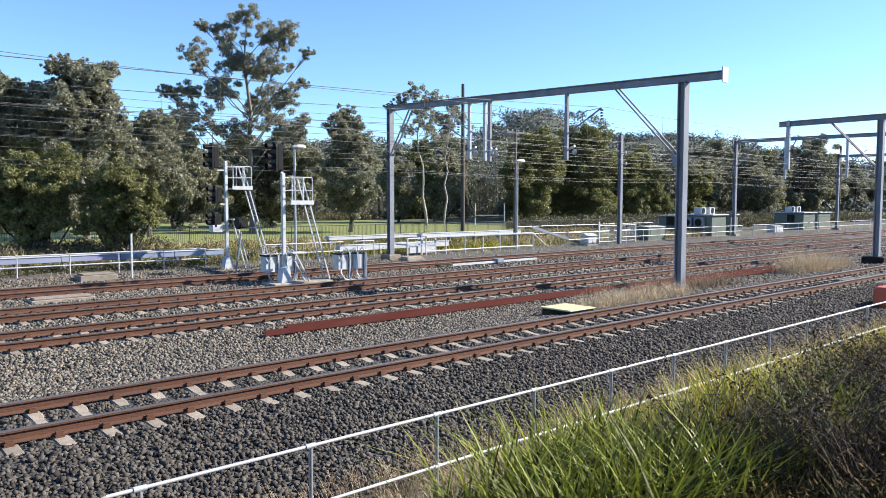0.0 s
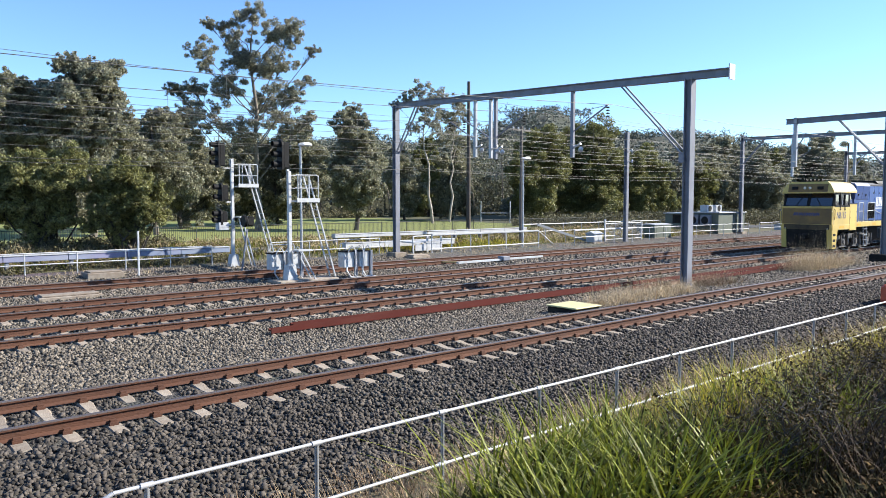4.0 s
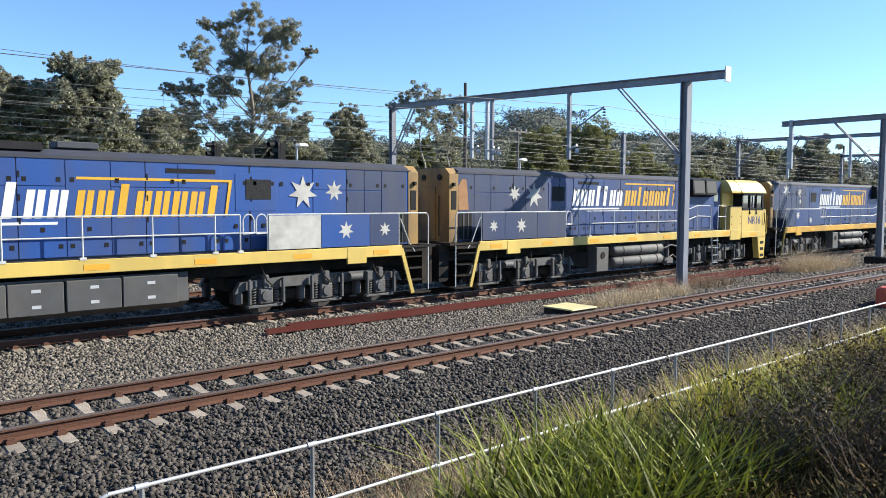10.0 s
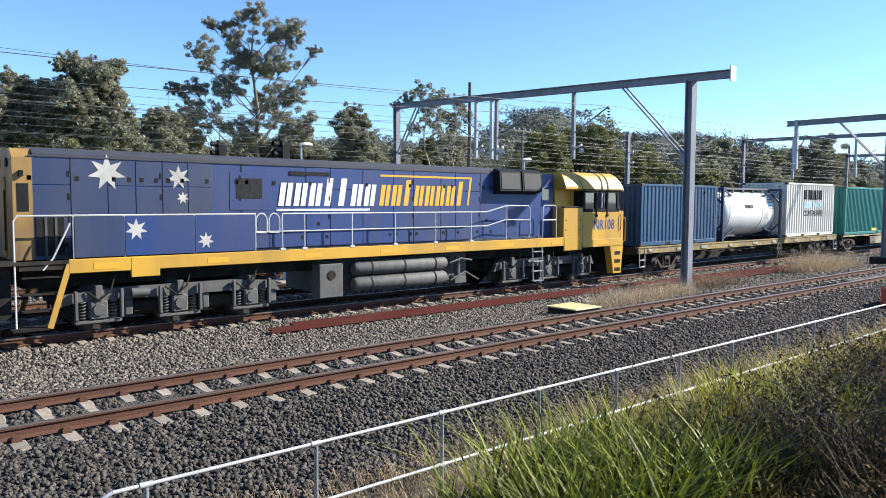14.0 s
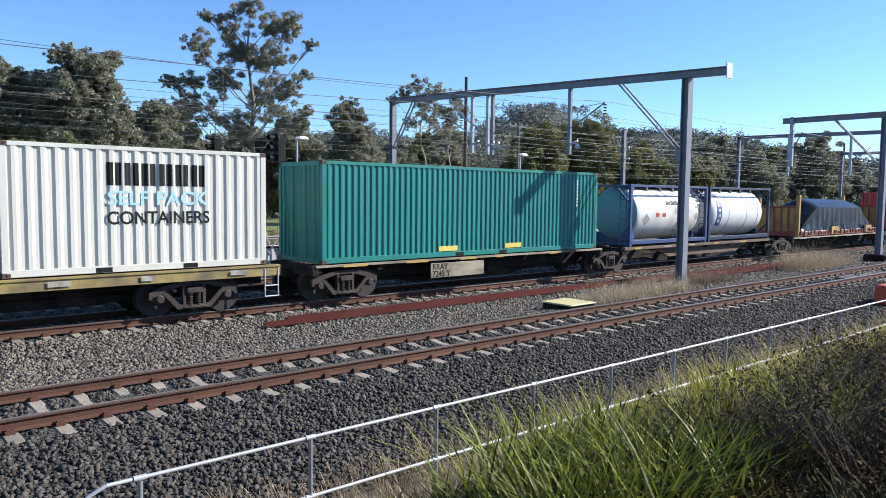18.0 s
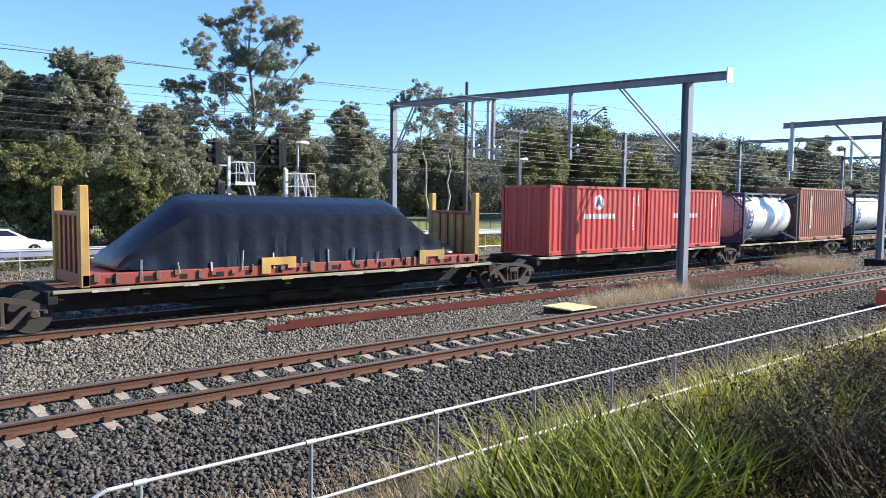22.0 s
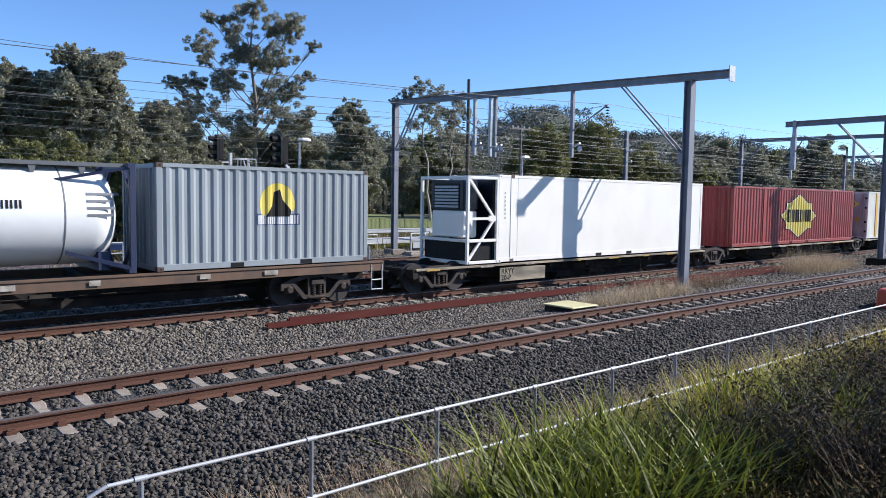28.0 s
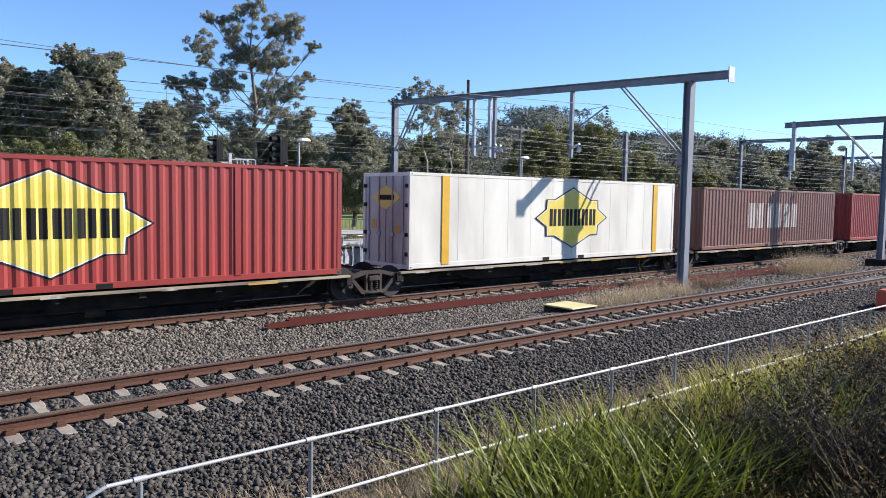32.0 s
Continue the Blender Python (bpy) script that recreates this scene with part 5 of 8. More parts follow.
# hood end paint: heavy grime and the end's shadow are both in it
L_GRIMY = paint("grimy_shaded_orange_yellow", (0.42, 0.24, 0.05), rough=0.6, second=(0.2, 0.12, 0.05), scale=2, stretch=(1, 1, 0.4), grime=(0.03, 0.026, 0.022), grime_scale=1.4, grime_amount=0.95)
# nose and brow: dirt, plus the shade of the unlit front, in one colour
L_NOSE = paint("dusty_shaded_nose_yellow", (0.27, 0.165, 0.04), rough=0.6, second=(0.19, 0.115, 0.035), scale=2.5, grime=(0.09, 0.06, 0.03), grime_scale=1.4, grime_amount=0.8)
L_YELLOW = coach_paint("locomotive_yellow", (0.8, 0.57, 0.14), dirt=0.3, rough=0.42)
L_ORANGE = coach_paint("orange_yellow", (0.72, 0.4, 0.04), dirt=0.4, rough=0.45)
L_LOGO_YELLOW = paint("logo_yellow", (0.8, 0.45, 0.02), rough=0.45, second=(0.66, 0.36, 0.03), scale=3)
L_ROOF = paint("sooty_roof", (0.07, 0.075, 0.09), rough=0.8, second=(0.04, 0.04, 0.045), scale=2, grime=(0.12, 0.11, 0.1), grime_scale=1, grime_amount=0.5)
L_TANK = paint("fuel_tank_grey", (0.085, 0.088, 0.092), rough=0.7, second=(0.06, 0.058, 0.055), scale=3, grime=(0.13, 0.11, 0.09), grime_scale=1.2, grime_amount=0.4)
GRILLE = paint("dark_grille", (0.014, 0.014, 0.015), rough=0.7, spec=0.1, second=(0.05, 0.05, 0.05), scale=30)
TEXT_NAVY = paint("navy_lettering", (0.05, 0.06, 0.16), rough=0.5)
LENS = paint("lamp_lens", (0.5, 0.48, 0.4), rough=0.15, second=(0.35, 0.34, 0.3), scale=8, coat=0.8)
REFLECT_ORANGE = paint("orange_reflector", (0.85, 0.4, 0.03), rough=0.5)


def spring_mesh():
    """A coil spring between two plates."""
    s = Shape()
    pts = [(0.08 * math.cos(a), 0.08 * math.sin(a), 0.3 + 0.42 * a / (2 * math.pi * 6)) for a in [2 * math.pi * 6 * i / 60 for i in range(61)]]
    s.pipe(pts, 0.016, 5)
    s.box(-0.11, 0.11, -0.1, 0.1, 0.26, 0.3)
    m = s.mesh("axle_spring")
    m.materials.append(BOGIE_GREY)
    return m


AXLE_SPRING = spring_mesh()


def locomotive(nose, sense, number, body, yellow, label, variant):
    """A single-cab diesel. Lengths run from the nose; sense is 1 when the cab leads and -1 when it trails."""
    mid = nose + sense * 10.8
    g = on_train(thing("diesel_locomotive", Matrix(), label, "locomotive", "locomotives of the train"), mid)
    X = lambda u: sense * (u - 10.8)

    def box(u0, u1, y0, y1, z0, z1, b=0.0, s=None):
        return (s or Shape()).box(X(u0), X(u1), y0, y1, z0, z1, b)

    def prof(pts, y0, y1, s=None):
        return (s or Shape()).prism([(X(u), z) for u, z in pts], "y", y0, y1)

    W = 1.45
    # frame and deck
    part("deck", box(0.5, 21.0, -1.42, 1.42, 1.5, 1.7), UNDER, g)
    for sy in (-1, 1):
        part("side_sill", box(3.55, 20.05, sy * (W - 0.06), sy * W, 1.4, 1.71, 0.01), yellow, g, "yellow side sill with orange reflectors")
        part("jacking_pad", box(2.55, 3.55, sy * (W - 0.06), sy * (W + 0.005), 1.22, 1.72, 0.01), yellow, g)
        part("jacking_pad", box(18.1, 18.75, sy * (W - 0.06), sy * (W + 0.008), 1.24, 1.7, 0.01), yellow, g)
    each("reflector", [box(u, u + 0.55, -W - 0.006, -W, 1.47, 1.6) for u in (3.7, 6.2, 8.7, 11.2, 13.7, 16.4, 19.0)], REFLECT_ORANGE, g)
    part("underframe", box(0.8, 20.8, -0.75, 0.75, 1.05, 1.5), UNDER, g)
    # cab
    cab = part("cab", prof([(0.0, 1.3), (0.0, 2.62), (0.16, 2.66), (2.5, 2.66), (2.5, 1.3)], -W, W), yellow, g, "yellow cab body")
    each("cab_post", [prof([(0.14, 2.66), (0.42, 3.44), (0.54, 3.44), (0.28, 2.66)], y0, y1) for y0, y1 in ((-W + 0.02, -W + 0.12), (W - 0.12, W - 0.02), (-0.08, 0.08))], BLACK, cab)
    for y0, y1 in ((-W + 0.12, -0.08), (0.08, W - 0.12)):
        part("windscreen", prof([(0.2, 2.7), (0.46, 3.42), (0.5, 3.42), (0.24, 2.7)], y0, y1), GLASS_DARK, cab, "large tinted windscreen pane")
    for sy in (-1, 1):
        y = sy * W
        s = Shape()
        for u0, u1 in ((0.3, 0.42), (0.98, 1.08), (1.68, 1.78), (2.38, 2.5)):
            box(u0, u1, y - sy * 0.06, y + sy * 0.004, 2.66, 3.42, 0, s)
        box(0.3, 2.5, y - sy * 0.06, y + sy * 0.004, 2.62, 2.74, 0, s)
        box(0.42, 2.5, y - sy * 0.06, y + sy * 0.004, 3.34, 3.45, 0, s)
        part("window_band", s, BLACK, cab, "black window surround")
        for u0, u1 in ((0.42, 0.98), (1.08, 1.68), (1.78, 2.38)):
            part("side_window", box(u0, u1, y - sy * 0.05, y - sy * 0.03, 2.74, 3.34), GLASS_DARK, cab)
        part("window_bar", box(1.36, 1.4, y - sy * 0.03, y + sy * 0.01, 2.76, 3.32), GALV_PALE, cab)
        for u in (1.05, 1.72):
            part("mirror_arm", box(u - 0.02, u + 0.02, y, y + sy * 0.03, 2.55, 3.46), BLACK, cab)
        part("drip_rail", box(0.1, 2.56, y, y + sy * 0.045, 3.43, 3.47, 0.006), BLACK, cab)
        part("grab_rail", Shape().pipe([(X(0.22), y + sy * 0.01, 2.5), (X(0.22), y + sy * 0.05, 2.46), (X(0.22), y + sy * 0.05, 1.95), (X(0.22), y + sy * 0.01, 1.9)], 0.018), BLACK, cab)
    for sy in (-1, 1):
        y = sy * W
        part("cab_side_band", box(0.02, 2.5, y, y + sy * 0.02, 1.3, 1.58, 0.006), yellow, cab, "projecting lower band of the cab side")
        part("band_reflector", box(0.95, 1.65, y + sy * 0.021, y + sy * 0.024, 1.38, 1.52), REFLECT_ORANGE, cab)
        each("mirror_foot", [box(u - 0.06, u + 0.06, y, y + sy * 0.05, 2.44, 2.54, 0.02) for u in (1.05, 1.72)], BLACK, cab)
        each("cab_seam", [box(u, u + 0.012, y, y + sy * 0.003, 1.58, 2.62) for u in (0.14, 2.485)], TEXT_NAVY, cab)
        part("step_lip", box(2.5, 3.62, y - sy * 0.1, y + sy * 0.012, 2.78, 2.83, 0.006), BLACK, cab)
        each("panel_bolt", [box(u, u + 0.05, y, y + sy * 0.006, z, z + 0.05) for u, z in ((2.6, 1.95), (2.6, 2.3), (3.45, 1.95), (3.45, 2.3))], BLACK, cab)
    part("cab_interior", box(0.5, 2.45, -W + 0.1, W - 0.1, 2.66, 3.4), BLACK, cab)
    r = Shape()
    low = [(0.05, -W - 0.03), (2.56, -W - 0.03), (2.56, W + 0.03), (0.05, W + 0.03)]
    low2 = [(0.05, -W - 0.03), (2.56, -W - 0.03), (2.56, W + 0.03), (0.05, W + 0.03)]
    top = [(0.3, -1.02), (2.56, -1.02), (2.56, 1.02), (0.3, 1.02)]
    mids = []
    for k, z in ((0.1, 3.62), (0.3, 3.8), (0.58, 3.96), (0.82, 4.05)):
        mids.append([(X(a + (c - a) * k), b + (d - b) * k, z) for (a, b), (c, d) in zip(low2, top)])
    r.rings([[(X(a), b, 3.42) for a, b in low], [(X(a), b, 3.5) for a, b in low2], *mids, [(X(a), b, 4.1) for a, b in top]])
    part("cab_roof", r, yellow, g, "faceted yellow cab roof")
    r = Shape()
    low = [(2.58, -W), (3.5, -W), (3.5, W), (2.58, W)]
    top = [(2.58, -1.02), (3.36, -1.02), (3.36, 1.02), (2.58, 1.02)]
    mids = []
    for k, z in ((0.1, 3.64), (0.3, 3.8), (0.58, 3.95), (0.82, 4.03)):
        mids.append([(X(a + (c - a) * k), b + (d - b) * k, z) for (a, b), (c, d) in zip(low, top)])
    r.rings([[(X(a), b, 3.46) for a, b in low], [(X(a), b, 3.54) for a, b in low], *mids, [(X(a), b, 4.08) for a, b in top]])
    part("rear_cab_roof", r, yellow, g)
    part("cab_rear", box(2.5, 3.6, -W, W, 1.42, 2.8, 0.015), yellow, g)
    part("cab_rear_upper", box(2.5, 3.55, -1.0, 1.0, 2.8, 3.5), yellow, g)
    part("brow_face", prof([(0.02, 3.5), (0.14, 3.97), (0.18, 3.97), (0.06, 3.5)], -1.12, 1.12), L_NOSE, g, "grimy brow above the windscreen, darkened for shade")
    each("number_lamp", [box(0.0, 0.14, y0 - 0.17, y0 + 0.17, 3.64, 3.82, 0.02) for y0 in (-0.72, 0.72)], BLACK, g)
    each("headlight", [Shape().lathe([(X(0.02), 0.085), (X(0.14), 0.085)], (0, y0, 3.73), "x", 14) for y0 in (-0.15, 0.15)], LENS, g, "round headlight on the brow")
    each("ditch_light", [Shape().lathe([(X(-0.04), 0.045), (X(0.02), 0.045)], (0, y0, 1.36), "x", 12) for y0 in (-1.2, 1.2)], LENS, g, "ditch light above the pilot")
    for k in range(5):
        y0 = -0.5 + 0.22 * k
        part("air_horn", box(0.78, 0.84, y0 - 0.02, y0 + 0.02, 4.05, 4.2).lathe([(X(0.6) if sense > 0 else X(1.0), 0.08), (X(1.0) if sense > 0 else X(0.6), 0.03)], (0, y0, 4.2), "x", 10), BLACK, g)
    # nose, pilot and corner steps
    s = Shape()
    word_bars(s, -0.75, 2.12, 1.5, 0.17, 15, 0, 0.1)
    me = s.mesh("maker_bars")
    me.transform(pose(X(-0.018), 0, 0, 0, 0, -90 if sense > 0 else 90))
    part("nose_marking", me, TEXT_NAVY, g)
    part("nose_face", box(-0.01, 0.0, -1.4, 1.4, 1.62, 2.54), L_NOSE, g, "dusty yellow nose, darkened for shade")
    part("nose_step", box(-0.06, 0.0, -1.42, 1.42, 2.56, 2.66, 0.015), yellow, g, "ledge under the windscreen")
    each("wiper", [Shape().rod((X(0.16), sy * 0.7, 2.72), (X(0.36), sy * 0.35, 3.25), 0.012) for sy in (-1, 1)], BLACK, g)
    part("front_plate", box(-0.014, 0.0, -1.3, 1.3, 1.3, 1.6), paint("nose_grime", (0.05, 0.038, 0.022), rough=0.8, second=(0.12, 0.08, 0.03), scale=3, grime=(0.02, 0.018, 0.015), grime_scale=2, grime_amount=0.8), g, "grimy brown lower front")
    part("pilot", prof([(0.02, 1.3), (0.12, 0.25), (0.4, 0.2), (0.55, 1.3)], -1.3, 1.3), UNDER, g, "grimy pilot plate under the nose")
    s = Shape()
    s.box(X(-0.55), X(0.1), -0.2, 0.2, 0.75, 1.05, 0.04)
    s.pipe([(X(0.0), 0.6, 1.0), (X(-0.25), 0.62, 0.75), (X(-0.3), 0.55, 0.5)], 0.035)
    s.pipe([(X(0.0), -0.6, 1.0), (X(-0.25), -0.62, 0.75), (X(-0.3), -0.55, 0.5)], 0.035)
    part("coupler", s, UNDER, g)
    for sy in (-1, 1):
        st = part("corner_steps", prof([(-0.02, 1.32), (0.1, 0.22), (0.58, 0.22), (0.82, 1.32)], sy * 1.16, sy * W), yellow, g)
        for z in (0.3, 0.62, 0.94, 1.34):
            part("step_hole", box(0.16, 0.52, sy * 1.3, sy * (W + 0.006), z, z + 0.14), BLACK, st)
        part("corner_rail", Shape().pipe([(X(-0.02), sy * 1.44, 2.4), (X(-0.12), sy * 1.46, 2.35), (X(-0.12), sy * 1.46, 1.5), (X(-0.02), sy * 1.44, 1.42)], 0.02), yellow, g)
    # long hood
    hw = 1.0
    sec = [(-hw, 1.7), (-hw, 3.95), (hw, 3.95), (hw, 1.7)]
    part("hood_cornice", Shape().prism([(-hw - 0.004, 3.95), (-hw - 0.004, 4.0), (-hw + 0.14, 4.08), (hw - 0.14, 4.08), (hw + 0.004, 4.0), (hw + 0.004, 3.95)], "x", min(X(4.35), X(20.61)), max(X(4.35), X(20.61))),
         L_SOOT, g, "sooty edge of the hood roof")
    hood = part("hood", Shape().prism(sec, "x", min(X(4.35), X(20.66)), max(X(4.35), X(20.66))), body, g, "long blue engine hood")
    part("hood_front", box(3.6, 4.35, -0.92, 0.92, 1.7, 4.0), L_BLUE_DULL if variant == "lead" else body, g)
    for sy in (-1, 1):
        hd = part("hood_door", box(3.8, 4.25, sy * 0.9, sy * 0.93, 1.8, 3.6), L_BLUE_DULL, g)
        part("door_window", box(3.86, 4.2, sy * 0.928, sy * 0.936, 3.05, 3.5), GLASS_DARK, hd)
    part("hood_roof", Shape().prism([(-0.82, 4.075), (-0.7, 4.14), (0.7, 4.14), (0.82, 4.075)], "x", min(X(4.4), X(20.7)), max(X(4.4), X(20.7))), L_SOOT, g, "sooty hood roof")
    if variant == "lead":
        part("roof_pod", Shape().prism([(-0.95, 4.1), (-0.78, 4.28), (0.78, 4.28), (0.95, 4.1)], "x", min(X(8.3), X(10.6)), max(X(8.3), X(10.6))), BLACK, g)
    if variant == "lead":
        part("exhaust_stack", box(11.0, 11.9, -0.35, 0.35, 4.2, 4.36, 0.02), L_ROOF, g)
    part("rear_face", Shape().prism([(-hw - 0.02, 1.7), (-hw - 0.02, 3.9), (-hw + 0.2, 4.1), (hw - 0.2, 4.1), (hw + 0.02, 3.9), (hw + 0.02, 1.7)], "x", min(X(20.62), X(21.0)), max(X(20.62), X(21.0))),
         L_GRIMY, g, "grimy orange-yellow hood end, darkened for shadow")
    if variant == "mid":
        part("primer_patch", Shape().flat([(X(20.15), 2.75), (X(20.6), 2.72), (X(20.62), 3.5), (X(20.45), 3.75), (X(20.25), 3.72), (X(20.2), 3.3)], -hw - 0.018), paint("bare_primer", (0.42, 0.22, 0.09), rough=0.8, second=(0.3, 0.14, 0.06), scale=4), g, "bare orange patch where the blue has peeled")
    part("rear_recess", box(20.7, 20.92, -hw - 0.03, -hw - 0.01, 2.75, 3.35), BLACK, g)
    for y0 in (-0.55, 0.25):
        part("rear_lamp", Shape().lathe([(X(21.01) if sense > 0 else X(21.04), 0.1), (X(21.04) if sense > 0 else X(21.01), 0.1)], (0, y0, 3.8), "x", 12), BLACK, g)
    part("end_door", box(21.0, 21.03, -0.35, 0.35, 1.75, 3.5, 0.01), L_GRIMY, g, "grimy door in the hood end, darkened for shadow")
    each("end_grab_rail", [Shape().rod((X(21.08), y0, 1.9), (X(21.08), y0, 3.2), 0.018) for y0 in (-0.6, 0.6)], UNDER, g)
    part("marker_bracket", box(20.8, 20.88, -1.1, -0.98, 3.5, 3.62), BLACK, g)
    # doors along the hood in two rows, each a proud plate with square latches and hinges
    rnd = random.Random(int(abs(nose)))
    u = 6.75
    k = 0
    while u < 20.0:
        w = rnd.choice((0.62, 0.78, 0.95, 1.1))
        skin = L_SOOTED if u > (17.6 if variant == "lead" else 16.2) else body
        for sy in (-1, 1):
            if not (sy < 0 and 14.9 < u + w and u < 16.2):
                part("hood_panel", box(u + 0.01, u + w - 0.01, sy * hw, sy * (hw + 0.014), 2.2, 3.3 if k % 5 else 3.9, 0.004), skin, hood)
                if k % 5:
                    part("hood_panel", box(u + 0.01, u + w - 0.01, sy * hw, sy * (hw + 0.014), 3.33, 3.9, 0.004), skin, hood)
            part("hood_panel", box(u + 0.01, u + w - 0.01, sy * hw, sy * (hw + 0.014), 1.76, 2.16, 0.004), skin, hood)
        for z, du in ((1.95, 0.12), (1.95, w - 0.12), (3.42, 0.14), (3.42, w - 0.14), (2.32, w / 2)):
            if rnd.random() < 0.62:
                part("latch", box(u + du - 0.045, u + du + 0.045, -hw - 0.02, -hw - 0.012, z, z + 0.1), BLACK, hood)
        if k % 3 == 1:
            part("door_seam", box(u - 0.018, u + 0.018, -hw - 0.005, -hw - 0.001, 1.74, 3.93), BLACK, hood, "dark open gap between doors")
            each("hinge", [box(u + 0.02, u + 0.06, -hw - 0.022, -hw - 0.014, z, z + 0.14) for z in (2.5, 3.0, 3.5)], BLACK, hood)
        u += w
        k += 1
    part("roof_lip", box(6.8, 20.7, -hw - 0.03, -hw, 3.925, 3.96), L_SOOT, hood)
    # flat plate; the darkness of the hollow is put into its black
    part("rear_grille", box(20.02, 20.58, -hw - 0.03, -hw, 1.78, 2.62), BLACK, hood, "black plate for the dark hollow beside the end steps")
    each("grille_post", [box(uu, uu + 0.05, -hw - 0.045, -hw - 0.03, 1.78, 2.62) for uu in (20.16, 20.36)], L_TANK, hood)
    part("walkway_kick", box(3.6, 20.4, -hw - 0.06, -hw, 1.7, 1.76), L_SOOT, hood)
    part("inspection_grille", box(15.26, 15.98, -hw - 0.02, -hw - 0.002, 3.05, 3.57), GRILLE, hood, "dark square grille")
    part("grille_door", box(14.98, 16.15, -hw - 0.012, -hw, 2.75, 3.72, 0.004), body, hood)
    part("exhaust_slot", box(13.2, 14.45, -hw - 0.022, -hw, 3.68, 3.79), BLACK, hood)
    if variant == "lead":
        part("louvre", box(6.63, 7.73, -hw - 0.022, -hw, 1.86, 2.9), GRILLE, hood, "dark ribbed air intake")
        s = Shape()
        for i in range(22):
            box(6.65 + i * 0.05, 6.665 + i * 0.05, -hw - 0.035, -hw - 0.02, 1.88, 2.88, 0, s)
        part("louvre_grid", s, BLACK, hood)
        part("cooling_duct", Shape().prism([(-hw, 3.06), (-hw - 0.03, 3.1), (-hw - 0.13, 3.9), (-hw, 4.06), (hw, 4.06), (hw + 0.13, 3.9), (hw + 0.03, 3.1), (hw, 3.06)], "x", min(X(4.3), X(6.53)), max(X(4.3), X(6.53))), body, g)
        part("duct_seam", Shape().prism([(-hw - 0.034, 3.1), (-hw - 0.134, 3.9), (-hw - 0.12, 3.9), (-hw - 0.02, 3.1)], "x", X(5.4), X(5.42)), BLACK, g)
        each("latch", [box(u0, u0 + 0.09, -hw - 0.1, -hw - 0.03, 3.3, 3.4) for u0 in (4.75, 5.95)], BLACK, g)
    else:
        for u0, u1 in ((4.68, 5.66), (5.74, 6.76)):
            for sy in (-1, 1):
                duct = part("radiator_box", Shape().prism([(sy * hw, 3.25), (sy * 1.36, 3.36), (sy * 1.3, 4.02), (sy * hw, 4.12)], "x", min(X(u0), X(u1)), max(X(u0), X(u1))), BLACK, g)
                part("radiator_mesh", Shape().prism([(sy * 1.362, 3.42), (sy * 1.372, 3.42), (sy * 1.318, 3.97), (sy * 1.308, 3.97)], "x", min(X(u0 + 0.07), X(u1 - 0.07)), max(X(u0 + 0.07), X(u1 - 0.07))),
                     paint("radiator_mesh", (0.06, 0.055, 0.05), rough=0.7, second=(0.03, 0.03, 0.03), scale=60), duct)
    # lettering blocks and stars
    zl = 2.62 if variant == "lead" else 2.86
    ul, ur = (7.85, 14.7) if variant == "lead" else (14.8, 7.95)
    x0, x1 = min(X(ul), X(ur)), max(X(ul), X(ur))
    split = x0 + (x1 - x0) * 0.475
    y = -hw - 0.016
    s = Shape()
    word_bars(s, x0, zl, split - x0 - 0.05, 0.62, 7, y, 0.16, (3, 4))
    s.flat([(x0 - 0.05, zl - 0.14), (split - 0.3, zl - 0.14), (split - 0.28, zl - 0.08), (x0 - 0.04, zl - 0.08)], y)
    part("white_logo", s, WHITE, hood, "white slanted block logo")
    s = Shape()
    word_bars(s, split + 0.05, zl, x1 - split - 0.15, 0.62, 8, y, 0.16, (2, 7))
    s.flat([(split + 0.1, zl + 0.86), (x1 + 0.1, zl + 0.86), (x1 + 0.11, zl + 0.92), (split + 0.11, zl + 0.92)], y)
    s.flat([(x1 - 0.02, zl), (x1 + 0.05, zl), (x1 + 0.2, zl + 0.92), (x1 + 0.11, zl + 0.92)], y)
    part("yellow_logo", s, L_LOGO_YELLOW, hood, "yellow slanted block logo")
    for uu, z, r in ((16.95, 3.25, 0.46), (17.95, 3.3, 0.3)) if variant != "last" else ((19.1, 3.62, 0.42), (17.46, 3.55, 0.3), (17.36, 3.06, 0.16)):
        s = Shape()
        star(s, X(uu), z, r, y, 7)
        part("star", s, STAR_WHITE, hood, "white seven-pointed star")
    # panels on the handrail
    for i, (u0, u1) in enumerate(((15.68, 17.24), (17.26, 18.86), (18.88, 19.92))):
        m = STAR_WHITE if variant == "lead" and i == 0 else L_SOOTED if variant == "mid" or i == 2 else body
        pn = part("rail_panel", box(u0, u1, -W + 0.0, -W + 0.025, 1.74, 2.63, 0.004), m, g, "plate fixed to the handrail")
        part("rail_panel", box(u0, u1, W - 0.025, W, 1.74, 2.63, 0.004), body, g)
        if variant == "lead" and i or variant == "mid" and i != 0 or variant == "last" and i != 2:
            us, zs = (u0 + u1) / 2, 2.2
            if variant == "last":
                us, zs = (16.98, 2.03) if i == 0 else (18.62, 2.33)
            s = Shape()
            star(s, X(us), zs, 0.26 if i == 1 else 0.21, -W - 0.002)
            part("star", s, STAR_WHITE, pn)
    # handrails
    rail_mat = paint("handrail_white", (0.68, 0.68, 0.66), rough=0.45, second=(0.52, 0.5, 0.47), scale=8)
    for sy in (-1, 1):
        y = sy * (W - 0.03)
        for u in (8.14, 9.65, 11.2, 12.72, 14.24, 14.9):
            part("handrail_post", Shape().rod((X(u), y, 1.72), (X(u), y, 2.66), 0.02).box(X(u - 0.07), X(u + 0.07), y - 0.04, y + 0.04, 1.7, 1.76), rail_mat, g)
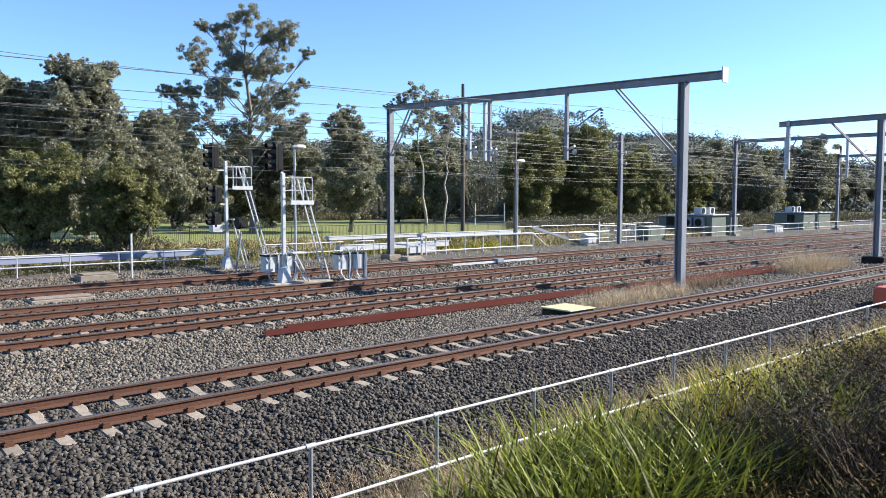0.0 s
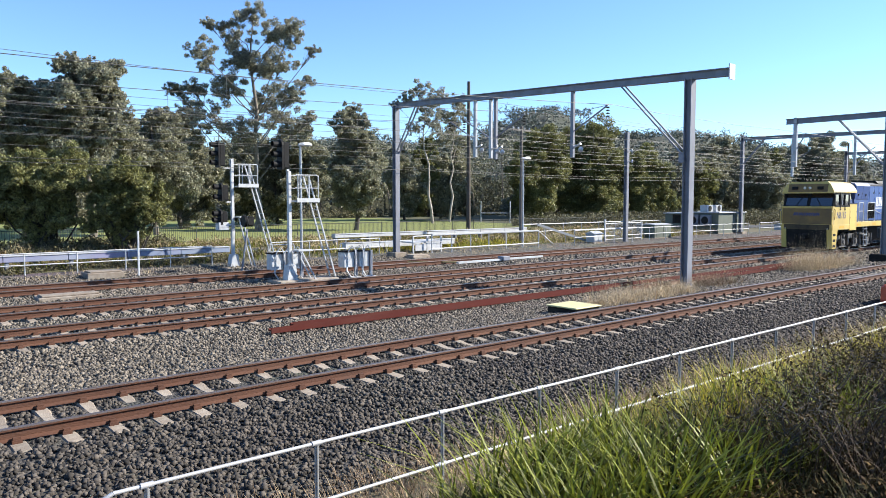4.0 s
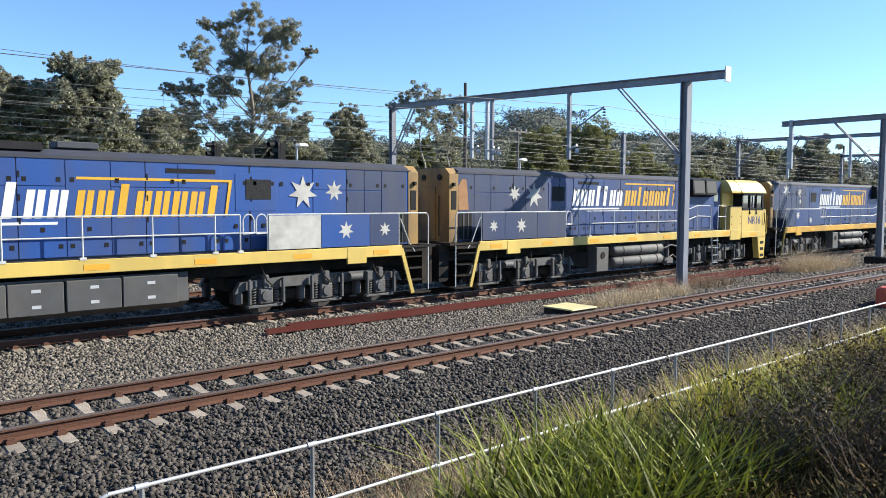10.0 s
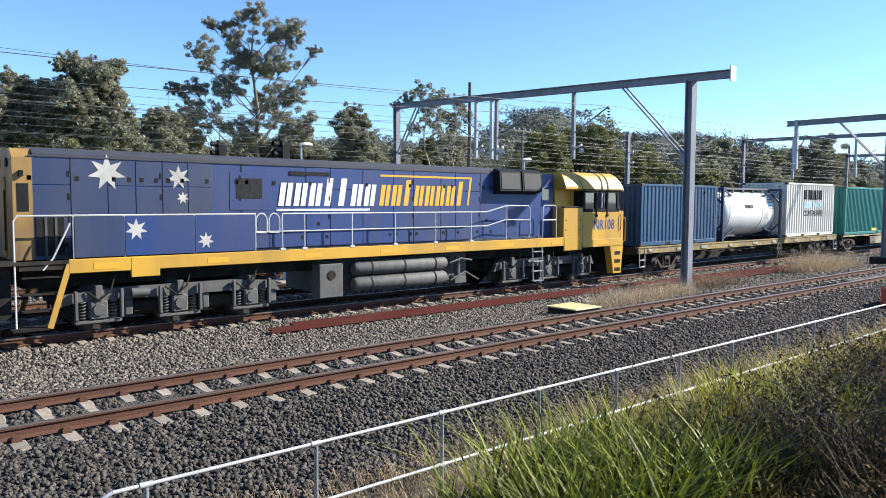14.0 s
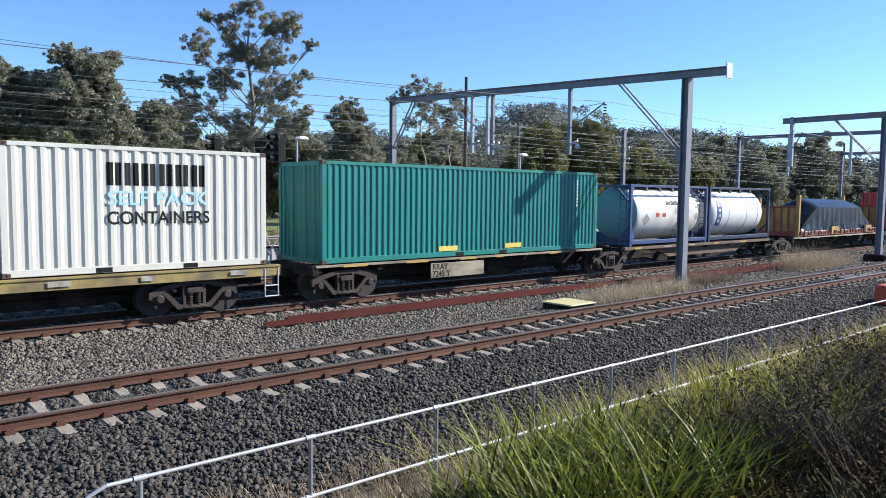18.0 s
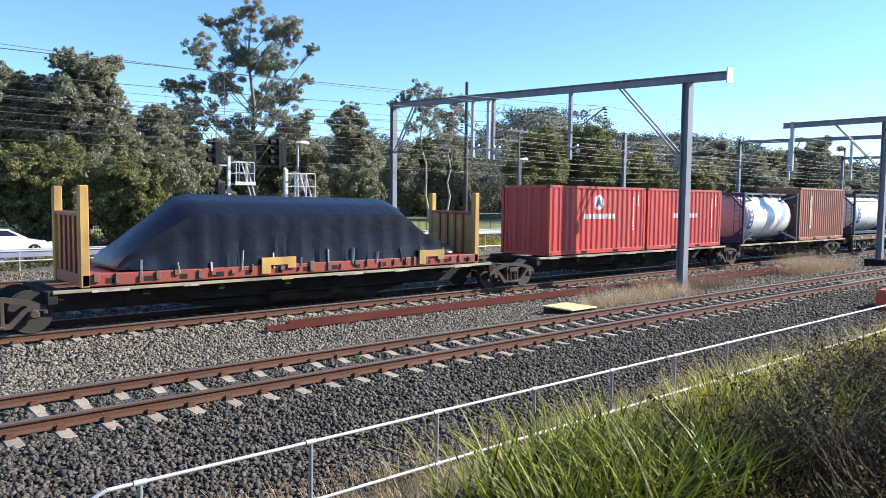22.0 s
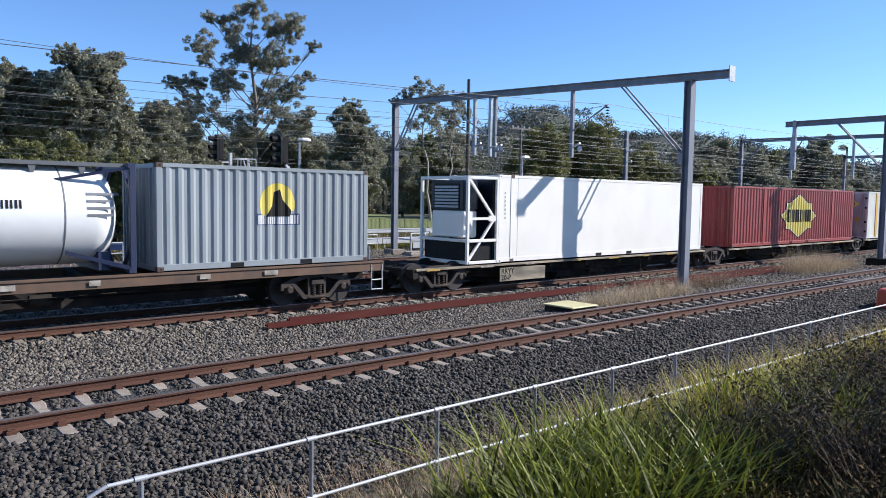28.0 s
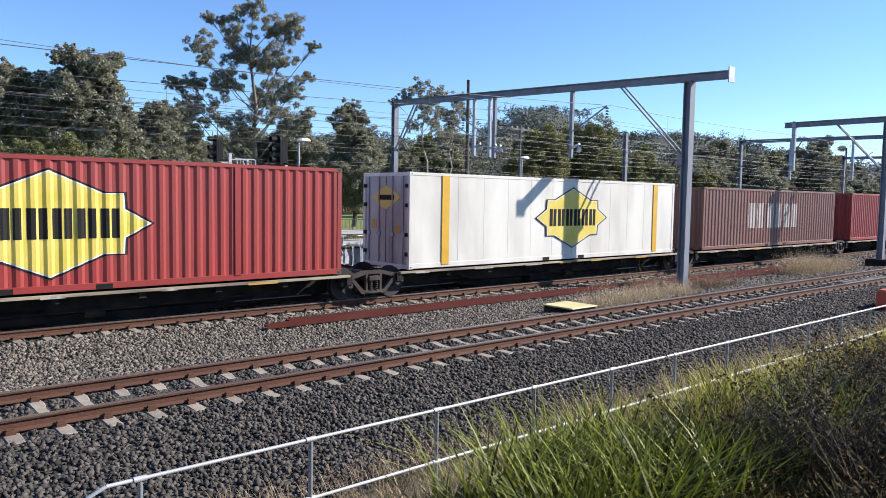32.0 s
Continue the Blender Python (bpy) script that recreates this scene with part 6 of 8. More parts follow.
        for u in (15.66, 17.25, 18.87, 19.94):
            part("handrail_post", Shape().rod((X(u), y, 1.72), (X(u), y, 2.68), 0.018), rail_mat, g)
        s = Shape().pipe([(X(5.42), y, 1.75), (X(5.36), y, 1.9), (X(5.36), y, 2.78), (X(5.45), y, 2.86), (X(6.53), y, 2.86), (X(7.45), y, 2.66), (X(14.9), y, 2.66)], 0.02)
        s.pipe([(X(15.66), y, 2.66), (X(20.1), y, 2.66), (X(21.0), y, 2.66), (X(21.08), y, 2.56), (X(21.08), y, 0.3)], 0.02)
        s.pipe([(X(5.36), y, 2.36), (X(6.53), y, 2.4), (X(7.45), y, 2.2), (X(15.66), y, 2.2)], 0.018)
        s.rod((X(6.53), y, 1.72), (X(6.53), y, 2.86), 0.02)
        part("handrail", s, rail_mat, g, "white tubular handrail")
        for u0 in (14.98, 15.34):
            hp = [(X(u0 + 0.15 + 0.15 * math.cos(a)), y, 2.5 + 0.17 * math.sin(a)) for a in [math.pi * (1 - i / 8) for i in range(9)]]
            part("handrail_hoop", Shape().pipe([(hp[0][0], y, 2.18), *hp, (hp[-1][0], y, 2.18), (hp[0][0], y, 2.17)], 0.019), rail_mat, g)
        s = Shape().pipe([(X(3.98), y, 1.72), (X(3.98), y, 2.8), (X(4.06), y, 2.87), (X(4.62), y, 2.87), (X(4.7), y, 2.8), (X(4.7), y, 1.72)], 0.02).rod((X(3.98), y, 2.35), (X(4.7), y, 2.35), 0.018)
        part("handrail", s, rail_mat, g)
        s = Shape()
        for u0 in (4.72, 5.22):
            s.rod((X(u0), sy * 1.42, 1.4), (X(u0), sy * 1.48, 0.22), 0.022)
        for i in range(4):
            s.box(X(4.72), X(5.22), sy * 1.36, sy * 1.5, 0.22 + i * 0.34, 0.25 + i * 0.34)
        part("side_steps", s, GALV, g)
        # end platform and its stair
        part("end_platform", box(20.05, 21.35, sy * 0.5, sy * W, 1.62, 1.7), UNDER, g)
        s = Shape()
        s.bar((X(20.02), sy * 1.42, 1.66), (X(20.45), sy * 1.44, 0.25), 0.05, 0.12)
        part("stair_stringer", s, yellow, g)
        each("stair_tread", [box(20.12 + 0.11 * i, 20.95, sy * 1.1, sy * 1.42, 0.25 + 0.36 * (3 - i), 0.28 + 0.36 * (3 - i)) for i in range(3)] + [box(20.45, 21.15, sy * 1.05, sy * 1.46, 0.22, 0.27)], UNDER, g)
        part("stair_rail", Shape().pipe([(X(20.0), y, 2.5), (X(20.35), y, 1.75), (X(20.55), y, 1.5)], 0.02), rail_mat, g)
    part("end_bulkhead", box(21.1, 21.5, -1.1, 1.1, 0.45, 1.64), UNDER, g)
    part("coupler", Shape().box(X(21.5), X(22.05), -0.18, 0.18, 0.75, 1.02, 0.03), UNDER, g)
    # fuel tank and underfloor gear
    part("fuel_tank", Shape().prism([(-1.25, 1.3), (-1.3, 0.6), (-0.9, 0.4), (0.9, 0.4), (1.3, 0.6), (1.25, 1.3)], "x", min(X(7.6), X(13.6)), max(X(7.6), X(13.6)))
         if variant == "lead" else Shape().box(X(7.8), X(13.6), -0.85, 0.85, 0.4, 1.35, 0.05), L_TANK, g)
    if variant == "lead":
        for u0, u1, z0, z1 in ((7.7, 8.45, 0.55, 1.22), (8.6, 9.7, 0.56, 1.25), (9.72, 10.8, 0.56, 1.25), (10.85, 12.0, 0.58, 1.26), (12.03, 13.3, 0.58, 1.27)):
            lk = part("side_locker", box(u0, u1, -1.42, -1.2, z0, z1, 0.015), L_TANK, g)
            if u0 > 9:
                part("latch", box((u0 + u1) / 2 - 0.09, (u0 + u1) / 2 + 0.09, -1.426, -1.41, z1 - 0.2, z1 - 0.13).box(X((u0 + u1) / 2 - 0.09), X((u0 + u1) / 2 + 0.09), -1.426, -1.41, z0 + 0.15, z0 + 0.22), GALV_PALE, lk)
    else:
        for z in (0.62, 1.07):
            cyl = part("air_reservoir", Shape().lathe([(min(X(9.05), X(12.6)), 0.05), (min(X(9.05), X(12.6)) + 0.05, 0.17), (min(X(9.05), X(12.6)) + 0.15, 0.215), (max(X(9.05), X(12.6)) - 0.15, 0.215),
                                                           (max(X(9.05), X(12.6)) - 0.05, 0.17), (max(X(9.05), X(12.6)), 0.05)], (0, -1.2, z), "x", 20), BOGIE_GREY, g, "grey air reservoir cylinder")
            for uu in (9.6, 10.8, 12.0):
                part("strap", Shape().lathe([(X(uu) - 0.03, 0.221), (X(uu) + 0.03, 0.221)], (0, -1.2, z), "x", 20), UNDER, cyl)
        bx = part("equipment_box", box(13.02, 13.78, -1.42, -1.0, 0.32, 1.26, 0.02), BOGIE_GREY, g)
        part("box_dial", Shape().lathe([(-1.44, 0.13), (-1.42, 0.13)], (X(13.4), 0, 0.95), "y", 16), UNDER, bx)
        s = Shape().box(X(8.2), X(8.75), -1.3, -1.0, 0.35, 0.62, 0.04).rod((X(8.5), -1.15, 0.3), (X(8.5), -1.15, 1.25), 0.1, 10)
        s.pipe([(X(8.0), -1.3, 1.1), (X(8.5), -1.35, 1.18), (X(8.95), -1.3, 1.05)], 0.03).pipe([(X(7.7), -1.3, 0.45), (X(8.3), -1.32, 0.75), (X(8.9), -1.3, 0.5)], 0.025)
        part("brake_valve", s, BOGIE_GREY, g)
    # bogies
    for ub in (4.15, 17.55):
        bg = part("bogie", box(ub - 2.6, ub + 2.6, -0.6, 0.6, 0.62, 0.95), UNDER, g)
        # dark masses added to block the bright ground seen through the bogie
        for du in (-0.95, 0.9):
            part("traction_motor", box(ub + du - 0.5, ub + du + 0.5, -0.66, 0.66, 0.24, 0.84, 0.06), UNDER, bg)
        part("brake_beam", box(ub - 2.7, ub + 2.7, -0.9, -0.82, 0.35, 0.62, 0.02), UNDER, bg)
        for sy in (-1, 1):
            s = Shape()
            s.prism([(X(ub - 2.7), 0.62), (X(ub - 2.55), 0.9), (X(ub - 1.3), 1.0), (X(ub + 1.3), 1.0), (X(ub + 2.55), 0.9), (X(ub + 2.7), 0.62), (X(ub + 2.3), 0.72), (X(ub - 2.3), 0.72)], "y", sy * 1.0, sy * 1.16)
            part("bogie_side", s, BOGIE_GREY, bg)
            for du in (-1.85, 0.0, 1.85):
                s = Shape().box(X(ub + du - 0.2), X(ub + du + 0.2), sy * 1.0, sy * 1.24, 0.3, 0.74, 0.04)
                s.lathe([(sy * 1.2, 0.16), (sy * 1.28, 0.13)], (X(ub + du), 0, 0.53), "y", 14)
                s.box(X(ub + du - 0.08), X(ub + du + 0.08), sy * 1.1, sy * 1.26, 0.72, 1.08, 0.02)
                bx = part("axle_box", s, BOGIE_GREY, bg)
                for dd in (-0.33, 0.33):
                    part("axle_spring", AXLE_SPRING, None, bg, at=pose(X(ub + du + dd), sy * 1.12, 0))
            for du in (-1.85, 0.0, 1.85):
                each("bogie_link", [box(ub + du + d0, ub + du + d0 + 0.07, sy * 1.2, sy * 1.3, 0.32, 0.98, 0.015) for d0 in (-0.52, 0.45)], BOGIE_GREY, bg)
                part("brake_shoe", box(ub + du - 0.78, ub + du - 0.6, sy * 0.86, sy * 1.1, 0.32, 0.72, 0.03), BOGIE_GREY, bg)
                part("spring_plank", box(ub + du - 0.5, ub + du + 0.5, sy * 1.04, sy * 1.22, 0.22, 0.29, 0.015), BOGIE_GREY, bg)
            part("brake_cylinder", Shape().lathe([(X(ub + 0.75), 0.11), (X(ub + 1.15), 0.11)] if sense > 0 else [(X(ub + 1.15), 0.11), (X(ub + 0.75), 0.11)], (0, sy * 1.24, 0.86), "x", 14), BOGIE_GREY, bg)
            for k in range(3):
                a = ub - 2.0 + k * 1.75
                part("brake_hose", Shape().pipe([(X(a), sy * 1.25, 1.3), (X(a + 0.12), sy * 1.32, 0.95), (X(a + 0.35), sy * 1.28, 0.75), (X(a + 0.6), sy * 1.2, 0.95)], 0.022), UNDER, bg)
        for du in (-1.85, 0.0, 1.85):
            wheelset(WHEEL_BIG, g, X(ub + du), 0.53)
    # fleet number on the cab side
    lettering(number, cab, min(X(0.58), X(1.9)) + 0.02, -W - 0.004, 1.96, 0.38, TEXT_NAVY, width=1.28)
    return g


locomotive(-95.5, 1, "NR115", L_BLUE, L_YELLOW, "blue and yellow diesel locomotive with faded paint leading the freight train", "lead")
locomotive(-52.2, -1, "NR16", L_NAVY, L_YELLOW, "blue and yellow diesel locomotive coupled second with its cab trailing", "mid")
locomotive(-29.85, -1, "NR108", L_DEEP, L_ORANGE, "dull blue and orange-yellow diesel locomotive coupled third", "last")

# ---- wagons and their loads ----
C_BLUE = coach_paint("container_navy", (0.018, 0.08, 0.18))
C_CREAM = coach_paint("container_cream", (0.8, 0.77, 0.66), dirt=0.12)
C_TEAL = coach_paint("container_teal", (0.015, 0.24, 0.2), dirt=0.12)
C_RED = coach_paint("container_red", (0.58, 0.055, 0.045), dirt=0.22)
C_RUSTY = coach_paint("container_orange_brown", (0.42, 0.15, 0.085), dirt=0.25)
C_GREY = coach_paint("container_grey", (0.36, 0.39, 0.4), dirt=0.2)
C_WHITE = paint("reefer_white", (1.0, 0.945, 0.845), rough=0.45, second=(0.96, 0.91, 0.81), scale=0.7, grime=(0.8, 0.74, 0.65), grime_scale=0.8, grime_amount=0.4)
C_IVORY = paint("ivory_panels", (0.9, 0.86, 0.76), rough=0.45, second=(0.7, 0.66, 0.58), scale=0.8, stretch=(1, 1, 0.3), grime=(0.45, 0.4, 0.33), grime_scale=0.8, grime_amount=0.4)
C_MAROON = coach_paint("container_maroon", (0.37, 0.045, 0.036), dirt=0.2)
C_BROWN = coach_paint("container_brown", (0.25, 0.105, 0.075), dirt=0.25)
C_DOOR = paint("dirty_white_doors", (0.62, 0.6, 0.56), rough=0.5, second=(0.45, 0.42, 0.38), scale=1.2, stretch=(1, 1, 0.3), grime=(0.14, 0.11, 0.09), grime_scale=1.6, grime_amount=0.7)
C_YELLOW = paint("sign_yellow", (0.85, 0.68, 0.16), rough=0.5, second=(0.7, 0.54, 0.06), scale=2)
PLACARD = paint("placard_grey", (0.3, 0.3, 0.29), rough=0.5, second=(0.5, 0.5, 0.48), scale=9)
RED_MARK = paint("red_marking", (0.5, 0.06, 0.04), rough=0.5)
MARK_BLACK = paint("black_marking", (0.022, 0.02, 0.019), rough=0.7, spec=0.15)

wagon(-28.55, -8.75, 1.17, (-26.2, -11.0), SILL_OCHRE, "deep", "ochre-sided flat wagon carrying a tank between two containers", brake_wheel=-16.2)
c = container(-28.3, -22.25, 1.17, 2.591, C_BLUE, "dark blue ribbed steel container on a flat wagon")
part("panel_mark", Shape().box(1.9, 2.0, -1.222, -1.2, 2.2, 2.32), MARK_BLACK, c)
t, b = tank(-21.72, -15.66, 1.17, TANK_WHITE, FRAME_NAVY, "clean white tank container in a dark blue frame", (-2.2, 1.05))
barrel_word(b, -0.72, 0.16, 1.54, 1.72, 5, MARK_BLACK)
barrel_label(b, -1.9, -1.45, 1.74, 1.86, paint("pale_blue_mark", (0.3, 0.6, 0.8), rough=0.5))
barrel_label(b, 1.25, 1.7, 1.0, 1.36, C_IVORY)
for k in range(4):
    barrel_label(b, 1.85, 1.85 + (0.6, 0.4, 0.5, 0.35)[k], 1.95 - 0.15 * k, 2.0 - 0.15 * k, TANK_BAND)
barrel_label(b, 1.85, 2.0, 1.36, 1.48, C_YELLOW)
c = container(-15.15, -9.1, 1.17, 2.896, C_CREAM, "cream ribbed container with dark block lettering", frame_mat=C_CREAM)
s = Ribbed(3.025, 0.28)
word_bars(s, -0.9, 2.0, 2.35, 0.52, 6, -1.226, 0)
part("block_lettering", s, MARK_BLACK, c, "row of plain dark blocks")
lettering("CONTAINERS", c, -0.92, -1.2135, 1.12, 0.3, MARK_BLACK, width=2.4)
lettering("SELF PACK", c, -0.9, -1.2135, 1.56, 0.33, paint("pale_blue_lettering", (0.45, 0.72, 0.85), rough=0.5), width=2.35)

wagon(-7.6, 5.3, 1.06, (-6.55, 6.05), SILL_CREAM, "thin", "low articulated flat wagon under a long teal container", code=("RRAY", "7245 Y"), code_u=-3.5)
c = container(-7.4, 4.95, 1.06, 2.896, C_TEAL, "long teal green ribbed container", pitch=0.215, frame_mat=C_TEAL)
code_bars(c, 4.9, 2.6, WHITE, n=8)
s = Shape()
for x in (-1.9, 1.1):
    s.box(x, x + 0.8, -1.226, -1.219, 0.2, 0.36)
part("warning_plate", s, C_YELLOW, c)

wagon(6.8, 19.95, 1.02, (21.2,), SILL_BROWN, "thin", "low brown articulated flat wagon under two tank containers")
t, b = tank(7.15, 13.21, 1.02, TANK_STAINED, FRAME_BLUE, "stained white tank container in a blue frame", (), True, paint("teal_tank_end", (0.25, 0.42, 0.43), rough=0.5, second=(0.18, 0.33, 0.34), scale=2))
barrel_word(b, -0.2, 0.8, 1.7, 1.88, 5, MARK_BLACK)
for x, z in ((0.1, 2.2), (-0.6, 2.05), (0.5, 1.45), (2.2, 1.2)):
    barrel_diamond(b, x, z, 0.19, PLACARD)
barrel_diamond(b, -1.75, 1.1, 0.26, PLACARD)
barrel_diamond(b, 0.7, 0.75, 0.24, PLACARD)
barrel_label(b, -1.05, -0.8, 1.2, 1.36, RED_MARK)
barrel_label(b, -0.55, -0.3, 1.2, 1.36, RED_MARK)
barrel_label(b, 1.2, 1.95, 1.35, 1.62, C_IVORY)
for k in range(4):
    barrel_label(b, 2.1, 2.1 + (0.55, 0.4, 0.5, 0.35)[k], 2.1 - 0.17 * k, 2.17 - 0.17 * k, TANK_BAND)
t, b = tank(13.36, 19.42, 1.02, TANK_WHITE, FRAME_NAVY, "white tank container with a navy vertical label", (-1.0, 0.75, 1.9), True)
navy_label(b, -2.15)

wagon(22.4, 35.8, 0.96, (36.95,), SILL_CREAM, "thin", "low articulated flat wagon with a tarpaulined load rack")
# the covered load on its flat rack
TARP = paint("navy_tarpaulin", (0.006, 0.0075, 0.016), rough=0.3, second=(0.009, 0.01, 0.018), scale=2, bump=0.7, bump_scale=4, spec=0.3)
RACK_YELLOW = paint("worn_rack_yellow", (0.66, 0.4, 0.08), rough=0.65, second=(0.42, 0.24, 0.07), scale=2.2, stretch=(1, 1, 0.5), grime=(0.16, 0.09, 0.05), grime_scale=1.5, grime_amount=0.8)
RACK_RED = coach_paint("rack_red", (0.35, 0.06, 0.04), dirt=0.4)
g = on_train(thing("flat_rack", Matrix(), "red steel flat rack with yellow end posts", "flat rack", "containers on the train"), 29.1, 0.96)
part("rack_floor", Shape().box(-6.1, 6.1, -1.2, 1.2, 0.02, 0.3, 0.02), RACK_RED, g)
s = Shape()
rnd = random.Random(77)
for i in range(14):
    x = -5.6 + 0.85 * i
    s.box(x, x + rnd.uniform(0.15, 0.3), -1.206, -1.2, 0.08, 0.2)
part("rack_pocket", s, UNDER, g)
s = Shape()
for i in range(26):
    x = -5.8 + 0.46 * i + rnd.uniform(-0.1, 0.1)
    s.box(x, x + rnd.uniform(0.05, 0.14), -1.25, -1.19, 0.06 + rnd.uniform(0, 0.12), 0.22 + rnd.uniform(0, 0.12), 0.01)
part("lashing_gear", s, SILL_BROWN, g, "rusty winches and hooks along the rack edge")
for sx in (-1, 1):
    for sy in (-1, 1):
        part("end_post", Shape().box(sx * 6.13, sx * 5.93, sy * 1.2, sy * 1.0, 0.0, 2.3, 0.02), RACK_YELLOW, g, "worn yellow post")
    part("end_wall", Shape().box(sx * 6.05, sx * 5.95, -1.0, 1.0, 0.3, 1.6, 0.01), RACK_YELLOW, g)
    each("wall_rib", [Shape().box(sx * 6.1, sx * 5.9, yy - 0.05, yy + 0.05, 0.3, 1.64) for yy in (-0.6, -0.2, 0.2, 0.6)], RACK_RED, g)
    part("wall_cap", Shape().box(sx * 6.1, sx * 5.9, -1.0, 1.0, 1.6, 1.7, 0.01), RACK_RED, g)
for x in (-1.75, 3.55):
    part("load_bracket", Shape().box(x, x + 1.0, -1.26, -1.2, 0.3, 0.5).box(x, x + 0.25, -1.26, -1.2, 0.08, 0.3).box(x + 0.75, x + 1.0, -1.26, -1.2, 0.2, 0.3), RACK_YELLOW, g)
load = on_train(thing("covered_load", Matrix(), "bulky load wrapped in a dark navy tarpaulin on the flat rack", "covered cargo"), 29.1, 0.96)


def tarp():
    """A draped cover with sloped ends, a ridge and gathered folds."""
    st = [(-5.3, 0.35, 0.45), (-5.1, 0.35, 0.75), (-4.4, 0.32, 1.35), (-3.6, 0.3, 1.95), (-3.3, 0.3, 2.02), (-1.2, 0.3, 2.0), (1.0, 0.3, 1.98), (2.8, 0.3, 1.96), (3.1, 0.3, 1.9), (3.9, 0.32, 1.2), (4.9, 0.35, 0.7), (5.1, 0.38, 0.45)]
    rnd = random.Random(4)
    rings = []
    full = []
    for (x0, a0, b0), (x1, a1, b1) in zip(st, st[1:]):
        n = max(1, int((x1 - x0) / 0.12))
        for i in range(n):
            k = i / n
            full.append((x0 + (x1 - x0) * k, a0 + (a1 - a0) * k, b0 + (b1 - b0) * k))
    full.append(st[-1])
    for x, lo, hi in full:
        f = 0.02 * math.sin(x * 9) + 0.018 * math.sin(x * 23 + 1)
        ew = 1.12 if -3.4 < x < 3.0 else 1.0 + 0.1 * (hi - 0.4) / 1.6
        sh = lo + (hi - lo) * 0.78
        row = [(-ew - f - 0.05, lo), (-ew - f * 1.5, lo + (hi - lo) * 0.25), (-ew - f * 0.6, lo + (hi - lo) * 0.5), (-ew, sh), (-ew * 0.6, lo + (hi - lo) * 0.93), (0, hi + 0.12 * (hi - lo) / 1.7),
               (ew * 0.6, lo + (hi - lo) * 0.93), (ew, sh), (ew + f, lo + (hi - lo) * 0.5), (ew + f, lo)]
        rings.append([(x, y + rnd.uniform(-0.006, 0.006), z + rnd.uniform(-0.006, 0.006)) for y, z in row])
    return Shape().rings(rings, True, True)


part("tarpaulin", tarp(), TARP, load)
s = Shape()
rnd = random.Random(9)
for i in range(12):
    x = -4.8 + 0.85 * i
    s.bar((x, -1.19, 0.5 + rnd.uniform(-0.05, 0.25)), (x + rnd.uniform(-0.06, 0.06), -1.22, 0.22), 0.045, 0.03)
part("tie_strap", s, GALV, load, "pale tie-down straps")

wagon(38.2, 51.5, 1.02, (52.1,), SILL_CREAM, "thin", "low articulated flat wagon under two red containers")
for u in (38.72, 44.93):
    c = container(u, u + 6.058, 1.02, 2.591, C_RED, "bright red ribbed container with a white round emblem", pitch=0.32)
    s = Ribbed(3.029, 0.32)
    s.flat([(0.3 * math.cos(a) - 0.1, 1.98 + 0.3 * math.sin(a)) for a in [math.pi / 10 * i for i in range(20)]], -1.224)
    em = part("emblem", s, WHITE, c, "white disc with a dark figure shape")
    s = Ribbed(3.029, 0.32).flat([(-0.3, 1.8), (-0.22, 1.8), (-0.07, 2.18), (-0.13, 2.18)], -1.23).flat([(0.1, 1.8), (0.02, 1.8), (-0.13, 2.18), (-0.07, 2.18)], -1.23)
    s.flat([(-0.16, 1.86), (-0.04, 1.86), (-0.06, 2.1), (-0.14, 2.1)], -1.229)
    part("emblem_shape", s, TEXT_NAVY, em)
    s = Ribbed(3.029, 0.32)
    word_bars(s, -1.0, 1.34, 2.0, 0.2, 8, -1.224, 0)
    part("name_bars", s, WHITE, c, kind="stuff")
    code_bars(c, 2.13, 2.2, WHITE, n=11, step=0.125, size=0.09)
    code_bars(c, 2.46, 2.3, WHITE, n=4, step=0.12, size=0.08)

wagon(53.0, 65.95, 1.02, (64.4,), SILL_CREAM, "thin", "low articulated flat wagon under a tank and a brown container")
t, b = tank(53.2, 59.26, 1.02, TANK_WHITE, FRAME_NAVY, "white tank container with a navy label and a salmon end", (-2.0, -0.35, 0.95, 2.25), end_mat=paint("salmon_tank_end", (0.7, 0.5, 0.45), rough=0.5, second=(0.58, 0.4, 0.36), scale=2))
navy_label(b, -2.3)
c = container(59.5, 65.56, 1.02, 2.896, C_RUSTY, "orange-brown ribbed container with a grey strip", pitch=0.28)
part("strip_label", Shape().box(-1.72, -1.46, -1.2165, -1.212, 0.65, 2.5), MARK_PALE, c)

wagon(66.95, 86.7, 1.15, (69.3, 84.55), SILL_BROWN, "deep", "brown-sided flat wagon carrying two tanks and a grey container", brake_wheel=76.2)
t, b = tank(67.3, 73.36, 1.15, TANK_WHITE, FRAME_NAVY, "white tank container with a navy label on the brown wagon", (-0.4, 1.2), True)
navy_label(b, -2.2)
t, b = tank(73.6, 79.66, 1.15, TANK_WHITE, FRAME_NAVY, "white tank container with small dark marks beside a grey container", (-0.35, 1.55))
barrel_word(b, -0.1, 0.75, 1.5, 1.68, 5, MARK_BLACK)
barrel_label(b, -1.55, -0.95, 1.55, 1.78, FRAME_BLUE)
barrel_label(b, -0.2, 0.2, 1.85, 2.1, TANK_BAND)
for k in range(4):
    barrel_label(b, 2.0, 2.0 + (0.7, 0.5, 0.6, 0.55)[k], 1.8 - 0.16 * k, 1.86 - 0.16 * k, TANK_BAND)
c = container(80.12, 86.18, 1.15, 2.591, C_GREY, "grey ribbed container with a round yellow emblem", pitch=0.29)
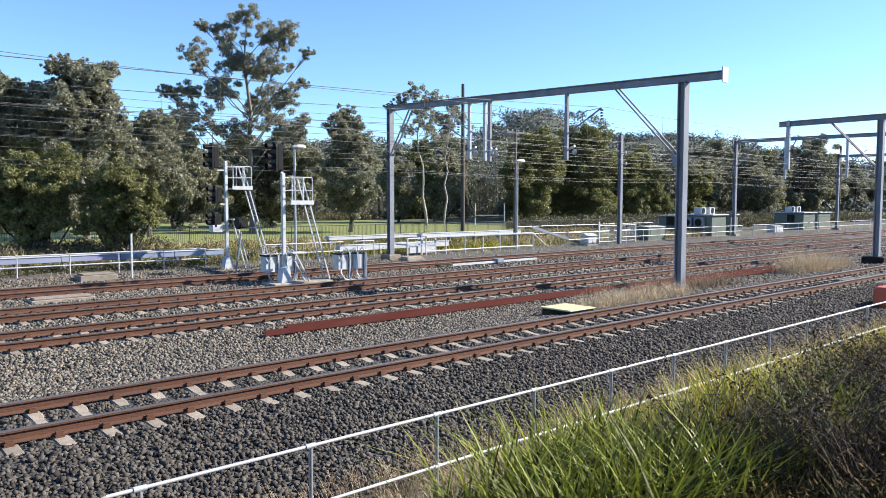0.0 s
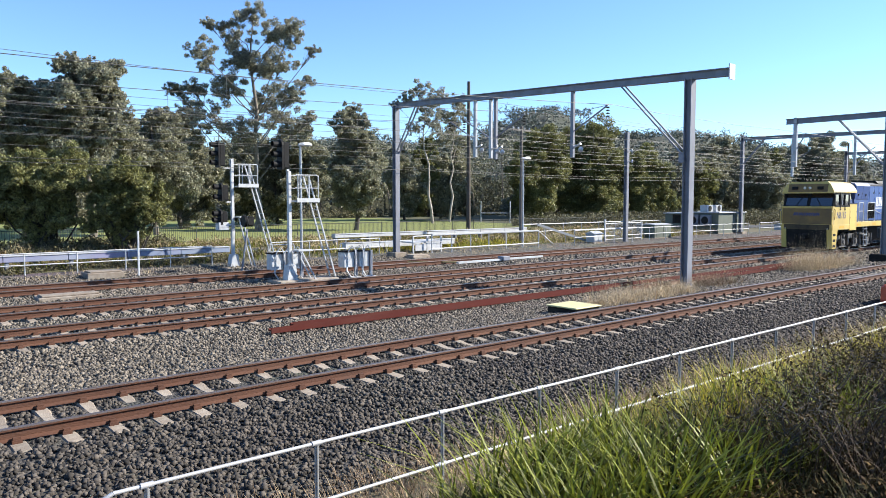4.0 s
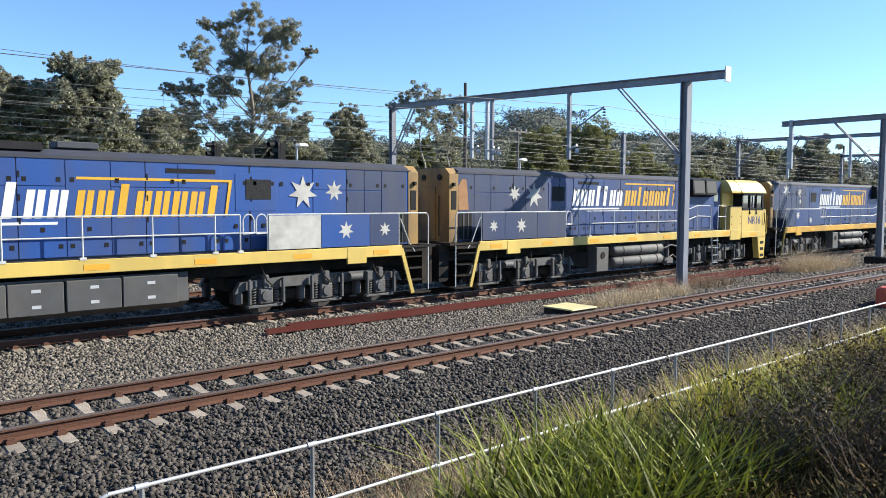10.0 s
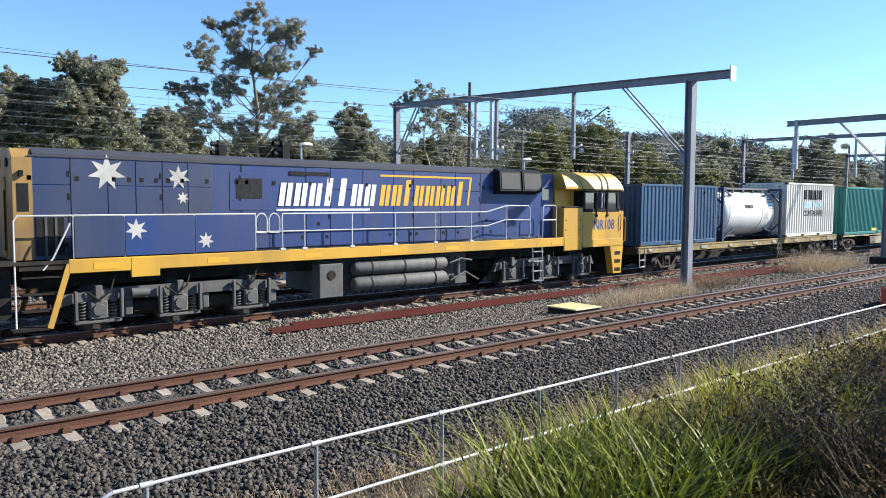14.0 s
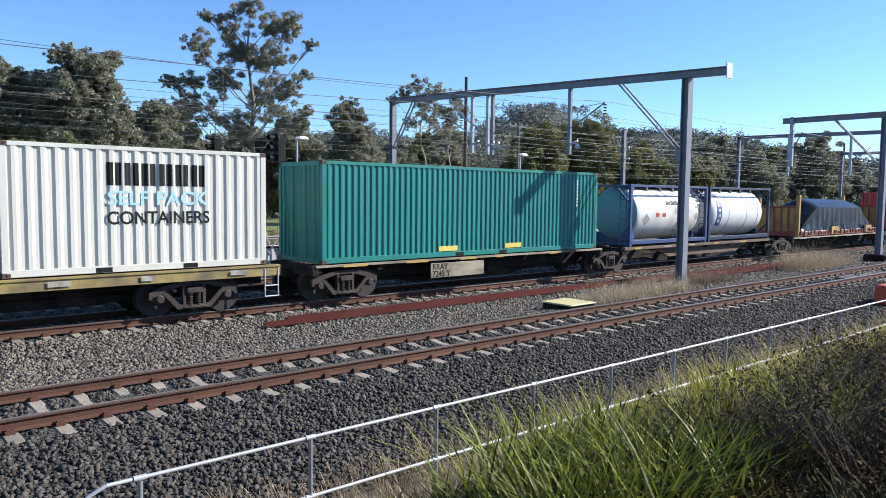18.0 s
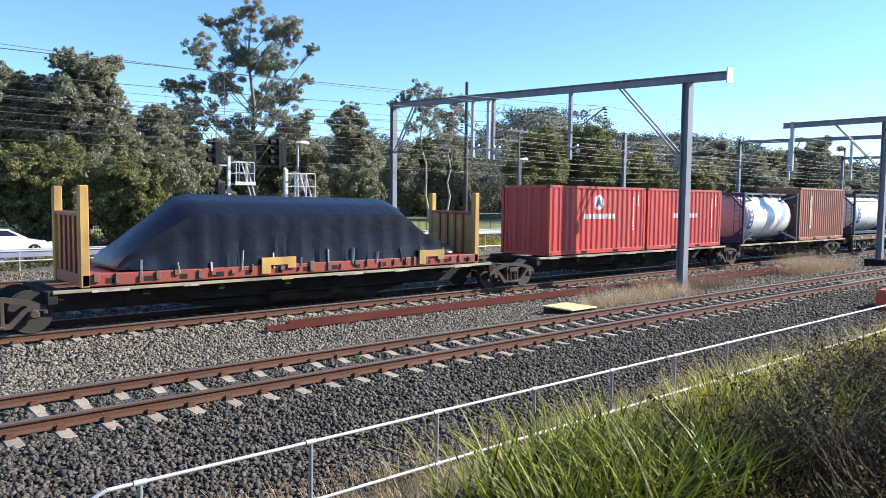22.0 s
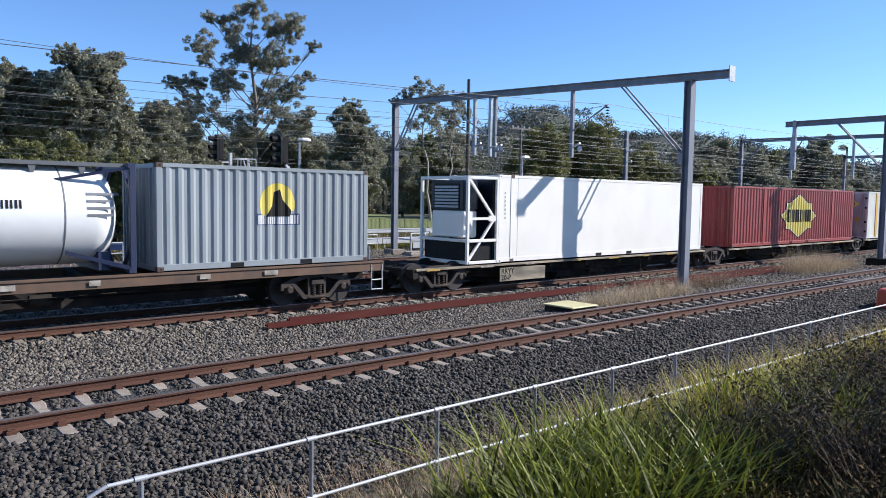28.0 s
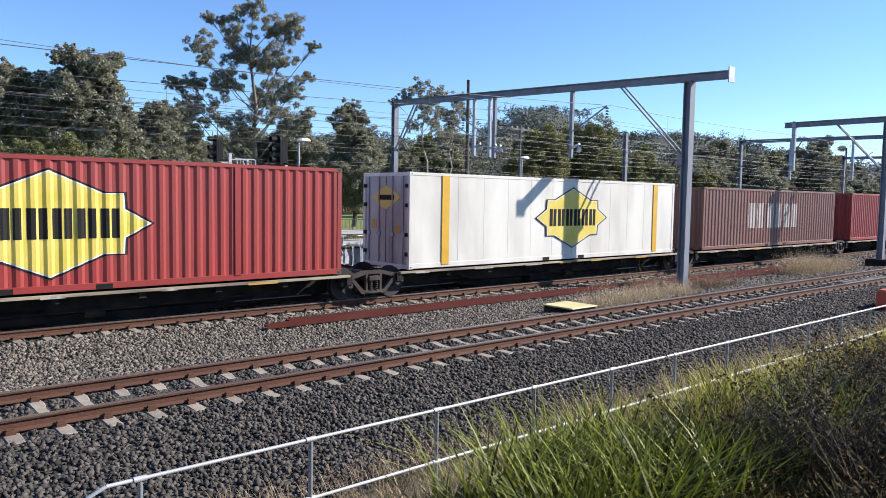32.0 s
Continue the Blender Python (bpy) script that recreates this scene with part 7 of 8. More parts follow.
s = Ribbed(3.03, 0.29).flat([(0.15 + 0.52 * math.cos(a), 1.62 + 0.56 * math.sin(a)) for a in [math.pi / 12 * i - 0.3 for i in range(18)]] + [(-0.35, 1.3)], -1.224)
em = part("emblem", s, C_YELLOW, c, "yellow disc emblem with dark peak shape")
s = Ribbed(3.03, 0.29).flat([(-0.2, 1.3), (0.5, 1.3), (0.55, 1.45), (0.3, 1.75), (0.2, 2.02), (0.05, 1.95), (0.0, 1.6)], -1.23)
part("emblem_shape", s, MARK_BLACK, em)
s = Ribbed(3.03, 0.29)
word_bars(s, -0.42, 1.1, 1.2, 0.24, 9, -1.227, 0)
part("emblem_bars", s, WHITE, em)
part("emblem_base", Ribbed(3.03, 0.29).flat([(-0.45, 1.08), (0.8, 1.08), (0.8, 1.38), (-0.45, 1.38)], -1.222), FRAME_BLUE, em)

wagon(88.0, 105.0, 0.82, (89.1, 106.05), SILL_CREAM, "thin", "low articulated flat wagon under a white refrigerated container", code=("RRYY", "20-P"), code_u=91.6)
c = container(91.55, 104.62, 0.84, 2.98, C_WHITE, "long plain white insulated container", smooth=True, frame_mat=C_WHITE)
part("side_post", Shape().box(-5.95, -5.78, -1.2225, -1.2, 0.1, 2.92), C_WHITE, c)
each("corner_casting", [Shape().box(-5.96, -5.77, -1.226, -1.2, z, z + 0.12, 0.01) for z in (0.0, 2.86)], CASTING, c)
code_bars(c, -6.25, 2.4, GALV, n=7, step=0.14, size=0.07)
for x in (-5.6, 5.55):
    part("panel_seam", Shape().box(x, x + 0.012, -1.2105, -1.2, 0.16, 2.88), GALV, c)
code_bars(c, 5.6, 2.3, C_YELLOW, n=5, step=0.1, size=0.07)
gs = on_train(thing("refrigeration_unit", Matrix(), "white framed refrigeration generator on the container end", "generator"), 90.85, 0.84)
for x in (-0.68, 0.66):
    for y in (-1.17, 1.17):
        part("frame_post", Shape().box(x - 0.05, x + 0.05, y - 0.05, y + 0.05, 0, 2.9, 0.01), C_WHITE, gs)
for z in (0.0, 0.72, 2.8):
    for y in (-1.17, 1.17):
        part("frame_rail", Shape().box(-0.68, 0.66, y - 0.05, y + 0.05, z, z + 0.1, 0.01), C_WHITE, gs)
    part("frame_rail", Shape().box(-0.72, -0.62, -1.15, 1.15, z, z + 0.1, 0.01), C_WHITE, gs)
each("frame_brace", [Shape().bar((-0.62, -1.17, 2.8), (0.5, -1.17, 1.55), 0.07, 0.08), Shape().bar((0.5, -1.17, 1.45), (-0.62, -1.17, 0.15), 0.07, 0.08), Shape().bar((-0.62, -1.17, 1.5), (0.62, -1.17, 1.5), 0.07, 0.08)], C_WHITE, gs)
part("brace_plate", Shape().box(0.28, 0.6, -1.2, -1.15, 1.4, 1.6, 0.01), C_WHITE, gs)
# navy sheet added in place of the shade behind the unit
part("back_wall", Shape().box(0.52, 0.64, -1.1, 1.1, 0.1, 2.8), TARP, gs, "dark sheet for the shaded space behind the cooling unit")
part("fuel_cell", Shape().box(-0.62, 0.5, -1.1, 1.1, 0.1, 0.74, 0.03), BLACK, gs, "black fuel tank section")
un = part("cooling_unit", Shape().box(-0.55, 0.1, -0.8, 0.8, 0.85, 1.75, 0.04), C_WHITE, gs)
part("unit_hood", Shape().box(-0.57, 0.1, -0.85, 0.85, 1.75, 2.76, 0.05), TARP, un, "dark navy grille surround")
s = Shape()
for i in range(7):
    s.box(-0.6, -0.57, -0.6, 0.6, 1.85 + 0.11 * i, 1.92 + 0.11 * i)
part("grille", s, GALV, un)
part("grille_back", Shape().box(-0.58, -0.571, -0.65, 0.65, 1.82, 2.66), BLACK, un)


def diamond_sign(c, x, z, k, mat_a, mat_b, half=None, y=-1.226):
    """A pointed eight-cornered sign with a dark border and plain letter blocks."""
    make = (lambda: Ribbed(half, 0.3)) if half else Shape
    pts = [(-1.95, 0), (-1.42, 0.3), (-1.4, 0.62), (-1.0, 0.62), (0, 1.05), (1.0, 0.62), (1.4, 0.62), (1.42, 0.3), (1.95, 0), (1.42, -0.3), (1.4, -0.62), (1.0, -0.62), (0, -1.05), (-1.0, -0.62), (-1.4, -0.62), (-1.42, -0.3)]
    o = part("sign_border", make().flat([(x + a * k * 1.075, z + b * k * 1.075) for a, b in pts], y), mat_b, c)
    part("sign_outline", make().flat([(x + a * k * 1.03, z + b * k * 1.03) for a, b in pts], y - 0.003), WHITE, o)
    o2 = part("sign", make().flat([(x + a * k, z + b * k) for a, b in pts], y - 0.006), mat_a, c, "yellow pointed sign with dark blocks")
    s = make()
    word_bars(s, x - 1.32 * k, z - 0.3 * k, 2.75 * k, 0.62 * k, 6, y - 0.012, 0)
    part("sign_bars", s, mat_b, o2)


wagon(107.2, 122.5, 0.8, (123.4,), SILL_CREAM, "thin", "low articulated flat wagon under a long maroon container")
c = container(107.5, 122.2, 0.82, 2.98, C_MAROON, "long maroon ribbed container with a yellow diamond sign", pitch=0.3)
diamond_sign(c, -0.1, 1.5, 1.08, C_YELLOW, MARK_BLACK, 7.35)
part("side_fitting", Shape().box(-4.3, -4.15, -1.24, -1.2, 0.15, 2.9).box(4.15, 4.3, -1.24, -1.2, 0.15, 2.9), C_MAROON, c)
wagon(124.3, 139.6, 0.8, (140.5,), SILL_CREAM, "thin", "low articulated flat wagon under a long ivory container")
c = container(124.62, 139.25, 0.82, 2.98, C_IVORY, "long ivory container with yellow posts and a diamond sign", smooth=True, frame_mat=C_IVORY, end_mat=C_DOOR)
for x in (-6.0, 5.7):
    part("yellow_post", Shape().box(x, x + 0.3, -1.235, -1.2, 0.1, 2.9), L_LOGO_YELLOW, c)
for i in range(10):
    x = -5.3 + 1.15 * i
    part("panel_seam", Shape().box(x, x + 0.008, -1.2095, -1.2, 0.16, 2.88), GALV, c)
diamond_sign(c, 0.45, 1.55, 1.0, C_YELLOW, MARK_BLACK)
for yb in (-0.9, -0.35, 0.35, 0.9):
    part("locking_bar", Shape().rod((-7.31, yb, 0.14), (-7.31, yb, 2.86), 0.022).box(-7.33, -7.28, yb - 0.09, yb + 0.09, 1.0, 1.1).box(-7.33, -7.28, yb - 0.06, yb + 0.06, 0.3, 0.36), GALV, c, "steel locking bar on the door end")
part("door_gap", Shape().box(-7.292, -7.28, -0.012, 0.012, 0.14, 2.86), BLACK, c)
for sy in (-1, 1):
    each("hinge", [Shape().box(-7.34, -7.27, sy * 1.04, sy * 1.16, z, z + 0.12) for z in (0.4, 1.0, 1.9, 2.5)], UNDER, c)
part("door_sign", Shape().prism([(-0.75, 2.2), (-0.45, 2.38), (0, 2.58), (0.45, 2.38), (0.75, 2.2), (0.45, 2.02), (0, 1.82), (-0.45, 2.02)], "x", -7.296, -7.288), C_YELLOW, c, "small yellow diamond sign on the doors")
part("door_sign_bars", Shape().box(-7.3, -7.29, -0.42, 0.42, 2.12, 2.28), MARK_BLACK, c)
part("warning_patch", Shape().box(-7.296, -7.288, 0.5, 0.75, 1.2, 1.5).box(-7.296, -7.288, -0.75, -0.5, 1.1, 1.35), L_ORANGE, c)
wagon(141.3, 157.0, 0.8, (157.8,), SILL_CREAM, "thin", "low articulated flat wagon under a brown container")
c = container(141.7, 156.4, 0.82, 2.896, C_BROWN, "long rusty brown container with large faded white blocks", pitch=0.3)
s = Ribbed(7.35, 0.3)
word_bars(s, -3.0, 0.95, 5.8, 1.25, 3, -1.226, 0)
part("faded_block", s, paint("faded_block_white", (0.5, 0.42, 0.36), rough=0.7), c)
wagon(158.6, 174.2, 0.8, (172.8,), SILL_CREAM, "thin", "low articulated flat wagon at the far end of the train")
container(159.0, 173.6, 0.82, 2.896, C_MAROON, "long maroon ribbed container", pitch=0.3)


def motions():
    """Everything on the train moves along the line; the wheels roll."""
    for ob, u, z in MOVERS:
        walk(ob, [(float(t), pose(u + run(t), LINE, z)) for t in range(0, 33)])
    for row in CARS:
        if len(row) == 4:
            g, speed, x_at, t_at = row
            walk(g, [(float(t), pose(x_at + speed * (t - t_at), ROAD, 0.027)) for t in range(0, 33)])
        else:
            w, place, rate = row
            walk(w, [(i / 24.0, place @ Matrix.Rotation(rate * i / 24.0, 4, "Y")) for i in range(769)])
    steps = [i / 15.0 for i in range(481)]
    for w, x, z in WHEELS:
        walk(w, [(t, pose(x, 0, z) @ Matrix.Rotation(run(t) / z, 4, "Y")) for t in steps])


# ---- trees ----
LEAF = paint("gum_leaves", (0.29, 0.285, 0.19), rough=0.5, spread=0.7, through_light=0.42)
LEAF_PALE = paint("pale_gum_leaves", (0.3, 0.295, 0.215), rough=0.5, spread=0.65, through_light=0.45)
LEAF_YELLOW = paint("yellowish_leaves", (0.215, 0.215, 0.075), rough=0.55, spread=0.7, through_light=0.35)
# brown weed leaves, darkened further for the bank corner's shade
LEAF_DARK = paint("dark_weed_leaves", (0.1, 0.07, 0.026), rough=0.8, spread=0.6, spec=0.1)
BARK = paint("grey_bark", (0.24, 0.21, 0.17), rough=0.95, second=(0.14, 0.115, 0.09), scale=3, stretch=(1, 1, 0.2), bump=0.5, bump_scale=12)
BARK_DARK = paint("dark_bark", (0.09, 0.075, 0.06), rough=0.95, second=(0.05, 0.045, 0.04), scale=3, stretch=(1, 1, 0.2), bump=0.5, bump_scale=12)
BARK_PALE = paint("pale_smooth_bark", (0.46, 0.41, 0.35), rough=0.85, second=(0.3, 0.26, 0.21), scale=2, stretch=(1, 1, 0.3), bump=0.2, bump_scale=8)


def quads(name, v, mat, corners=4):
    """A mesh of loose faces from an array of their corners."""
    count = len(v) // corners
    me = bpy.data.meshes.new(name)
    me.vertices.add(len(v))
    me.vertices.foreach_set("co", v.astype(np.float32).ravel())
    me.loops.add(len(v))
    me.loops.foreach_set("vertex_index", np.arange(len(v), dtype=np.int32))
    me.polygons.add(count)
    me.polygons.foreach_set("loop_start", np.arange(0, len(v), corners, dtype=np.int32))
    me.update(calc_edges=True)
    me.materials.append(mat)
    return me


def unit(a):
    return a / np.maximum(np.linalg.norm(a, axis=1), 1e-9)[:, None]


def leaf_mesh(name, centres, radii, counts, size, rng, mat, droop=0.5, narrow=0.4):
    """Many small leaves gathered in clumps, thinner towards the inside of each clump."""
    idx = np.repeat(np.arange(len(centres)), counts)
    count = len(idx)
    d = unit(rng.normal(size=(count, 3)))
    c = centres[idx] + d * (rng.uniform(0.15, 1.0, count) ** 0.55)[:, None] * radii[idx]
    a = rng.normal(size=(count, 3))
    a[:, 2] -= droop
    a = unit(a)
    b = unit(np.cross(a, rng.normal(size=(count, 3))))
    s = size * rng.uniform(0.6, 1.4, count)[:, None]
    return quads(name, np.stack([c - a * s, c + b * s * narrow, c + a * s, c - b * s * narrow], axis=1).reshape(-1, 3), mat)


def lobed_tree(x, y, leaf, name, label, seed, r0, bark, size, cover, lobes):
    """A tree whose limbs each carry a lobe of foliage: (aside, height, radius) of each lobe."""
    rng = np.random.default_rng(seed)
    base = ground_height(y)
    shrub = name != "gum_tree"
    g = thing(name, pose(x, y, base, 0, 0, -41), label, "shrub" if shrub else "tree", "shrubs by the line" if shrub else "trees round the field")
    wood = Shape()
    top = max(z for _, z, _ in lobes)
    mean = sum(a for a, _, _ in lobes) / len(lobes)
    n = 8
    spine = [Vector((mean * 0.9 * (i / n) ** 1.5 + rng.normal() * 0.012 * top * (i > 0), rng.normal() * 0.012 * top * (i > 0), -0.2 + (top * 0.9 + 0.2) * i / n)) for i in range(n + 1)]

    def on_spine(z):
        k = min(max((z + 0.2) / (top * 0.9 + 0.2), 0.0), 0.999) * n
        return spine[int(k)].lerp(spine[int(k) + 1], k - int(k))
    if not shrub:
        for i in range(n):
            wood.rod(spine[i], spine[i + 1], r0 * (1 - 0.8 * i / n), 9, r0 * (1 - 0.8 * (i + 1) / n), caps=False)
    size = size * 0.75
    centres, radii, counts = [], [], []
    open_crown = cover < 1.6
    own = list(lobes)
    if not open_crown:
        for i, p in enumerate(own):
            for q in own[:i]:
                if math.hypot(p[0] - q[0], p[1] - q[1]) < 1.25 * (p[2] + q[2]):
                    k = rng.uniform(0.3, 0.7)
                    own.append((p[0] + (q[0] - p[0]) * k, p[1] + (q[1] - p[1]) * k, (p[2] + q[2]) * 0.36))
            if len(own) > 3 * len(lobes):
                break
    for a, z, r in own:
        deep = rng.normal() * min(r * 1.2, abs(top) * 0.16)
        c = Vector((a, deep, z - base))
        s0 = Vector((rng.normal() * 0.3, rng.normal() * 0.3, -0.1)) if shrub else on_spine(max(0.8, (z - base) - max(1.2, 1.1 * (Vector((a, deep)) - Vector((mean, 0))).length)))
        m = s0.lerp(c, 0.5) + Vector((rng.normal(), rng.normal(), -0.4)) * r * 0.25
        rr = r0 * (0.8 if shrub else 0.32) * (1 - 0.5 * min(1, z / top))
        wood.rod(s0, m, rr, 6, rr * 0.7, caps=False).rod(m, c, rr * 0.7, 6, rr * 0.3, caps=False)
        k = 36 if open_crown else 30
        for q in range(k):
            d = Vector(unit(rng.normal(size=(1, 3)))[0])
            cc = c + Vector((d.x, d.y, d.z * 0.85)) * r * (rng.uniform(0.3, 1.15) if open_crown else rng.uniform(0.25, 1.05))
            wood.rod(m.lerp(c, rng.uniform(0.5, 1)), cc, rr * 0.28, 4, rr * 0.08, caps=False)
            cr = r * (rng.uniform(0.14, 0.32) if open_crown else rng.uniform(0.16, 0.36))
            centres.append(tuple(cc))
            radii.append((cr, cr, cr * rng.uniform(0.65, 0.95)))
            counts.append(int(cover * 1.3 * 3.14 * cr * cr / (0.8 * size * size) * rng.uniform(0.7, 1.3)) + 5)
    part("trunk", wood, bark, g)
    part("crown", leaf_mesh("crown", np.array(centres), np.array(radii), np.array(counts), size, rng, leaf), None, g)
    return g


lobed_tree(33.1, 66.0, LEAF_PALE, "gum_tree", "tall open-crowned gum tree with bare upper limbs", 11, 0.34, BARK, 0.14, 1.59, ((-0.28, 20.54, 1.65), (1.38, 18.89, 1.65), (-2.75, 19.33, 1.43), (-4.4, 19.88, 0.77), (4.13, 18.07, 1.54), (5.67, 17.35, 0.72), (3.3, 19.33, 0.99), (-1.65, 16.97, 1.82), (0.83, 16.14, 1.82), (-4.13, 16.69, 1.38), (-5.23, 16.03, 0.72), (3.03, 15.59, 1.43), (-6.33, 13.66, 1.54), (-3.03, 13.94, 1.82), (0.28, 12.56, 1.98), (3.58, 12.84, 1.65), (5.06, 14.38, 0.72), (-7.98, 13.66, 0.88), (-7.43, 11.74, 1.32), (-4.68, 10.91, 1.76), (-0.83, 9.81, 1.98), (3.03, 10.09, 1.98), (5.23, 10.91, 0.77)))
lobed_tree(16.4, 60.0, LEAF, "gum_tree", "broad grey-green gum tree with a rounded crown", 12, 0.3, BARK, 0.16, 1.9, ((-1.29, 13.42, 0.86), (0.22, 13.29, 1.38), (1.51, 11.99, 1.21), (-1.94, 12.21, 0.86), (0, 11.13, 2.07), (1.94, 9.63, 1.21), (-1.72, 10.27, 1.64), (0.43, 8.98, 2.07), (2.8, 8.33, 1.03), (-3.01, 9.2, 1.21), (0, 6.83, 2.15), (2.58, 6.4, 1.55)))
lobed_tree(12.2, 62.0, LEAF, "gum_tree", "grey-green gum tree beside the broad one", 13, 0.28, BARK, 0.16, 1.7, ((-0.21, 11.71, 0.93), (1.26, 11.5, 0.67), (-0.84, 10.53, 1.18), (0.84, 9.9, 1.52), (-0.63, 8.64, 1.77), (2.11, 8.22, 1.52), (0, 6.32, 2.11), (-2.53, 9.69, 1.68), (-3.37, 7.16, 2.11)))
lobed_tree(28.8, 74.0, LEAF, "gum_tree", "dark-leaved tree in front of the far woods", 14, 0.25, BARK_DARK, 0.17, 1.9, ((-1.15, 11.55, 1.26), (-2.41, 9.94, 0.92), (0.86, 9.54, 1.84), (-1.15, 6.95, 2.41), (2.01, 6.38, 2.41), (-0.57, 3.51, 2.18), (2.58, 3.51, 2.18), (-2.3, 4.94, 1.49), (0.57, 1.5, 1.72)))
lobed_tree(41.6, 78.0, LEAF, "gum_tree", "dark-leaved tree behind the signals", 15, 0.25, BARK_DARK, 0.17, 1.8, ((-5.3, 7.89, 2.98), (-1.99, 8.22, 2.98), (2.32, 9.88, 2.65), (4.31, 7.56, 2.39), (0, 4.91, 3.18), (-3.98, 3.91, 2.78), (4.31, 3.91, 2.39), (0, 1.92, 1.99), (-5.3, 1.92, 1.86)))
lobed_tree(41.9, 62.0, LEAF, "gum_tree", "dense upright gum tree with a short trunk by the field", 16, 0.26, BARK_DARK, 0.14, 2.1, ((-0.46, 12.08, 0.97), (-1.14, 10.65, 1.49), (0.69, 10.48, 1.37), (-0.29, 8.65, 2.17), (1.43, 7.22, 1.94), (-1.72, 6.36, 1.89), (0.57, 4.93, 2.17), (-1.14, 3.39, 1.72), (1.83, 4.07, 1.49), (0.29, 2.25, 1.26)))
lobed_tree(60.4, 72.0, LEAF_PALE, "gum_tree", "slender gum tree with pale bare trunks", 17, 0.2, BARK_PALE, 0.15, 1.2, ((-1.45, 16.94, 1.45), (0.72, 16.29, 1.3), (-3.25, 15.93, 1.01), (-0.72, 15.06, 1.59), (-2.53, 12.17, 1.16), (-0.22, 12.67, 1.59), (-4.7, 15.2, 0.72), (1.08, 10.72, 1.45)))
lobed_tree(65.0, 74.0, LEAF_PALE, "gum_tree", "slender leaning gum tree with a thin crown", 18, 0.17, BARK_PALE, 0.15, 1.2, ((1.14, 16.02, 1.21), (2.27, 14.51, 1.21), (0.38, 13.9, 1.36), (1.14, 11.24, 1.21), (-1.14, 14.28, 1.06)))
lobed_tree(65.1, 84.0, LEAF, "gum_tree", "low dense tree at the field edge", 19, 0.2, BARK_DARK, 0.17, 1.9, ((-2.04, 5.75, 2.29), (0, 7.8, 2.29), (1.63, 4.53, 2.29), (0, 2.24, 1.96), (-1.23, 9.43, 1.8)))
lobed_tree(81.2, 74.0, LEAF_YELLOW, "gum_tree", "dense green tree at the edge of the woods", 20, 0.3, BARK_DARK, 0.18, 2.0, ((-2.1, 7.93, 2.69), (0, 10.88, 2.69), (2.52, 12.14, 2.52), (-0.84, 4.57, 3.36), (2.52, 4.15, 3.19), (0, 1.21, 2.52), (4.62, 7.93, 2.69)))
lobed_tree(95.6, 76.0, LEAF_YELLOW, "gum_tree", "broad green tree in the wood edge", 21, 0.3, BARK_DARK, 0.18, 2.0, ((-1.85, 13.06, 2.96), (2.31, 13.71, 3.15), (-0.93, 8.89, 3.89), (3.24, 8.43, 3.89), (-1.85, 3.8, 3.7), (2.78, 3.34, 3.89), (0.93, 0.56, 2.96)))
lobed_tree(106.5, 72.0, LEAF_YELLOW, "gum_tree", "sunlit yellowish green tree in the wood edge", 22, 0.25, BARK_DARK, 0.17, 2.0, ((-3.16, 8.62, 2.68), (0.48, 9.57, 2.68), (-1.91, 4.31, 3.64), (2.39, 4.98, 3.45), (5.07, 2.68, 2.11), (0.48, 0.96, 3.25), (3.83, 7.66, 1.91)))
lobed_tree(185.9, 100.0, LEAF, "gum_tree", "tall far gum tree behind the huts", 23, 0.3, BARK_DARK, 0.24, 1.9, ((-5.79, 16.19, 2.74), (0, 18.02, 3.35), (4.57, 13.14, 3.35), (-2.28, 10.4, 4.57), (3.05, 5.83, 4.57), (-6.09, 5.83, 4.57), (-1.52, 0.5, 4.26), (-9.9, 4.31, 3.96)))
lobed_tree(168.2, 80.0, LEAF, "gum_tree", "dense far tree behind the green hut", 24, 0.3, BARK_DARK, 0.20, 1.9, ((-1.98, 12.7, 3.69), (0.66, 6.77, 4.21), (-3.29, 4.14, 3.69), (2.63, 2.16, 3.42), (-0.66, 0.84, 3.42), (-3.95, 9.41, 2.9)))
lobed_tree(239.0, 100.0, LEAF, "gum_tree", "broad far gum tree with an uneven top", 25, 0.35, BARK_DARK, 0.24, 1.9, ((-3.58, 17.98, 5.38), (3.58, 19.77, 5.02), (1.79, 11.71, 6.09), (-5.38, 6.33, 5.38), (7.17, 8.12, 5.02), (0, 1.85, 5.38), (9.86, 13.5, 3.23), (-5.38, 13.5, 4.66)))
lobed_tree(277.0, 95.0, LEAF, "gum_tree", "small far tree beside the line", 26, 0.25, BARK_DARK, 0.24, 1.8, ((-5.87, 10.16, 3.52), (1.96, 8.2, 4.3), (-1.96, 3.7, 4.3), (5.87, 4.68, 4.3), (11.74, 6.64, 5.09), (-5.87, 1.75, 3.52)))
lobed_tree(10.3, 46.0, LEAF_YELLOW, "wattle_shrub", "dense yellow-tipped wattle shrub by the track fence", 27, 0.12, BARK_DARK, 0.10, 2.1, ((-1.12, 4.88, 1.47), (0.54, 5.14, 1.34), (-1.91, 3.45, 1.47), (0.16, 3.45, 1.66), (1.5, 3.93, 1.08), (-0.96, 1.95, 1.21), (0.96, 1.95, 1.08), (-3.19, 4.56, 1.43), (-3.35, 2.33, 1.28), (0, 1.22, 0.83)))
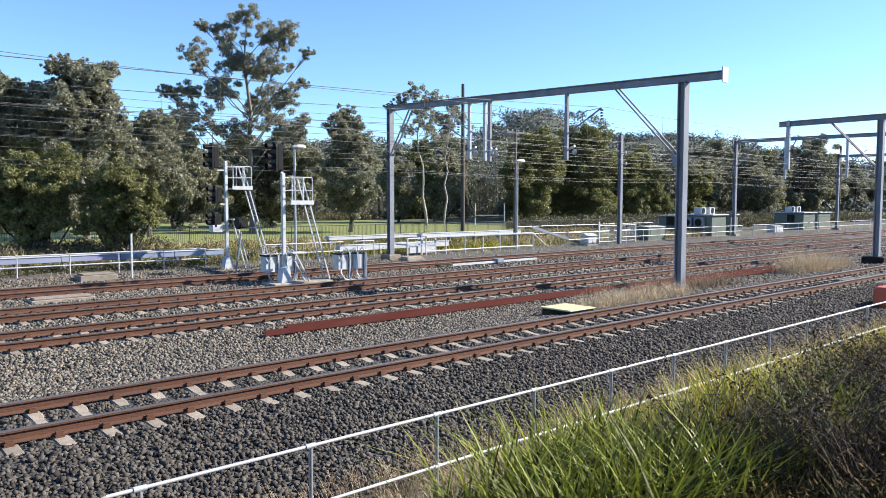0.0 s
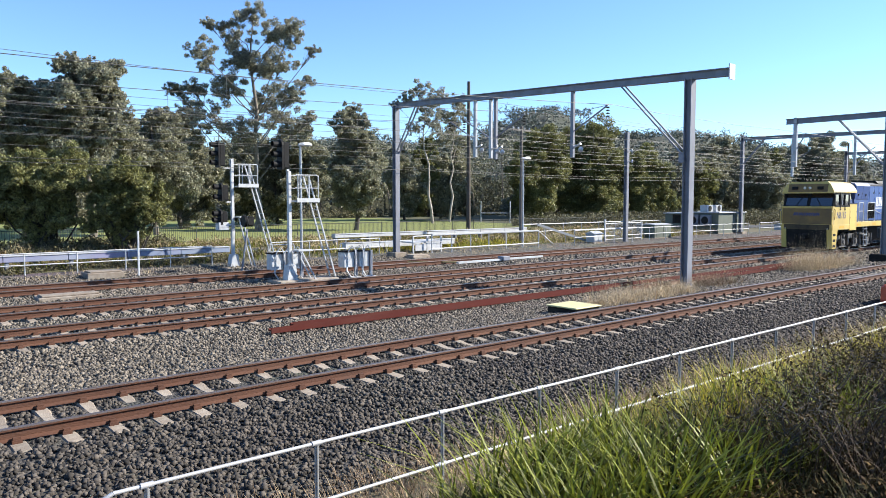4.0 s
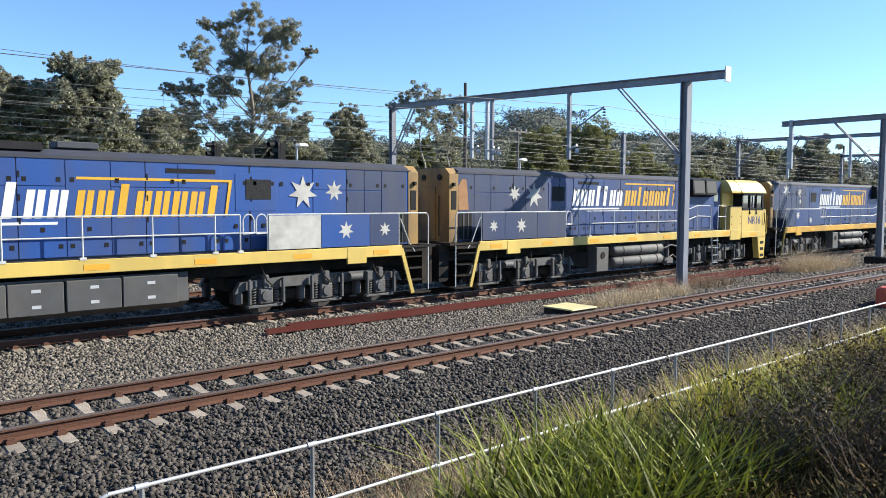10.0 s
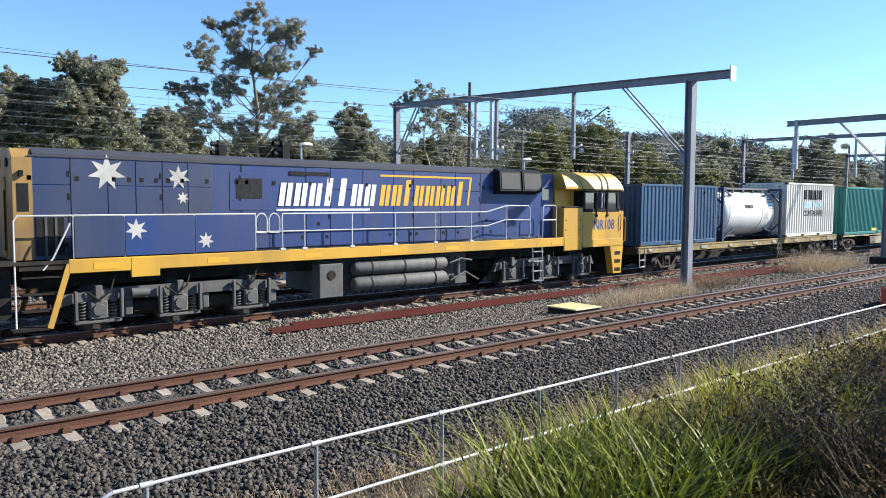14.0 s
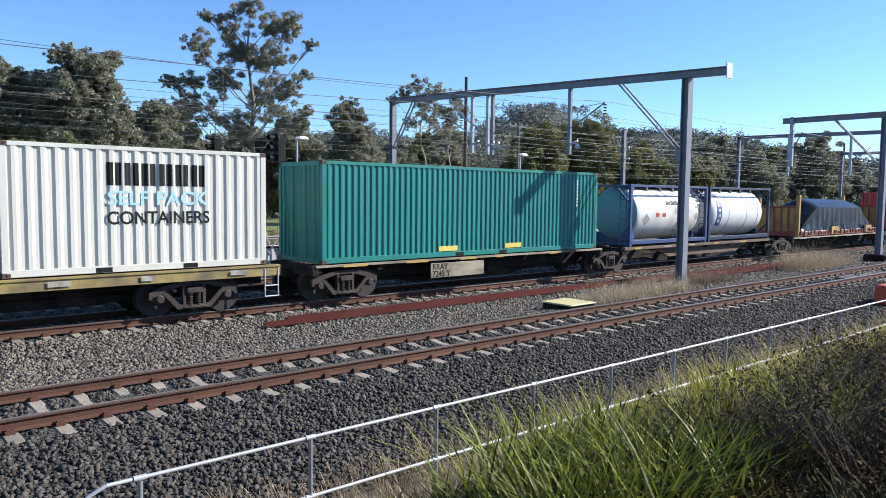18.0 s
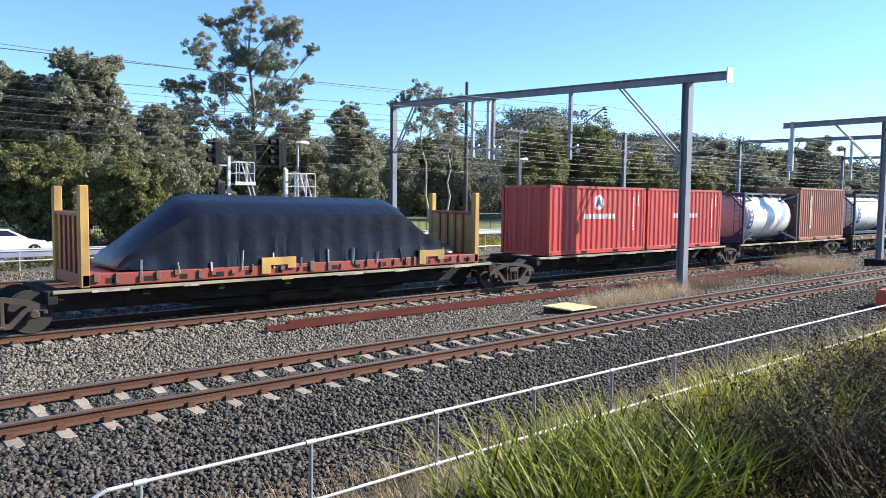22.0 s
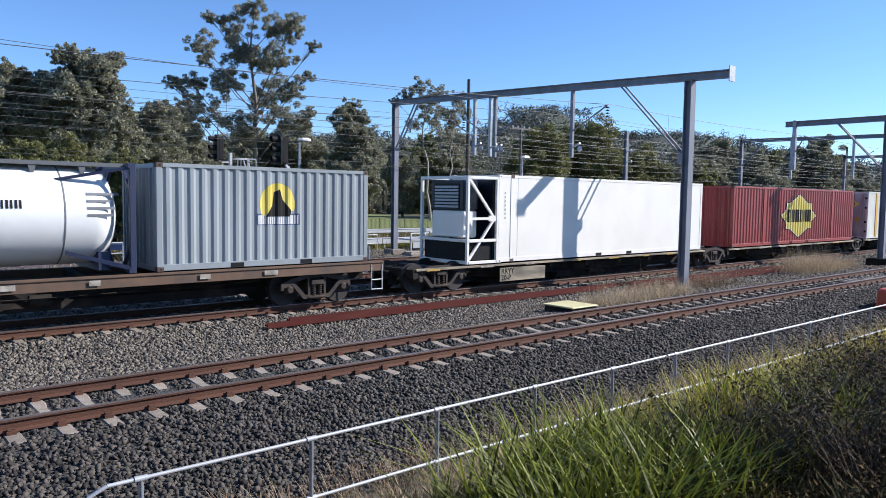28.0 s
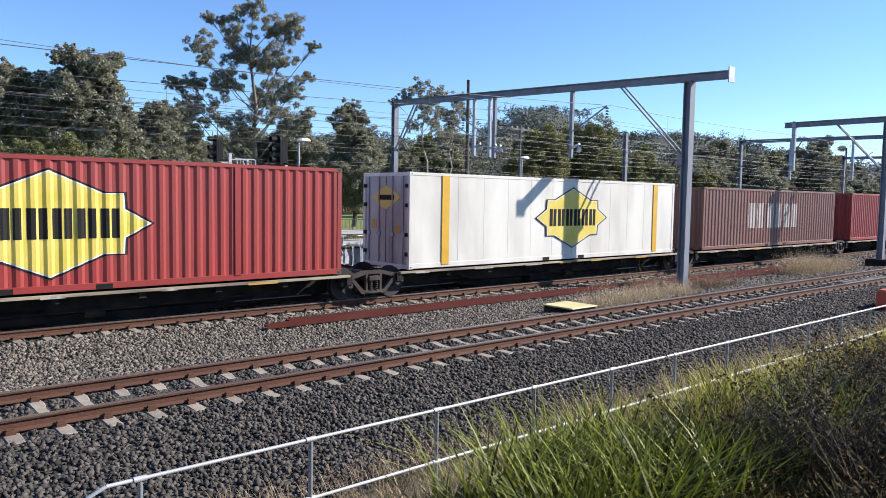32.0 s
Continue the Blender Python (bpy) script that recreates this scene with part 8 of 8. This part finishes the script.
lobed_tree(13.7, 43.0, LEAF_YELLOW, "wattle_shrub", "dense rounded wattle shrub beside the white post", 28, 0.12, BARK_DARK, 0.10, 2.1, ((-1.11, 3.92, 1.34), (0.35, 4.5, 1.21), (-0.41, 2.81, 1.46), (1.11, 3.45, 1.15), (1.62, 2.17, 0.83), (-1.43, 1.86, 1.02), (0.48, 1.7, 1.02), (-0.48, 1.06, 0.83)))
lobed_tree(22.6, 64.0, LEAF, "gum_tree", "grey-green gum tree filling in beside the tall one", 29, 0.24, BARK, 0.16, 1.9, ((0.0, 10.4, 1.2), (-1.5, 9.3, 1.3), (1.4, 9.0, 1.3), (0.0, 8.0, 1.8), (-2.2, 7.3, 1.6), (2.0, 7.0, 1.7), (-0.4, 5.6, 2.0), (-2.6, 4.8, 1.8), (2.2, 4.6, 1.8)))


def far_woods():
    """Closed woodland on rising ground behind the field."""
    rng = np.random.default_rng(77)
    s = Shape()
    cols, rows_ = 70, 8
    pts = []
    for i in range(cols + 1):
        az = -0.2 + 1.75 * i / cols
        ridge = 42 + 34 * math.exp(-((az - 0.845) / 0.075) ** 2) + 10 * math.exp(-((az - 0.6) / 0.1) ** 2) + 12 * math.exp(-((az - 1.02) / 0.1) ** 2) - 26 * max(0.0, az - 1.05) / 0.4
        row = []
        for j in range(rows_ + 1):
            k = j / rows_
            rad = 260 + 420 * k
            row.append((rad * math.sin(az), rad * math.cos(az), -1.5 + ridge * (1 - (1 - k) ** 2) + rng.normal() * 1.2))
        pts.append(row)
    s.rings(pts, caps=False, closed=False)
    hill = paint("hill_woods", (0.034, 0.04, 0.026), rough=1.0, second=(0.055, 0.06, 0.035), scale=0.05, bump=0.5, bump_scale=0.3)
    ob = part("far_hill", s, hill, None, "wooded hill rising beyond the trees")
    tagged(ob, kind="structure")
    flat = np.array([p for r in pts for p in r])
    idx = rng.integers(0, len(flat), 5200)
    c = flat[idx] + rng.normal(size=(5200, 3)) * np.array([9, 9, 1.0])
    c[:, 2] += 1.6
    rad = np.repeat(rng.uniform(2.5, 6.0, 5200)[:, None], 3, axis=1) * np.array([1, 1, 0.8])
    # distance haze is put into the colour of these crowns
    me = leaf_mesh("hill_canopy", c, rad, np.full(5200, 46), 0.75, rng, paint("haze_tinted_leaves", (0.15, 0.16, 0.12), rough=0.8, spread=0.5), 0.2)
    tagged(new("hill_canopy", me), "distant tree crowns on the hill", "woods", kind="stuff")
    # the dark wood edge behind the playing field
    n = 330
    t = rng.uniform(0, 1, n)
    x = 0 + 330 * t
    y = 103 + rng.uniform(0, 26, n) + 10 * t
    z = rng.uniform(0.5, 11.5, n) + 2.0 * np.sin(x * 0.11) + 1.2 * np.sin(x * 0.31) + t * 4
    r = rng.uniform(2.2, 4.2, n)
    me = leaf_mesh("wood_edge", np.stack([x, y, z], 1), np.stack([r, r, r * 0.85], 1), np.full(n, 420), 0.26, rng, paint("wood_edge_leaves", (0.17, 0.17, 0.1), rough=0.6, spread=0.7, through_light=0.2), 0.4)
    tagged(new("wood_edge", me), "dark mixed wood edge behind the playing field", "woods", kind="stuff")
    s = Shape()
    for i in range(150):
        xx = 330 * rng.uniform() + 2
        yy = 103 + rng.uniform(0, 20) + 10 * xx / 330
        s.rod((xx, yy, 0), (xx + rng.normal() * 0.8, yy, rng.uniform(7, 14)), 0.2, 6, 0.07)
    tagged(part("wood_trunks", s, BARK, None, "grey trunks in the wood edge"), category="woods", kind="stuff")
    # dark boxes: the shade inside the wood is put into their colour
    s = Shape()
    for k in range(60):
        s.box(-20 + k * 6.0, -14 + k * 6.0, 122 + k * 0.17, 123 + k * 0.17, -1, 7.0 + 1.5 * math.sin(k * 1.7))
    tagged(part("wood_interior", s, paint("wood_shade", (0.03, 0.034, 0.02), rough=1.0, second=(0.05, 0.05, 0.03), scale=0.4), None, "dark boxes that stand for the shade inside the wood edge"), category="woods", kind="stuff")


far_woods()


def wood_trees():
    """The mixed trees of the wood edge beyond the field, each with its own crown."""
    rnd = random.Random(303)
    kinds = ((LEAF, "grey-green gum tree in the wood edge beyond the field"), (LEAF_YELLOW, "dense olive-green tree in the wood edge beyond the field"),
             (LEAF_PALE, "pale-leaved gum tree with an airy crown in the wood edge"))
    x = 72.0
    k = 0
    while x < 330:
        y = rnd.uniform(78, 96) + 0.04 * x
        tall = rnd.uniform(10.5, 14.5) + 0.022 * (x - 70)
        wide = tall * rnd.uniform(0.2, 0.3)
        leaf, label = kinds[(0, 1, 0, 2, 1, 0)[k % 6]]
        lobes = []
        for i in range(11):
            z = tall * (0.16 + 0.82 * i / 10) + rnd.uniform(-0.4, 0.4)
            half = wide * math.sin(math.pi * min(1.0, 0.25 + 0.72 * i / 10)) ** 0.7
            r = wide * rnd.uniform(0.42, 0.62) * (0.75 if i > 7 else 1.0)
            lobes.append((rnd.uniform(-1, 1) * half * (0.9 if i < 9 else 0.35), ground_height(y) + z - r * 0.5, r))
        lobed_tree(x, y, leaf, "gum_tree", label, 400 + k, 0.26, BARK_DARK, 0.26 + 0.0007 * (x - 70), 1.65, lobes)
        x += rnd.uniform(5.5, 8.5) * (1 + 0.003 * (x - 70))
        k += 1


wood_trees()


# ---- grasses ----
def blades(name, base, length, width, rng, mat, bend=0.5, lean=0.35, seg=3):
    """Tapered bent grass blades rising from the base points."""
    n = len(base)
    az = rng.uniform(0, 2 * np.pi, n)
    out = np.stack([np.cos(az), np.sin(az), np.zeros(n)], 1)
    side = np.stack([-np.sin(az), np.cos(az), np.zeros(n)], 1)
    ln = length * rng.uniform(0.55, 1.15, n)
    ln0 = rng.uniform(0.05, lean, n)
    bd = rng.uniform(0.2, 1.0, n) * bend
    rows = []
    for k in range(seg + 1):
        t = k / seg
        p = base + out * (ln * (ln0 * t + bd * t * t))[:, None]
        p[:, 2] += ln * (t - 0.45 * bd * t * t)
        w = (width * (1 - t) ** 0.7 * (0.75 + 0.5 * t) + 0.0006)
        rows.append((p - side * np.reshape(w, (-1, 1)) / 2, p + side * np.reshape(w, (-1, 1)) / 2))
    f = [np.stack([a[0], a[1], b[1], b[0]], 1) for a, b in zip(rows, rows[1:])]
    return quads(name, np.concatenate(f, 1).reshape(-1, 3), mat)


def heights(y):
    return np.array([ground_height(v) for v in y])


GRASS_GREEN = paint("strap_grass", (0.17, 0.188, 0.02), rough=0.5, spread=0.85, through_light=0.3, spec=0.22)
# undergrowth grass: shade in the gaps between blades is put into its colour
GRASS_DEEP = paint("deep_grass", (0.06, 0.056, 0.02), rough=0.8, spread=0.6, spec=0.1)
GRASS_LIME = paint("lime_grass", (0.5, 0.43, 0.06), rough=0.6, spread=0.75, through_light=0.35, spec=0.2)
DEAD = paint("dead_stem_brown", (0.085, 0.05, 0.025), rough=0.85, spread=0.6)
STRAW = paint("straw_grass", (0.5, 0.39, 0.22), rough=0.8, spread=0.4)
TUFT = paint("tuft_straw", (0.6, 0.47, 0.3), rough=0.8, spread=0.5, through_light=0.2)
STRAW_RED = paint("brown_grass", (0.32, 0.215, 0.125), rough=0.85, spread=0.5)


ROAD = 40.6


def tufts(name, label, x0, x1, y0, y1, n, per, radius, length, width, mat, seed, bend=0.5, lean=0.35, taper=0.0, slant=0.0):
    rng = np.random.default_rng(seed)
    cx, cy = rng.uniform(x0, x1, n), rng.uniform(y0, y1, n)
    cx = cx + slant * (cy - y0)
    cy = np.where(np.abs(cy - ROAD) < 2.3, 43.2 + 3.0 * rng.uniform(0, 1, n), cy)      # the road stays clear
    size = rng.uniform(0.6, 1.2, n) * (1 - taper * (cx - x0) / (x1 - x0))
    idx = np.repeat(np.arange(n), per)
    px = cx[idx] + rng.normal(size=len(idx)) * radius
    py = np.clip(cy[idx] + rng.normal(size=len(idx)) * radius, y0 - 0.4, y1 + 0.3)
    base = np.stack([px, py, heights(py) - 0.02], 1)
    me = blades(name, base, length * size[idx], width, rng, mat, bend, lean)
    return tagged(new(name, me), label, "grass", kind="stuff")


tufts("strap_grass", "long green strap-leaved grass on the near bank", 2.75, 7.0, 1.9, 3.4, 105, 36, 0.075, 0.68, 0.02, GRASS_GREEN, 21, 0.7, 0.45, 0.25)
tufts("lime_grass", "bright yellow-green grass on the near bank", 4.4, 20, 2.55, 3.9, 420, 24, 0.09, 0.56, 0.011, GRASS_LIME, 22, 0.55, 0.35, 0.2)
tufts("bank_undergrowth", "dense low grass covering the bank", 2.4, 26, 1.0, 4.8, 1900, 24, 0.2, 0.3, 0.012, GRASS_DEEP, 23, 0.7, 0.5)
tufts("dry_stems", "dry straw stems among the green grass", 2.4, 16, 2.2, 4.4, 130, 6, 0.15, 0.65, 0.006, STRAW, 24, 0.35, 0.4)
tufts("dead_stems", "dark dead stems standing in the bank grass", 4.1, 9, 1.2, 2.9, 330, 12, 0.16, 0.62, 0.006, DEAD, 28, 0.7, 0.7)
tufts("fence_straw", "dry brown grass along the fence", 0.2, 34, 4.9, 7.2, 1700, 16, 0.16, 0.3, 0.007, STRAW_RED, 25, 0.6, 0.5)
tufts("fence_straw_pale", "pale dry grass along the fence", 0.2, 34, 4.8, 6.9, 1000, 11, 0.16, 0.4, 0.006, STRAW, 26, 0.6, 0.5)
tufts("fence_green", "green weeds under the fence", 9, 40, 4.6, 5.6, 130, 16, 0.14, 0.45, 0.009, GRASS_GREEN, 27, 0.6, 0.45)
for cx, cy, n, hh, lab in ((19.2, 13.6, 34, 0.5, "dry straw tuft beside the yellow lid"), (22.0, 14.0, 40, 0.55, "dry straw grass at the portal foot"), (27.0, 14.7, 22, 0.5, "brown dry weeds behind the portal column"),
                           (36.0, 14.9, 46, 0.95, "tall dry weeds between the tracks"), (39.5, 15.0, 30, 0.6, "dry weeds near the half portal")):
    tufts("dry_tuft", lab, cx - 1.5, cx + 1.5, cy - 0.55, cy + 0.55, int(n * 1.5), 28, 0.24, hh * 1.2, 0.008, TUFT if n != 22 else STRAW_RED, int(cx * 10), 0.7, 0.6)
    tufts("dry_tuft", "tall thin seed stems in the dry grass", cx - 1.8, cx + 1.8, cy - 0.6, cy + 0.6, n, 5, 0.2, hh * 2.0, 0.006, STRAW, int(cx * 10) + 1, 0.3, 0.35)
tufts("verge_straw", "tall dry grass on the far verge", 2, 60, 35, 47, 1500, 12, 0.35, 0.7, 0.022, STRAW, 31, 0.5, 0.4)
tufts("verge_green", "green weeds on the far verge", 0, 60, 33.8, 47, 1700, 12, 0.35, 0.6, 0.03, GRASS_GREEN, 32, 0.6, 0.5)
tufts("hut_straw", "tall dry grass beside the walkway and the huts", 37, 62, 33.6, 38.2, 700, 14, 0.25, 0.75, 0.02, STRAW, 34, 0.5, 0.4)
tufts("hut_green", "rank green grass beside the walkway", 22, 60, 33.8, 38.2, 500, 14, 0.25, 0.6, 0.02, GRASS_LIME, 35, 0.5, 0.4)
tufts("track_weeds", "thin weeds at the far track edge", 0, 45, 31.0, 33.6, 260, 10, 0.2, 0.28, 0.015, STRAW, 33, 0.6, 0.5)


def undergrowth(name, label, x0, x1, y0, y1, n, r0, r1, count, size, mat, seed):
    """Low tangled scrub: many small leafy clumps on the ground."""
    rng = np.random.default_rng(seed)
    x, y = rng.uniform(x0, x1, n), rng.uniform(y0, y1, n)
    r = rng.uniform(r0, r1, n)
    c = np.stack([x, y, heights(y) + r * 0.45], 1)
    me = leaf_mesh(name, c, np.stack([r, r, r * 0.75], 1), np.full(n, count), size, rng, mat, -0.4, 0.3)
    tagged(new(name, me), label, "scrub", kind="stuff")


SCRUB = paint("dark_scrub", (0.13, 0.118, 0.06), rough=0.8, spread=0.7, through_light=0.2)
SCRUB_TAN = paint("tan_scrub", (0.27, 0.2, 0.1), rough=0.85, spread=0.6, through_light=0.2)
undergrowth("dark_scrub", "tangled dark scrub under the wattle shrubs", -2, 17, 43, 48.5, 330, 0.3, 0.9, 130, 0.1, SCRUB, 81)
undergrowth("tan_scrub", "brown dry scrub behind the railings", 2, 62, 35.2, 38.2, 160, 0.2, 0.5, 70, 0.1, SCRUB_TAN, 82)
undergrowth("tan_scrub", "brown dry scrub beyond the road", 2, 62, 43, 47.5, 240, 0.2, 0.6, 70, 0.1, SCRUB_TAN, 86)
undergrowth("hut_scrub", "green and brown scrub behind the huts", 62, 140, 43, 62, 800, 0.5, 1.6, 120, 0.16, SCRUB, 83)
undergrowth("trough_weeds", "dark weeds under the cable trough", 0.5, 16, 33.3, 35.2, 200, 0.15, 0.35, 60, 0.06, SCRUB, 84)
undergrowth("wood_floor_scrub", "dark scrub at the foot of the wood edge", 10, 200, 97, 104, 500, 0.6, 1.8, 110, 0.2, SCRUB, 85)

# brown weeds; the shade of this corner is put into their colour too
undergrowth("bank_scrub", "dark leafy weeds covering the near bank", 3.4, 8.5, 1.0, 2.5, 240, 0.12, 0.3, 150, 0.02, paint("bank_scrub", (0.1, 0.066, 0.028), rough=0.9, spread=0.7, spec=0.05), 87)


def bank_weeds():
    """Dark branching weeds on the near bank."""
    rng = np.random.default_rng(51)
    for k in range(30):
        x, y = 4.2 + 5.0 * rng.uniform(), 1.3 + 1.6 * rng.uniform()
        g = thing("bank_weed", pose(x, y, ground_height(y)), "dark stemmed leafy weed on the near bank", "weed", "weeds on the bank")
        wood = Shape()
        cs = []
        for i in range(9):
            a = rng.uniform(0, 6.28)
            p = Vector((0, 0, 0))
            d = Vector((math.cos(a) * 0.45, math.sin(a) * 0.45, 1.0))
            for j in range(4):
                q = p + d * rng.uniform(0.09, 0.15)
                wood.rod(p, q, 0.006 - 0.001 * j, 5, 0.005 - 0.001 * j, caps=False)
                if j:
                    for w in range(2):
                        e = q + Vector((rng.normal(), rng.normal(), rng.normal() * 0.6 + 0.3)) * 0.09
                        wood.rod(q, e, 0.003, 4, 0.0015, caps=False)
                        cs.append(tuple(e))
                d = (d + Vector((rng.normal(), rng.normal(), 0.1)) * 0.35)
                p = q
        part("stem", wood, BARK_DARK, g, kind="stuff")
        cs = np.array(cs)
        part("foliage", leaf_mesh("foliage", cs, np.full((len(cs), 3), 0.06), np.full(len(cs), 8), 0.016, rng, LEAF_DARK, 0.2), None, g)


bank_weeds()
# stands out of view; added to cast shade on the near bank
lobed_tree(10.4, -0.8, LEAF, "wattle_shrub", "unseen shrub added beside the viewpoint to shade the bank", 71, 0.06, BARK_DARK, 0.06, 1.7,
           ((0.0, 2.4, 0.7), (0.6, 2.9, 0.7), (-0.6, 3.0, 0.7), (0.1, 3.5, 0.75), (0.9, 3.6, 0.6), (-0.8, 3.8, 0.6), (0.3, 4.3, 0.6), (-0.2, 4.6, 0.5), (1.2, 2.4, 0.6), (-1.2, 2.3, 0.6)))


# ---- ballast stones ----
def stones(name, label, x0, x1, y0, y1, density, size, mat, seed, tracks=()):
    rng = np.random.default_rng(seed)
    n = int((x1 - x0) * (y1 - y0) * density)
    x, y = rng.uniform(x0, x1, n), rng.uniform(y0, y1, n)
    keep = x > 0.17 * y - 0.9
    for yc, zr, xs in tracks:
        on = (np.abs(((x - xs + 0.3) % 0.6) - 0.3) < 0.15) & (np.abs(y - yc) < 1.28)
        rail = np.abs(np.abs(y - yc) - 0.7525) < 0.11
        keep &= ~on & ~rail
    x, y = x[keep], y[keep]
    n = len(x)
    c = np.stack([x, y, heights(y) + rng.uniform(-0.018, 0.026, n)], 1)
    ang = rng.normal(size=(n, 3, 3))
    u = unit(ang[:, 0])
    v = unit(np.cross(u, ang[:, 1]))
    w = np.cross(u, v)
    s = size * rng.uniform(0.6, 1.35, n)
    a, b, d = (s * rng.uniform(0.75, 1.25, n) for _ in range(3))
    cor = []
    for sx in (-1, 1):
        for sy in (-1, 1):
            for sz in (-1, 1):
                k = rng.uniform(0.45, 0.95, n)
                cor.append(c + (u * (sx * a * k)[:, None] + v * (sy * b * rng.uniform(0.5, 1.0, n))[:, None] + w * (sz * d * k * 0.8)[:, None]))
    P = np.stack(cor, 1)
    faces = [(0, 1, 3, 2), (4, 6, 7, 5), (0, 4, 5, 1), (2, 3, 7, 6), (0, 2, 6, 4), (1, 5, 7, 3)]
    idx = (np.arange(n)[:, None, None] * 8 + np.array(faces)[None]).reshape(-1)
    me = bpy.data.meshes.new(name)
    me.vertices.add(n * 8)
    me.vertices.foreach_set("co", P.reshape(-1).astype(np.float32))
    me.loops.add(len(idx))
    me.loops.foreach_set("vertex_index", idx.astype(np.int32))
    me.polygons.add(n * 6)
    me.polygons.foreach_set("loop_start", np.arange(0, n * 24, 4, dtype=np.int32))
    me.update(calc_edges=True)
    me.materials.append(mat)
    return tagged(new(name, me), label, "ballast", kind="stuff")


STONE_DARK = paint("dark_stone", (0.074, 0.062, 0.051), rough=0.9, spread=0.9)
STONE_PALE = paint("pale_stone", (0.15, 0.127, 0.1), rough=0.88, spread=0.85)
stones("dark_ballast_stones", "dark grey crushed stone ballast", 0.3, 20, 6.7, 13.0, 470, 0.03, STONE_DARK, 61, ((TRACKS[0][0], TRACKS[0][1], -1.68),))
stones("dark_ballast_stones", "dark grey crushed stone ballast", 20, 32, 6.8, 13.0, 240, 0.036, STONE_DARK, 62, ((TRACKS[0][0], TRACKS[0][1], -1.68),))
stones("pale_ballast_stones", "pale grey-brown crushed stone ballast", 1.5, 18, 12.95, 17.5, 420, 0.032, STONE_PALE, 63)
stones("pale_ballast_stones", "pale grey-brown crushed stone ballast", 18, 34, 12.95, 17.5, 150, 0.042, STONE_PALE, 64)
stones("pale_ballast_stones", "pale grey-brown crushed stone ballast", 2.5, 24, 17.4, 32.5, 170, 0.034, STONE_PALE, 65,
       ((TRACKS[1][0], 0.0, -1.45), (TRACKS[2][0], 0.0, -1.73), (TRACKS[3][0], 0.05, -1.6)))
stones("far_ballast_stones", "grey-brown crushed stone ballast farther off", 34, 75, 11.9, 17.5, 55, 0.06, STONE_PALE, 66)
stones("far_ballast_stones", "grey-brown crushed stone ballast farther off", 24, 70, 17.4, 30.5, 45, 0.06, STONE_PALE, 67,
       ((TRACKS[1][0], 0.0, -1.45), (TRACKS[2][0], 0.0, -1.73), (TRACKS[3][0], 0.05, -1.6)))


motions()
